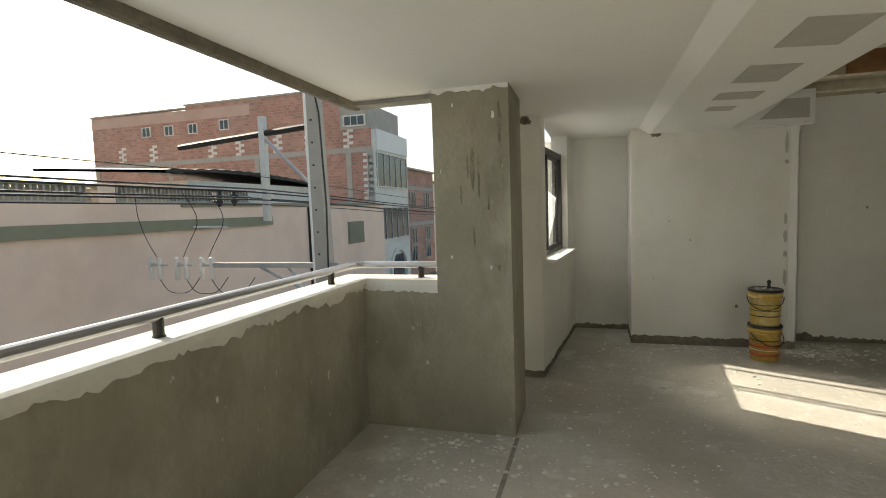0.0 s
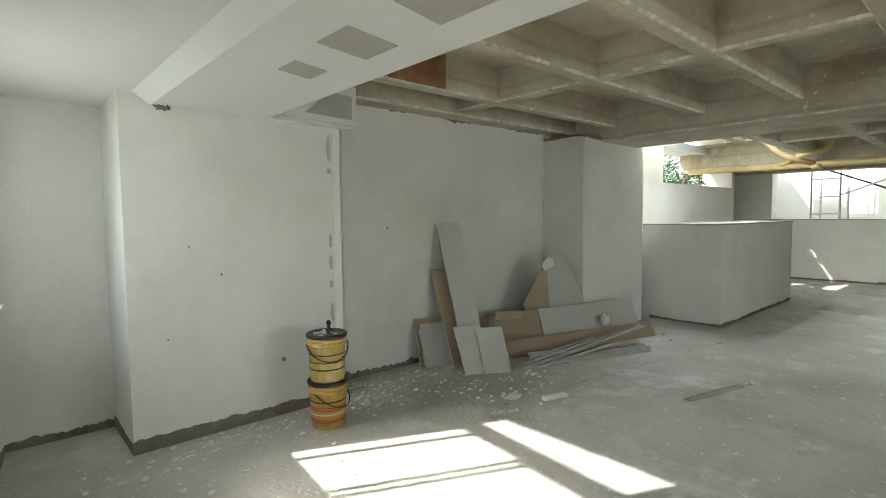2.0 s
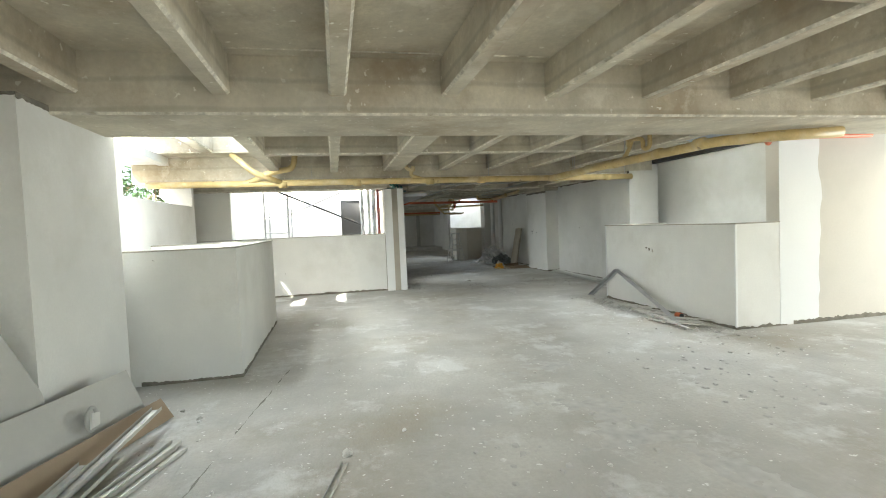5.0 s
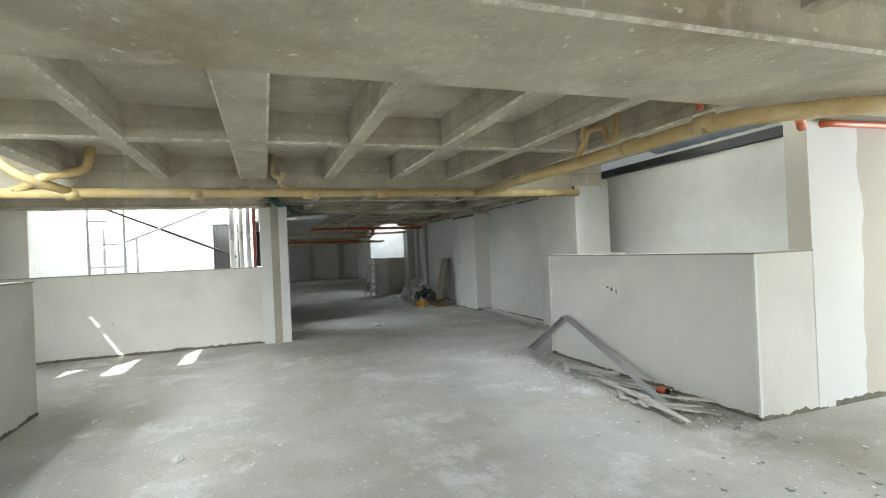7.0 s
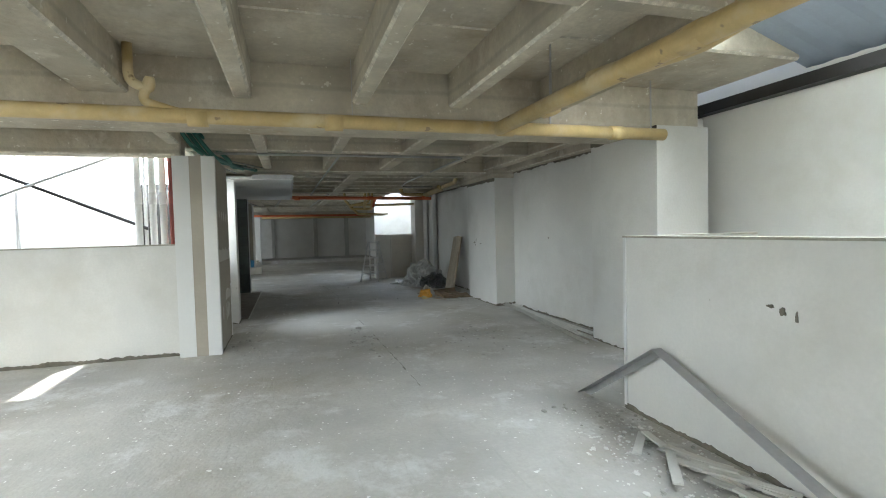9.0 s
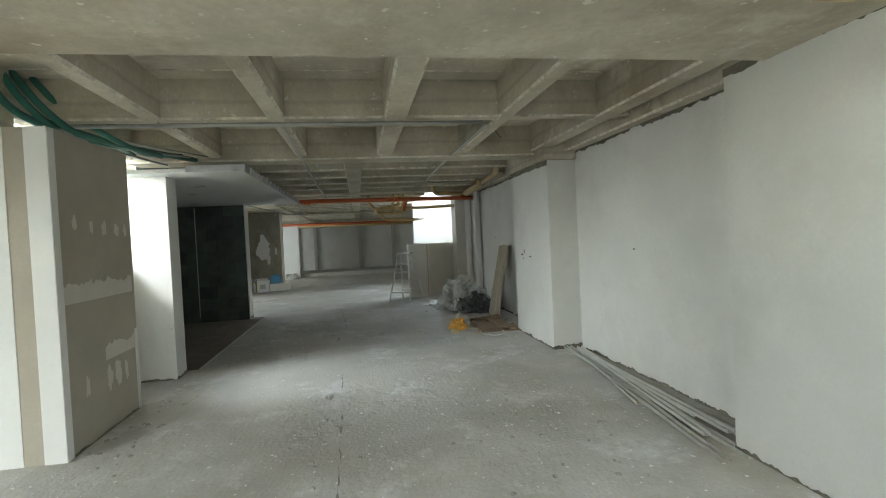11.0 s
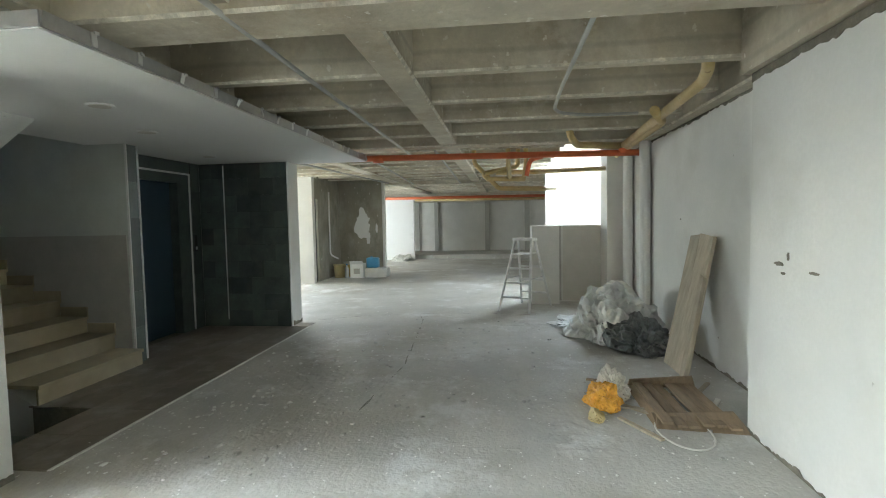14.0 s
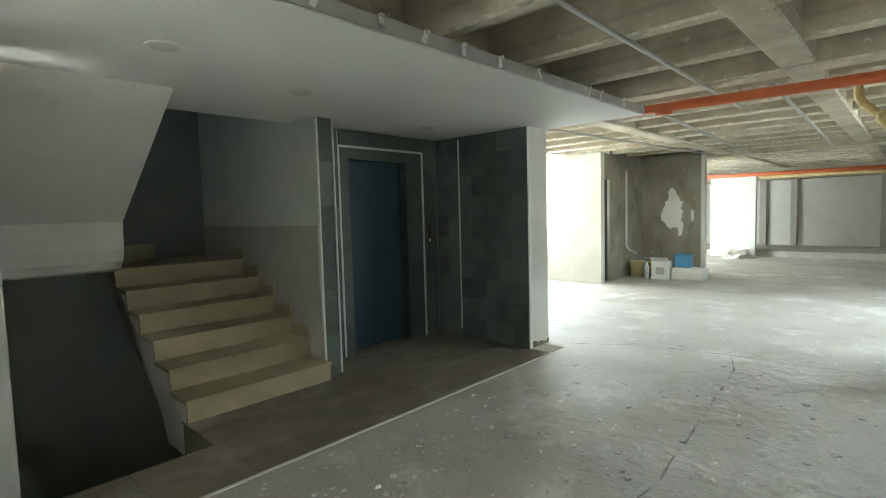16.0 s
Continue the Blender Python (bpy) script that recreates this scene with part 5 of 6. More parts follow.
def stud(label, a, b, w=0.06, h=0.03, mat=None, name="metal_stud", group="loose metal studs"):
    """A folded steel channel from a to b."""
    a, b = Vector(a), Vector(b)
    thing = tagged(new(name), label, "metal stud", group)
    d = b - a
    thing.matrix_world = Matrix.Translation(a) @ d.to_track_quat("X", "Z").to_matrix().to_4x4()
    L = d.length
    part("web", boxes((0, -w / 2, 0, L, w / 2, 0.0015)), mat or GREY_METAL, thing)
    part("flange", boxes((0, -w / 2, 0.0015, L, -w / 2 + 0.0015, h)), mat or GREY_METAL, thing)
    part("flange", boxes((0, w / 2 - 0.0015, 0.0015, L, w / 2, h)), mat or GREY_METAL, thing)
    return thing


for a, b in (((3.55, 5.2, 0.0), (5.5, 4.95, 0.16)), ((3.9, 5.08, 0.01), (5.15, 4.72, 0.015)), ((3.75, 5.22, 0.04), (4.75, 5.12, 0.1)), ((4.0, 4.98, 0.0), (5.05, 4.66, 0.0)), ((3.7, 5.12, 0.0), (4.9, 5.0, 0.05)), ((3.8, 5.3, 0.06), (4.3, 5.1, 0.05))):
    stud("thin galvanised stud lying by the plasterboard", a, b, 0.075, 0.025, STUD_PALE)
stud("single galvanised stud lying on the floor", (3.82, 3.75, 0.0), (4.5, 3.57, 0.0), 0.04, 0.02, STUD_PALE)
coil = tagged(new("tape_coil"), "small coil of pale tape on the boards", "tape")
coil.location = (5.1, 5.2, 0.27)
part("coil", tube([(0.075 * math.cos(a), 0.02, 0.075 * math.sin(a)) for a in [math.tau * i / 20 for i in range(21)]], 0.012, 8), FILLER, coil)
part("tail", slab_piece([(-0.06, 0, -0.05), (0.07, 0, -0.06), (0.08, 0, 0.02), (-0.03, 0, 0.05)], (0, 1, 0), 0.01), CAP, coil)

# ---- bent angle and laths by the second light well ----
ang = tagged(new("bent_steel_angle"), "long bent grey steel angle leaning on the pony wall", "steel angle")
ang.location = (9.45, -1.25, 0)
for a, b in (((0.85, 0.03, 0.01), (0, -0.04, 0.56)), ((0, -0.04, 0.56), (-2.1, 0.28, 0.01))):
    a, b = Vector(a), Vector(b)
    m = (b - a).to_track_quat("X", "Z").to_matrix().to_4x4()
    bma = boxes((0, -0.04, 0, (b - a).length, 0.04, 0.004), (0, 0.036, -0.05, (b - a).length, 0.04, 0))
    bma.transform(Matrix.Translation(a) @ m)
    part("limb", bma, GREY_METAL, ang)
for i in range(46):
    x, y, yaw, L = random.uniform(7.3, 9.4), 0, random.gauss(186, 26), random.uniform(0.1, 0.75)
    x1 = x + L * math.cos(radians(yaw))
    y = -1.2 + (9.6 - x) * 0.14 + random.uniform(-0.05, 0.1)
    y1 = y - L * math.sin(radians(yaw)) * -1
    y1 = min(max(y1, -1.25), -0.75)
    lath = tagged(new("plaster_lath"), "broken pale lath lying in the rubble", "lath", "laths by the pony wall")
    lath.location = (x, y, 0.004 + 0.011 * (i % 4))
    lath.rotation_euler = (random.uniform(-0.1, 0.1), random.uniform(-0.01, 0.0), math.atan2(y1 - y, x1 - x))
    part("strip", boxes((0, -random.uniform(0.012, 0.04), 0, L, 0.02, 0.012)), random.choice((CAP, CAP, FILLER_PALE, STUD_PALE)), lath)
stubp = tagged(new("pipe_offcut"), "short orange plastic pipe offcut on the floor", "pipe offcut")
stubp.location = (7.62, -1.18, 0.05)
part("ring", tube([(-0.04, 0, 0), (0.05, 0.01, 0)], 0.042, 14), ORANGE_PIPE, stubp)
# Pipe is solid; a dark disc paints the shade inside it.
part("bore", tube([(-0.045, 0, 0), (-0.041, 0, 0)], 0.036, 14), DARK_METAL, stubp)

# ---- corridor things ----
for i in range(9):
    a = Vector((15.05 - 0.12 * (i % 4), -2.72 + 0.03 * (i % 5), 0.0 + 0.02 * (i % 3)))
    b = Vector((11.9 + 0.35 * (i % 4), -2.66 + 0.045 * i, 0.0 + 0.015 * (i % 2)))
    stud("long thin pale stud lying along the corridor wall", a, b, 0.05, 0.025, (STUD_PALE, CAP, CAP, STUD_PALE)[i % 4], group="studs along the corridor wall")


def plank():
    thing = tagged(new("leaning_plank"), "rough grey timber plank leaning on the wall", "plank")
    thing.location = (17.64, -2.47, 0)
    tilt = Vector((0, 0.96, 0.27))
    part("board", slab_piece([(0, 0, 0), (0.3, 0.01, 0), (0.56, -0.32, 1.26), (0.26, -0.325, 1.24)], tilt, 0.03), WOOD, thing)
    part("board", slab_piece([(0.31, 0.01, 0), (0.55, 0.02, 0), (0.8, -0.31, 1.23), (0.57, -0.315, 1.25)], tilt, 0.026), WOOD, thing)
    part("batten", slab_piece([(-0.03, 0.03, 0), (0.05, 0.035, 0), (0.24, -0.2, 0.9), (0.16, -0.205, 0.88)], tilt, 0.03), WOOD, thing)
    return thing


plank()


def ladder():
    thing = tagged(new("step_ladder"), "open white-splashed aluminium step ladder", "ladder")
    thing.matrix_world = Matrix.Translation((21.22, -1.2, 0)) @ pose(0, 0, 0, 0, 0, 62.5)
    H = 1.1
    for s in (-1, 1):
        for k in (-1, 1):
            part("stile", tube([(k * 0.26, s * 0.42, 0), (k * 0.14, s * 0.06, H)], 0.022, 6), LADDER, thing)
        for r in range(4):
            f = (r + 1) / 5
            part("tread" if s < 0 else "rung", boxes((-0.26 + 0.12 * f, s * (0.42 - 0.36 * f) - 0.035, H * f - 0.012, 0.26 - 0.12 * f, s * (0.42 - 0.36 * f) + 0.035, H * f + 0.012)), LADDER, thing)
        part("spreader", tube([(s * 0.2, -0.24, 0.5), (s * 0.2, 0.24, 0.5)], 0.008, 6), GREY_METAL, thing)
    part("top_cap", boxes((-0.17, -0.09, H - 0.01, 0.17, 0.09, H + 0.03)), LADDER, thing)
    return thing


ladder()


def crumpled(name, label, at, size, mat, seed, category, sharp=0.35, parts=()):
    """A crumpled sheet or sack: a dome folded by noise."""
    bmz = bmesh.new()
    bmesh.ops.create_icosphere(bmz, subdivisions=5, radius=1.0)
    for v in bmz.verts:
        q = v.co * 1.7 + Vector((seed, seed, seed))
        f = 1 + sharp * (noise.noise(q) + 0.6 * abs(noise.noise(q * 2.3)) + 0.35 * abs(noise.noise(q * 5.1)) + 0.15 * noise.noise(q * 12))
        v.co = Vector((v.co.x * size[0] * f, v.co.y * size[1] * f, max(v.co.z * size[2] * f, -0.0)))
    thing = tagged(new(name), label, category)
    thing.location = at
    part("sheet", bmz, mat, thing, smooth=False)
    return thing


crumpled("sack_heap", "heap of dusty sacks under clear plastic sheet", (19.35, -2.15, 0), (0.5, 0.42, 0.52), PLASTIC, 2.0, "sack heap", 0.4)
crumpled("dark_plastic_heap", "crumpled dark grey plastic sheeting on the floor", (18.85, -2.35, 0), (0.42, 0.3, 0.3), DARK_PLASTIC, 7.0, "plastic sheet", 0.5)
crumpled("cement_sack", "pale dusty sack on top of the heap", (19.55, -2.25, 0.36), (0.3, 0.26, 0.26), CAP, 12.0, "sack", 0.2)
crumpled("plastic_scrap", "thin grey plastic trailing from the heap", (19.95, -1.85, 0), (0.4, 0.3, 0.08), PLASTIC, 15.0, "plastic sheet", 0.5)
crumpled("yellow_bag", "crumpled orange-yellow plastic bag on the floor", (17.0, -1.62, 0), (0.16, 0.13, 0.15), BAG_YELLOW, 21.0, "bag", 0.35)
crumpled("yellow_bag", "pale yellow scrap of foam on the floor", (16.72, -1.52, 0), (0.1, 0.05, 0.05), FOAM, 25.0, "foam scrap", 0.3)
crumpled("paper_scrap", "crumpled pale plastic beside the yellow bag", (17.2, -1.72, 0), (0.17, 0.13, 0.16), FILLER_PALE, 28.0, "plastic scrap", 0.5)
box = tagged(new("broken_crate"), "broken brown cardboard and timber crate, flattened", "crate")
box.location = (17.0, -2.2, 0)
for i in range(6):
    part("slat", boxes((-0.5 + 0.02 * (i % 2), -0.22 + i * 0.085, 0.02 + 0.012 * (i % 3), 0.42 - 0.03 * (i % 3), -0.15 + i * 0.085, 0.035 + 0.012 * (i % 3))), WOOD_BROWN, box)
part("side", slab_piece([(-0.52, -0.28, 0.0), (-0.45, 0.3, 0.0), (-0.3, 0.3, 0.05), (-0.32, -0.24, 0.08)], (1, 0, 0), 0.015), WOOD_BROWN, box)
part("side", slab_piece([(0.42, -0.25, 0.0), (0.42, 0.3, 0.0), (0.34, 0.3, 0.09), (0.36, -0.2, 0.12)], (1, 0, 0), 0.015), WOOD_BROWN, box)
part("end", slab_piece([(-0.45, 0.3, 0.0), (0.42, 0.3, 0.0), (0.3, 0.24, 0.07), (-0.34, 0.26, 0.05)], (0, 1, 0), 0.012), WOOD_BROWN, box)
for i in range(14):
    a = random.uniform(-0.6, 0.6)
    L = random.uniform(0.2, 0.55)
    t = tagged(new("wood_splinter"), "broken brown timber lath on the floor", "timber scrap", "timber scraps")
    t.location = (random.uniform(16.3, 17.7), random.uniform(-2.35, -1.75), 0.002)
    t.rotation_euler = (0, 0, a + 1.2 * (i % 2))
    part("lath", boxes((0, -0.015, 0, L, 0.02, 0.014)), random.choice((WOOD_BROWN, WOOD, CAP)), t)
hoop = tagged(new("strap_loop"), "thin pale plastic strap looped on the floor", "strap")
hoop.location = (16.5, -2.05, 0.008)
part("loop", tube([(0.28 * math.cos(a), 0.17 * math.sin(a), 0) for a in [math.tau * i / 24 for i in range(20)]], 0.006, 6), CAP, hoop)

# ---- far alcove things ----
for x, y, r, h, m, lab in ((25.75, 3.38, 0.15, 0.34, FOAM, "pale yellow plastic bucket in the alcove"), (25.95, 3.2, 0.09, 0.3, PAIL_OLD, "small dirty tin in the alcove"), (26.1, 3.28, 0.1, 0.38, FILLER, "grey tin in the alcove")):
    t = tagged(new("bucket"), lab, "bucket", "alcove buckets")
    t.location = (x, y, 0)
    part("body", lathe(bmesh.new(), [(r * 0.85, 0), (r, h * 0.92), (r * 1.06, h * 0.93), (r * 1.06, h), (r * 0.95, h)], 20), m, t, "", True)
    part("contents", lathe(bmesh.new(), [(r * 0.94, h * 0.9), (0.01, h * 1.004)], 20), MORTAR, t)
wb = tagged(new("white_box"), "white cardboard box with a printed label", "box")
wb.location = (25.75, 2.88, 0)
part("carton", boxes((-0.15, -0.17, 0, 0.15, 0.17, 0.36)), CEIL_WHITE, wb)
part("flap", slab_piece([(-0.15, -0.17, 0.36), (-0.15, 0.17, 0.36), (-0.22, 0.17, 0.44), (-0.22, -0.17, 0.44)], (1, 0, 0), 0.006), CEIL_WHITE, wb)
part("label", boxes((-0.153, -0.08, 0.1, -0.15, 0.08, 0.24)), FILLER, wb, "grey printed label")
bk = tagged(new("foam_block"), "pale grey block lying in the alcove", "block")
bk.location = (25.85, 2.45, 0)
bevelled(part("block", boxes((-0.2, -0.34, 0, 0.2, 0.24, 0.24)), CAP, bk), 0.02)
bc = tagged(new("blue_container"), "blue plastic container standing on the block", "container")
bc.location = (25.88, 2.52, 0.24)
bevelled(part("body", boxes((-0.12, -0.15, 0, 0.12, 0.15, 0.26)), BLUE_PLASTIC, bc), 0.03, 2)
part("cap", lathe(bmesh.new(), [(0.03, 0.26), (0.03, 0.29)], 12, (0.05, 0.05, 0)), BLUE_PLASTIC, bc)
pl = tagged(new("plastic_bottle"), "clear blue-capped bottle among the tins", "bottle")
pl.location = (25.6, 3.14, 0)
part("body", lathe(bmesh.new(), [(0.05, 0), (0.05, 0.24), (0.02, 0.3), (0.02, 0.33)], 14), PLASTIC, pl, "", True)
part("cap", lathe(bmesh.new(), [(0.024, 0.33), (0.024, 0.36)], 12), BLUE_PLASTIC, pl)
crumpled("rubble_heap", "small heap of white plaster rubble by the partition", (30.9, 2.75, 0), (0.35, 0.35, 0.2), CAP, 33.0, "rubble", 0.4)
pipe_run("alcove_pipe", "white plastic pipe standing in the alcove", CEIL_WHITE, [[(25.6, 3.56, 2.2), (25.6, 3.56, 0.6), (25.6, 3.35, 0.5)]], 0.02, bend=0.1)

# ---- loose chips and dust clods ----
def chips(name, label, n, spots, size, mat, seed):
    """Uncounted plaster chips scattered round the given spots (x, y, spread x, spread y)."""
    rnd = random.Random(seed)
    verts, faces = [], []
    for i in range(n):
        cx, cy, sx, sy = rnd.choice(spots)
        x, y = rnd.uniform(cx - sx, cx + sx), rnd.uniform(cy - sy, cy + sy)
        s = size * rnd.random() ** 2.2 + 0.004
        a = rnd.uniform(0, 6.28)
        k, h = rnd.randint(4, 6), min(s * rnd.uniform(0.2, 0.7), 0.012)
        b0 = len(verts)
        for lay, f in ((0.0, 1.0), (h, rnd.uniform(0.5, 0.9))):
            for j in range(k):
                q = a + j * 6.283 / k + rnd.uniform(-0.25, 0.25)
                rr = s * f * rnd.uniform(0.6, 1.25)
                verts.append((x + rr * math.cos(q) * 1.3, y + rr * math.sin(q), lay))
        faces.append(tuple(b0 + k + j for j in range(k)))
        for j in range(k):
            faces.append((b0 + j, b0 + (j + 1) % k, b0 + k + (j + 1) % k, b0 + k + j))
    me = bpy.data.meshes.new(name)
    me.from_pydata(verts, [], faces)
    me.materials.append(mat)
    return tagged(new(name, me), label, "debris", kind="stuff")


chips("plaster_chips", "scattered white plaster chips on the floor", 1700, [(1.0, 5.45, 1.0, 0.2), (0.6, 4.9, 0.9, 0.7), (-0.9, 2.7, 0.5, 0.5), (-0.5, 3.0, 0.9, 0.8), (2.6, 5.4, 0.8, 0.4), (2.3, 5.6, 0.5, 0.35), (3.2, 4.9, 0.6, 0.4), (8.4, -1.05, 1.2, 0.2), (3.3, 4.7, 0.9, 0.8), (4.5, 3.5, 2.2, 1.9), (8.0, -1.0, 1.6, 0.25), (8.4, -0.9, 1.4, 0.35), (7.0, -0.6, 1.5, 1.2), (1.9, 5.75, 0.4, 0.25), (1.2, 5.55, 0.8, 0.14), (17.3, 1.45, 1.6, 0.35), (18.2, 0.9, 1.5, 0.5), (-0.8, 2.4, 0.4, 0.7)], 0.018, CHIP, 3)
chips("plaster_crumbs", "fine plaster crumbs strewn over the floor", 2600, [(3.0, 3.5, 4.0, 2.6), (8.0, 1.5, 4.0, 3.0), (13.5, 0, 3.0, 2.2), (18, -0.5, 3.0, 2.2), (0, 4, 1.2, 1.6), (8.3, -1.05, 1.7, 0.3)], 0.008, CHIP, 4)
chips("floor_scabs", "pale raised scabs of trodden plaster on the floor", 420, [(17.6, 0.5, 2.0, 1.0), (18.4, -0.6, 2.0, 1.2), (16.9, 0.9, 1.2, 0.6), (3.6, 2.2, 1.2, 0.8), (5.2, 0.2, 1.2, 0.5)], 0.03, FLOOR_SCAB, 9)
chips("concrete_clods", "dark clods of trodden concrete and earth", 620, [(13.2, -1.1, 1.3, 0.6), (12.6, -1.4, 0.8, 0.5), (13.6, 1.7, 0.9, 0.2), (16.8, -1.9, 0.8, 0.6), (12.6, 0.1, 0.8, 0.2), (13.4, 0.25, 0.6, 0.18), (13.0, -1.3, 0.7, 0.4), (4.0, 5.0, 2.0, 0.5), (8.6, -1.15, 1.6, 0.2), (8.2, -1.0, 1.9, 0.3), (8.2, -1.0, 1.9, 0.3), (6.5, -0.9, 0.9, 0.5)], 0.021, FLOOR_CLOD, 5)
for x, y, s, m, lab in ((2.9, 4.75, 0.1, CAP, "torn white plaster lump on the floor"), (3.15, 4.35, 0.12, CAP, "broken white gypsum stick on the floor"), (2.55, 4.6, 0.1, FILLER, "grey scrap of plasterboard on the floor"), (3.5, 5.0, 0.06, CAP, "small white plaster lump on the floor"), (4.65, 3.55, 0.07, CAP, "small white plaster lump on the floor"), (8.0, 3.0, 0.08, CAP, "flat white plaster lump on the floor"), (9.4, 3.9, 0.07, CAP, "flat white plaster lump on the floor"), (14.0, 0.2, 0.09, FLOOR_CLOD, "dark scrap trodden on the floor")):
    crumpled("plaster_lump", lab, (x, y, 0), (s * 0.7, s * 0.4, s * 0.25), m, x * 3 + y, "plaster lump", 0.5)
scrap = tagged(new("gypsum_strip"), "clean white gypsum strip lying on the floor", "gypsum strip")
scrap.matrix_world = Matrix.Translation((3.12, 4.5, 0)) @ pose(0, 0, 0, 0, 0, -20)
part("strip", boxes((-0.11, -0.025, 0, 0.11, 0.025, 0.03)), CEIL_WHITE, scrap)


# ---- trodden crust on the floor ----
def crust(label, x0, x1, y0, y1, height, cover, seed, mat, step=0.03):
    """Raised uneven crust that comes up through the floor in patches."""
    nx, ny = int((x1 - x0) / step), int((y1 - y0) / step)
    verts, faces = [], []
    for j in range(ny + 1):
        for i in range(nx + 1):
            p = Vector((x0 + i * step, y0 + j * step, seed))
            edge = min(i, nx - i, j, ny - j) / 12.0
            broad = noise.noise(p * 0.9) + 0.5 * noise.noise(p * 2.3)
            ridge = 1 - 2.2 * abs(noise.noise(p * 3.6)) - 0.8 * abs(noise.noise(Vector((p.x * 9, p.y * 5, seed))))
            grain = 0.5 * noise.noise(p * 16)
            z = height * (ridge * 0.55 + grain + broad + cover - 1.0) - max(0.0, 1 - edge) * 0.02
            verts.append((p.x + 0.008 * noise.noise(p * 21), p.y, max(-0.02, min(z, height * 0.9))))
    for j in range(ny):
        for i in range(nx):
            k = j * (nx + 1) + i
            if max(verts[q][2] for q in (k, k + 1, k + nx + 1, k + nx + 2)) > 0:
                faces.append((k, k + 1, k + nx + 2, k + nx + 1))
    me = bpy.data.meshes.new("floor_crust")
    me.from_pydata(verts, [], faces)
    me.materials.append(mat)
    return tagged(new("floor_crust", me), label, "debris", kind="stuff")


crust("uneven crust of trodden plaster on the concrete floor", 15.8, 21.2, -1.9, 1.78, 0.017, 0.62, 3.7, FLOOR)
crust("uneven crust of trodden plaster on the corridor floor", 11.2, 15.6, -2.4, 1.8, 0.008, 0.55, 9.1, FLOOR)
crust("white dusty plaster spill trodden on the floor", 3.9, 6.6, 0.9, 2.4, 0.007, 0.55, 14.3, FLOOR_SCAB)
crust("ridged trowelled crust on the floor before the pony wall", 4.6, 9.8, -1.3, 0.3, 0.010, 0.62, 21.9, FLOOR)
crust("broken raised ridge along the groove in the floor", 15.9, 20.4, -0.02, 0.42, 0.022, 0.75, 41.3, FLOOR, 0.02)
crust("white dusty plaster spill trodden by the opening", 3.1, 4.5, 0.9, 1.8, 0.007, 0.6, 51.7, FLOOR_SCAB)
crust("uneven crust of spilt plaster on the hall floor", 1.5, 6.5, 2.4, 5.2, 0.006, 0.45, 30.2, FLOOR)


# ---- plant beyond the light well ----
def shrub(at, n, seed):
    """A leafy shoot: thin stems with many narrow pointed leaves."""
    rnd = random.Random(seed)
    thing = tagged(new("shrub"), "dark green leafy shoots beyond the light well wall", "plant")
    thing.location = at
    for s in range(5):
        tip = Vector((rnd.uniform(-0.4, 0.4), rnd.uniform(-0.1, 0.1), rnd.uniform(0.9, 1.35)))
        foot = Vector((tip.x * 0.3, 0, 0))
        part("stem", tube([foot, foot.lerp(tip, 0.5) + Vector((0.03, 0, 0)), tip], 0.008, 6), WOOD_BROWN, thing)
        verts, faces = [], []
        for i in range(n):
            p = foot.lerp(tip, rnd.uniform(0.35, 1.0))
            d = Vector((rnd.uniform(-1, 1), rnd.uniform(-1, 1), rnd.uniform(-0.3, 0.8))).normalized()
            side = d.cross(Vector((rnd.uniform(-1, 1), rnd.uniform(-1, 1), 1))).normalized()
            L, b = rnd.uniform(0.09, 0.17), len(verts)
            for q in (p, p + d * L * 0.45 + side * L * 0.16, p + d * L, p + d * L * 0.45 - side * L * 0.16):
                verts.append(tuple(q))
            faces.append((b, b + 1, b + 2, b + 3))
        me = bpy.data.meshes.new("leaves")
        me.from_pydata(verts, [], faces)
        me.materials.append(LEAF)
        o = new("leaves", me)
        o.parent = thing
    return thing


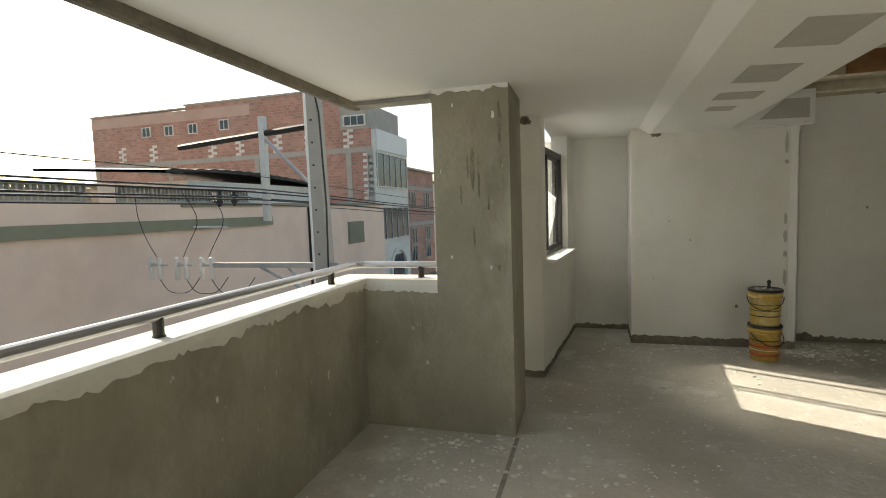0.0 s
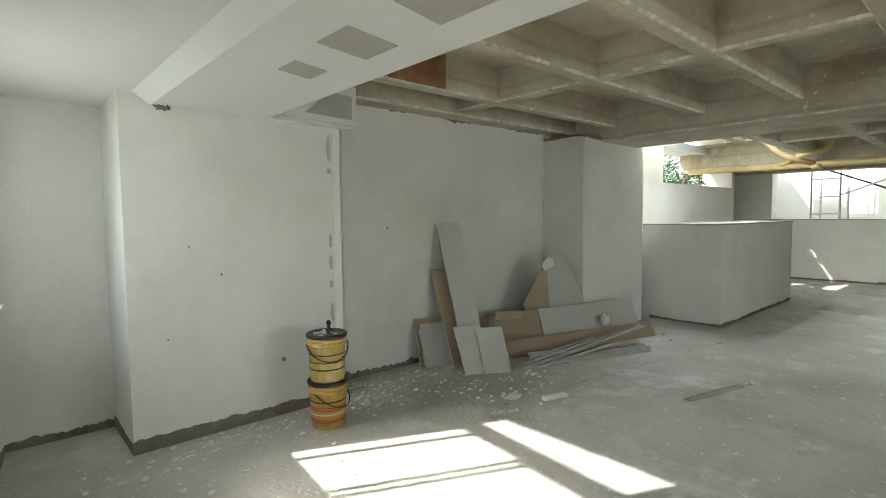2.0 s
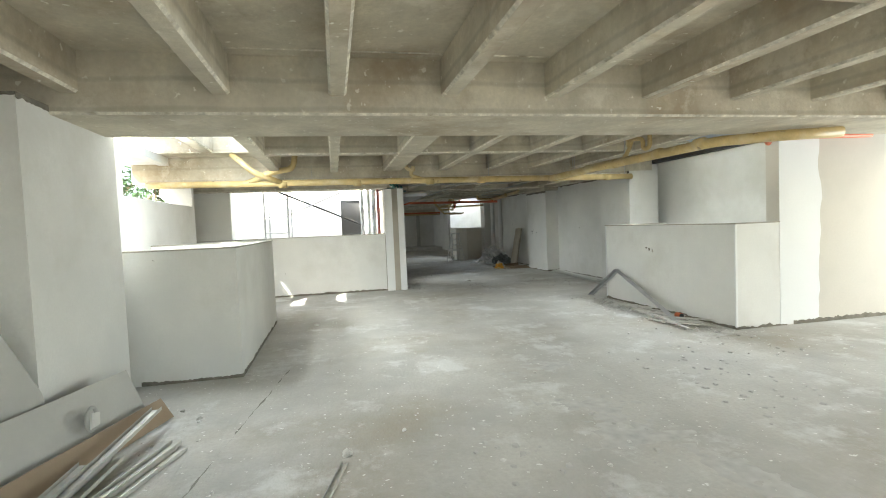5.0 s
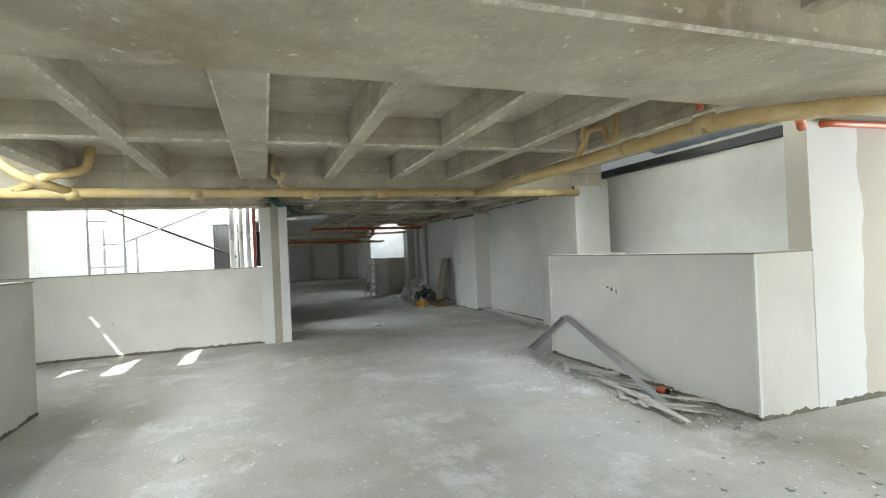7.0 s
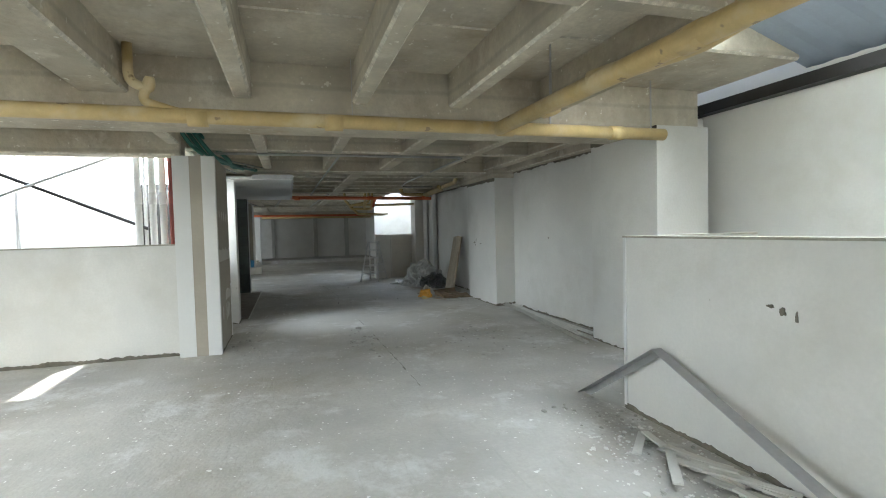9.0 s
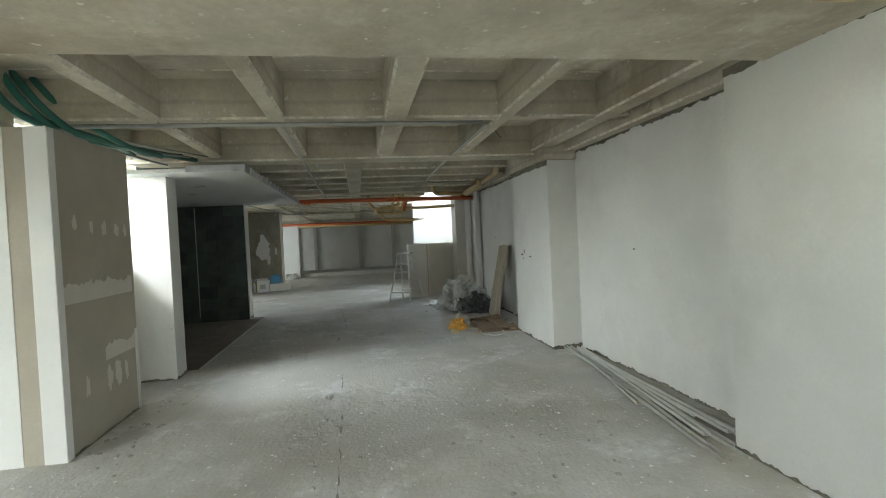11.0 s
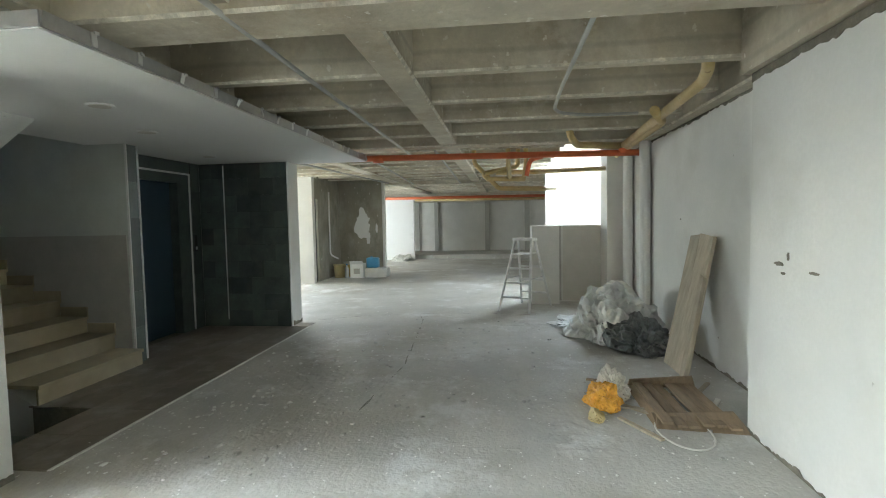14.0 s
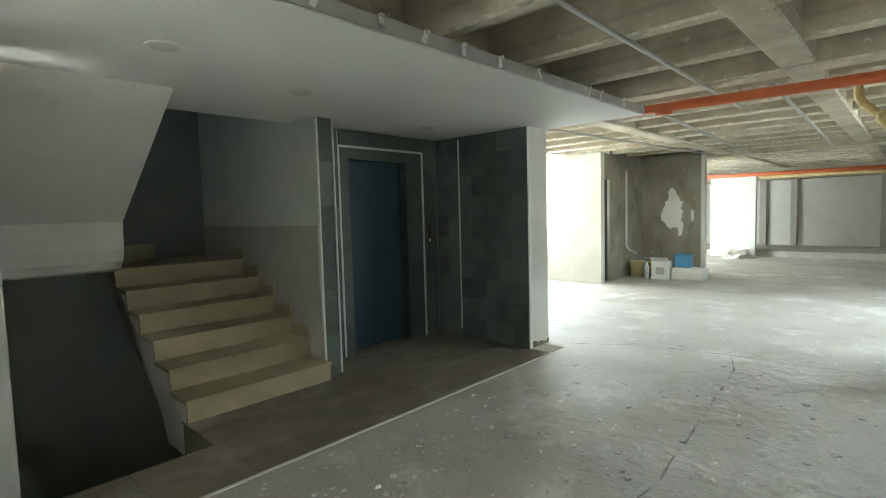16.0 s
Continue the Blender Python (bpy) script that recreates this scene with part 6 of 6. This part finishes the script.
def tree(at, seed):
    """A street tree: tapered trunk, forked limbs and a loose crown of many leaves."""
    rnd = random.Random(seed)
    thing = tagged(new("tree"), "green leafy tree beyond the light well opening", "tree")
    thing.location = at
    bmt = bmesh.new()
    prev = None
    for k in range(9):
        z = 5.4 * k / 8
        r = 0.2 - 0.1 * k / 8
        ring = [bmt.verts.new((r * math.cos(a * math.tau / 9) + 0.08 * math.sin(z), r * math.sin(a * math.tau / 9), z)) for a in range(9)]
        if prev:
            for a in range(9):
                bmt.faces.new((prev[a], prev[(a + 1) % 9], ring[(a + 1) % 9], ring[a]))
        prev = ring
    part("trunk", bmt, WOOD_BROWN, thing, "rough brown trunk", True)
    tips = []
    for k in range(11):
        a, h = k * 2.4, 4.2 + 0.12 * k
        tip = Vector((rnd.uniform(1.0, 2.4) * math.cos(a), rnd.uniform(1.0, 2.4) * math.sin(a), h + rnd.uniform(0.6, 2.2)))
        part("limb", tube([(0, 0, h), tip * 0.5 + Vector((0, 0, h * 0.5 + 0.15)), tip], 0.04, 6), WOOD_BROWN, thing)
        tips += [tip, tip * 0.6 + Vector((0, 0, h * 0.45))]
    verts, faces = [], []
    for i in range(3200):
        c = rnd.choice(tips)
        p = c + Vector((rnd.gauss(0, 0.42), rnd.gauss(0, 0.42), rnd.gauss(0, 0.34)))
        d = Vector((rnd.uniform(-1, 1), rnd.uniform(-1, 1), rnd.uniform(-0.6, 0.6))).normalized()
        side = d.cross(Vector((rnd.uniform(-1, 1), rnd.uniform(-1, 1), 1))).normalized()
        L, b = rnd.uniform(0.1, 0.22), len(verts)
        for q in (p, p + d * L * 0.45 + side * L * 0.25, p + d * L, p + d * L * 0.45 - side * L * 0.25):
            verts.append(tuple(q))
        faces.append((b, b + 1, b + 2, b + 3))
    me = bpy.data.meshes.new("crown")
    me.from_pydata(verts, [], faces)
    me.materials.append(LEAF)
    crown = new("crown", me)
    crown.parent = thing
    return thing


tree((18.5, 10.6, -3.2), 11)
structure("planter_ledge", CAP, "pale concrete ledge beyond the light well wall", (10.2, 6.5, -0.25, 12.2, 7.0, 1.45))
shrub((11.6, 6.75, 1.45), 26, 5)
pipe_run("hanging_wire", "loose dark wire hanging from the slab", DARK_METAL, [[(14.6, -1.72, CEIL), (14.6, -1.74, 2.7), (14.62, -1.7, 2.6), (14.6, -1.76, 2.53)]], 0.004, "wire", bend=0.05)

# ---- across the street ----
def brick_material():
    # Brick base is lightened to carry the haze over the street.
    m = material("brickwork", (0.47, 0.265, 0.2), 0.9, spread=0.2, scale=0.6, stain=(0.42, 0.3, 0.24), stain_amount=0.5, stain_scale=0.35)
    nt = m.node_tree
    bsdf = nt.nodes["Principled BSDF"]
    src = bsdf.inputs["Base Color"].links[0].from_socket
    geo = nt.nodes.new("ShaderNodeNewGeometry")
    sep = nt.nodes.new("ShaderNodeSeparateXYZ")
    add = nt.nodes.new("ShaderNodeMath")
    com = nt.nodes.new("ShaderNodeCombineXYZ")
    br = nt.nodes.new("ShaderNodeTexBrick")
    br.inputs["Scale"].default_value = 1.0
    br.inputs["Brick Width"].default_value, br.inputs["Row Height"].default_value, br.inputs["Mortar Size"].default_value = 0.3, 0.16, 0.012
    br.inputs["Color1"].default_value, br.inputs["Color2"].default_value, br.inputs["Mortar"].default_value = (1, 1, 1, 1), (0.72, 0.7, 0.7, 1), (0.95, 1.15, 1.3, 1)
    mul = nt.nodes.new("ShaderNodeMix")
    mul.data_type, mul.blend_type = "RGBA", "MULTIPLY"
    mul.inputs[0].default_value = 1.0
    nt.links.new(geo.outputs["Position"], sep.inputs[0])
    nt.links.new(sep.outputs[0], add.inputs[0])
    nt.links.new(sep.outputs[1], add.inputs[1])
    nt.links.new(add.outputs[0], com.inputs[0])
    nt.links.new(sep.outputs[2], com.inputs[1])
    nt.links.new(com.outputs[0], br.inputs["Vector"])
    nt.links.new(src, mul.inputs[6])
    nt.links.new(br.outputs["Color"], mul.inputs[7])
    nt.links.new(mul.outputs[2], bsdf.inputs["Base Color"])
    return m


BRICKWORK = brick_material()
# Paler brick tone, haze included in the colour.
HAZED_BRICK = material("hazed_brick", (0.5, 0.36, 0.3), 0.9, spread=0.12, scale=0.7, stain=(0.42, 0.27, 0.2), stain_amount=0.6, stain_scale=0.5)
OLIVE = material("olive_paint", (0.24, 0.24, 0.17), 0.8, spread=0.1, scale=2)
PALE_GREY = material("pale_grey_concrete", (0.38, 0.36, 0.32), 0.9, spread=0.12, scale=2)
WINDOW_DARK = material("dark_window_glass", (0.06, 0.075, 0.085), 0.08, spread=0.3, scale=0.8, bump=0.0)
CABLE = material("black_cable", (0.015, 0.015, 0.016), 0.6, spread=0.1, bump=0.0)
PORCELAIN = material("insulator_grey", (0.72, 0.67, 0.6), 0.25, spread=0.15, scale=20, bump=0.0)

pink = tagged(new("pink_building"), "long pink-rendered building with an olive band", "building")
pink.location = (-10.5, 0, -3.15)
part("wall", boxes((-9, -40, 0, 0, 11.0, 5.03), (-9, 11.0, 0, 0, 24.6, 4.95)), PINK, pink)
part("band", boxes((0, -40, 4.32, 0.09, 14.9, 4.6)), OLIVE, pink, "olive painted ledge")
part("coping", boxes((-0.25, 11.0, 4.95, 0.06, 24.6, 5.05), (-0.25, -40, 5.4, 0.04, 8.67, 5.44), (-0.25, 9.1, 5.4, 0.04, 14.1, 5.44)), OLIVE, pink, "weathered grey coping")
part("pier", boxes((-0.2, 8.67, 5.03, 0.0, 9.1, 5.48), (-0.2, 12.2, 5.0, 0.0, 12.55, 5.35)), PINK, pink)
bmp = bmesh.new()
for y0, n in ((-6.0, 58), (9.12, 19)):
    for i in range(n):
        y = y0 + i * 0.25
        for k in range(2):
            z = 5.04 + k * 0.18
            bx(bmp, -0.12, y, z, 0.0, y + 0.25, z + 0.05)
            bx(bmp, -0.12, y, z + 0.05, 0.0, y + 0.05, z + 0.18)
            bx(bmp, -0.12, y + 0.13, z + 0.05, 0.0, y + 0.16, z + 0.18)
tagged(part("pierced_parapet", bmp, PALE_GREY, pink), "grey pierced concrete block parapet", kind="stuff")
part("parapet_back", boxes((-0.6, -6, 5.04, -0.5, 14, 5.38)), OLIVE, pink)
lv = part("louvre_window", boxes((0.0, 20.5, 3.23, 0.03, 22.1, 4.23)), OLIVE, pink, "green louvred window")
for k in range(8):
    part("slat", boxes((0.03, 20.55, 3.27 + k * 0.12, 0.06, 22.05, 3.36 + k * 0.12)), OLIVE, lv)
part("downpipe", tube([(0.06, 17.3, 0.5), (0.06, 17.3, 4.9)], 0.09, 10), CABLE, pink, "dark rusty downpipe")
part("roof_room", boxes((-5, 12.3, 4.95, -0.9, 20.5, 5.75)), CAP, pink, "white rooftop room")
rf = bmesh.new()
rows = []
for i in range(34):
    y = 11.2 + i * 0.27
    zc = 5.95 + 0.16 * math.sin((y - 11) * 0.45) + 0.03 * (i % 2)
    rows.append([rf.verts.new((-5.5, y, zc + 0.3)), rf.verts.new((-0.6, y, zc)), rf.verts.new((-0.6, y, zc - 0.08)), rf.verts.new((-5.5, y, zc + 0.22))])
for a, b in zip(rows, rows[1:]):
    for j in range(4):
        rf.faces.new((a[j], a[(j + 1) % 4], b[(j + 1) % 4], b[j]))
part("roof_sheet", rf, CABLE, pink, "dark sagging corrugated roof sheets")
pipe = part("lamp_arm", tube([(0.05, 11.3, 4.4), (0.7, 11.9, 4.35)], 0.03, 8), CAP, pink)


def facade_window(parent, name, axis, at, u0, u1, z0, z1, frame_mat, cols=2, depth=0.06):
    """A window with frame and panes on a face: axis 'y' for faces that look south, 'x' for faces that look east."""
    def b(ua, ub, za, zb, d0, d1):
        return (ua, at - d1, za, ub, at - d0, zb) if axis == "y" else (at + d0, ua, za, at + d1, ub, zb)
    f = 0.07 * min(1.0, (u1 - u0))
    w = part(name, boxes(b(u0, u1, z0, z0 + f, 0, depth), b(u0, u1, z1 - f, z1, 0, depth), b(u0, u0 + f, z0 + f, z1 - f, 0, depth), b(u1 - f, u1, z0 + f, z1 - f, 0, depth)), frame_mat, parent)
    step = (u1 - u0 - 2 * f) / cols
    for i in range(cols):
        ua = u0 + f + i * step
        part("pane", boxes(b(ua + 0.015, ua + step - 0.015, z0 + f, z1 - f, 0.004, 0.02)), WINDOW_DARK, w)
        if i:
            part("mullion", boxes(b(ua - 0.015, ua + 0.015, z0 + f, z1 - f, 0.004, depth)), frame_mat, w)
    return w


bb = tagged(new("brick_building"), "tall raw brick building with concrete frame", "building")
bb.location = (0, 25, -3.15)
part("wall", slab_piece([(-30.3, 0, 0), (-11.2, 0, 0), (-11.2, 0, 9.05), (-13.0, 0, 9.05), (-13.0, 0, 11.12), (-18.4, 0, 11.27), (-23.0, 0, 11.2), (-23.0, 0, 10.95), (-30.3, 0, 11.07)], (0, 1, 0), 5.0), BRICKWORK, bb)
part("coping", boxes((-30.4, -0.05, 11.05, -23.0, 0.3, 11.13), (-23.1, -0.05, 11.2, -13.0, 0.3, 11.3), (-13.0, -0.05, 9.05, -11.15, 0.2, 9.13)), PALE_GREY, bb, "thin grey coping")
part("plaster_band", boxes((-30.3, -0.012, 10.35, -18.6, 0, 10.95)), HAZED_BRICK, bb, "paler top courses with haze put into the brick colour")
for z0, z1 in ((7.82, 8.08), (4.9, 5.2)):
    part("floor_beam", boxes((-30.35, -0.04, z0, -11.15, 0, z1)), PALE_GREY, bb, "raw concrete floor beam")
for x in (-30.1, -24.4, -18.3, -14.9, -12.55, -11.3):
    part("column", boxes((x - 0.15, -0.03, 0, x + 0.15, 0, 7.82)), PALE_GREY, bb, "raw concrete column")
qm = None
for x, z0, n in ((-28.0, 8.1, 6), (-25.6, 8.1, 6), (-21.3, 8.1, 6), (-19.4, 8.1, 6), (-16.9, 8.1, 6), (-14.9, 8.1, 6), (-12.55, 8.1, 6), (-11.45, 5.3, 15)):
    for k in range(n):
        if qm is None:
            o = part("quoin", boxes((-0.17, -0.03, 0, 0.17, 0, 0.15)), CAP, bb, "white block toothing")
            qm = o.data
        else:
            o = new("quoin", qm)
            o.parent = bb
        o.location = (x + (0.14 if k % 2 else -0.1), 0, z0 + k * 0.165)
for x, z in ((-26.0, 9.89), (-24.3, 9.86), (-22.55, 9.86), (-20.35, 9.92)):
    facade_window(bb, "small_window", "y", 0, x - 0.33, x + 0.33, z - 0.3, z + 0.3, CAP)
up = part("upper_storey", boxes((-13.0, 0.02, 9.05, -11.4, 4.5, 10.4)), PALE_GREY, bb, "grey block upper storey")
facade_window(bb, "upper_window", "y", 0.02, -12.8, -11.5, 9.2, 9.8, CAP, 3)
part("facade", boxes((-11.2, 0.02, 0, -11.1, 5.0, 9.0)), CAP, bb, "white street front")
part("sign_panel", boxes((-11.1, 0.3, 7.95, -11.02, 4.9, 9.05)), CEIL_WHITE, bb, "blank white front panel")
facade_window(bb, "window_band", "x", -11.1, 0.3, 4.8, 5.95, 7.85, GREY_METAL, 5)
facade_window(bb, "window_band", "x", -11.1, 0.3, 4.8, 3.05, 4.9, GREY_METAL, 5)
arch = bmesh.new()
prev = None
for i in range(25):
    a = math.tau * i / 24
    cur = [arch.verts.new((x, 2.9 + r * math.cos(a), 1.2 + r * math.sin(a))) for x, r in ((-11.1, 1.35), (-10.95, 1.35), (-10.95, 1.15), (-11.1, 1.15))]
    if prev:
        for j in range(4):
            arch.faces.new((prev[j], prev[(j + 1) % 4], cur[(j + 1) % 4], cur[j]))
    prev = cur
part("round_window", arch, CAP, bb, "round white window surround")
part("round_pane", boxes((-11.099, 1.9, 0.3, -11.08, 3.9, 2.1)), WINDOW_DARK, bb)

fb = tagged(new("brick_house"), "narrow three-storey raw brick house", "building")
fb.location = (-11.6, 30.2, -3.15)
part("wall", boxes((-8, 0, 0, 0, 6.6, 7.3)), BRICKWORK, fb)
part("roof", boxes((-8.1, -0.1, 7.3, 0.25, 6.8, 7.42)), PALE_GREY, fb)
for z in (3.6, 6.0):
    part("floor_beam", boxes((0, 0, z, 0.03, 6.6, z + 0.25)), PALE_GREY, fb)
for z in (1.2, 2.4, 4.8):
    for y in (1.4, 4.4):
        facade_window(fb, "window", "x", 0, y, y + 1.1, z, z + 1.1, PALE_GREY)
wh = tagged(new("white_house"), "pale distant house at the street end", "building")
wh.location = (-11.5, 42, -3.15)
part("wall", boxes((-8, 0, 0, 0, 12, 6.8)), CAP, wh)
part("roof", boxes((-8.1, -0.2, 6.8, 0.3, 12.2, 7.1)), OLIVE, wh)
for y in (1.0, 4.0):
    facade_window(wh, "window", "x", 0, y, y + 1.4, 1.6, 2.8, PALE_GREY)
    facade_window(wh, "window", "x", 0, y, y + 1.4, 4.4, 5.6, PALE_GREY)

# utility pole with its fittings
pole = tagged(new("utility_pole"), "square concrete utility pole with cut-outs and braces", "utility pole")
pole.location = (-4.93, 8.7, -3.15)
bmq = bmesh.new()
for (w, z0), (w2, z1) in (((0.17, 0), (0.12, 7.1)),):
    lo = [bmq.verts.new((sx * w, sy * w, z0)) for sx, sy in ((-1, -1), (1, -1), (1, 1), (-1, 1))]
    hi = [bmq.verts.new((sx * w2 - 0.13, sy * w2, z1)) for sx, sy in ((-1, -1), (1, -1), (1, 1), (-1, 1))]
    for j in range(4):
        bmq.faces.new((lo[j], lo[(j + 1) % 4], hi[(j + 1) % 4], hi[j]))
    bmq.faces.new(hi)
    bmq.faces.new(lo[::-1])
part("shaft", bmq, PALE_GREY, pole, "pale grey concrete shaft")
# No holes are cut: black boxes paint their dark insides.
for k in range(10):
    part("bolt_hole", boxes((-0.03 - 0.0158 * (k * 0.42 + 2.6), -0.16, 2.6 + k * 0.42, 0.0 - 0.0158 * (k * 0.42 + 2.6), -0.1, 2.63 + k * 0.42)), CABLE, pole)
part("conduit", tube([(-0.16, -0.14, 0), (-0.2, -0.13, 3.5), (-0.24, -0.12, 6.9)], 0.03, 8), CEIL_WHITE, pole, "white cable duct strapped to the pole")
part("cable_drop", tube([(0.1, -0.17, 2.8), (0.13, -0.15, 4.8), (0.06, -0.14, 6.5), (-0.02, -0.13, 6.9)], 0.018, 6), CABLE, pole, "black cable down the pole")
part("post", boxes((-1.33, -0.06, 4.53, -1.21, 0.06, 6.57)), GREY_METAL, pole, "grey steel bracket post")
part("brace", tube([(-1.21, 0, 6.12), (-0.15, 0, 5.1)], 0.035, 6), GREY_METAL, pole, "grey steel diagonal brace")
part("crossarm", tube([(-3.3, 0, 6.1), (-0.1, 0, 6.32)], 0.06, 6), CABLE, pole, "dark steel crossarm")
part("crossarm", boxes((-2.6, -0.05, 3.6, 0.25, 0.05, 3.7)), GREY_METAL, pole, "grey steel lower crossarm")
part("brace", tube([(-1.5, 0, 3.6), (-0.15, 0, 3.0)], 0.03, 6), GREY_METAL, pole)
part("brace", tube([(-0.9, 0.05, 3.6), (-0.1, 0.05, 2.8)], 0.03, 6), GREY_METAL, pole)
for i, x in enumerate((-2.75, -3.4, -4.1)):
    c = part("cutout", boxes((x - 0.16, -0.04, 3.62, x - 0.1, 0.04, 3.7), (x - 0.1, -0.03, 3.63, x + 0.25, 0.03, 3.67)), GREY_METAL, pole, "fuse cut-out bracket")
    for dx, tilt in ((-0.18, 0.06), (0.06, 0.05)):
        part("insulator", lathe(bmesh.new(), [(0.03, -0.32), (0.06, -0.28), (0.035, -0.24), (0.065, -0.18), (0.035, -0.14), (0.065, -0.08), (0.035, -0.04), (0.065, 0.02), (0.035, 0.06), (0.06, 0.12), (0.03, 0.16)], 12, (x + dx, 0, 3.66)), PORCELAIN, c, "ribbed porcelain insulator", True)
    part("jumper", tube([(x, 0, 3.82), (x - 0.25, 0, 4.2), (x - 0.45, 0, 4.7), (x - 0.25, -0.2, 5.15)] if i == 2 else [(x, 0, 3.82), (x + 0.1, 0, 4.0), (x + 0.5, 0, 4.6), (x + 0.3, -0.2, 5.15)], 0.008, 6, 0.3), CABLE, c, "looped black jumper wire")
    part("jumper", tube([(x, 0, 3.4), (x + 0.25, 0, 3.05), (x + 0.8, 0, 3.05), (x + 1.1, 0, 3.4)], 0.008, 6, 0.25), CABLE, c, "looped black jumper wire")
for x in (-2.3, -1.95):
    part("pin_insulator", lathe(bmesh.new(), [(0.02, 4.85), (0.07, 4.95), (0.03, 5.0), (0.08, 5.06), (0.03, 5.1), (0.06, 5.16)], 12, (x, -0.1, 0)), CABLE, pole, "dark pin insulator", True)
for i, (x, z, r) in enumerate(((-5.9, 1.98, 0.014), (-6.15, 1.95, 0.016), (-6.3, 1.85, 0.014), (-5.8, 1.78, 0.014), (-6.05, 2.24, 0.008), (-5.85, 1.7, 0.01))):
    wire = tagged(new("power_line"), "black overhead power line along the street", "cable", "overhead lines")
    wire.location = (x, 0, z)
    pts = [(0, y, (0.0 if y < 9 else -0.05 * (y - 9)) + 0.0008 * (y - 8.7) ** 2 * (1 if y < 60 else 0)) for y in range(-40, 46, 3)]
    part("line", tube(pts, r, 6), CABLE, wire)
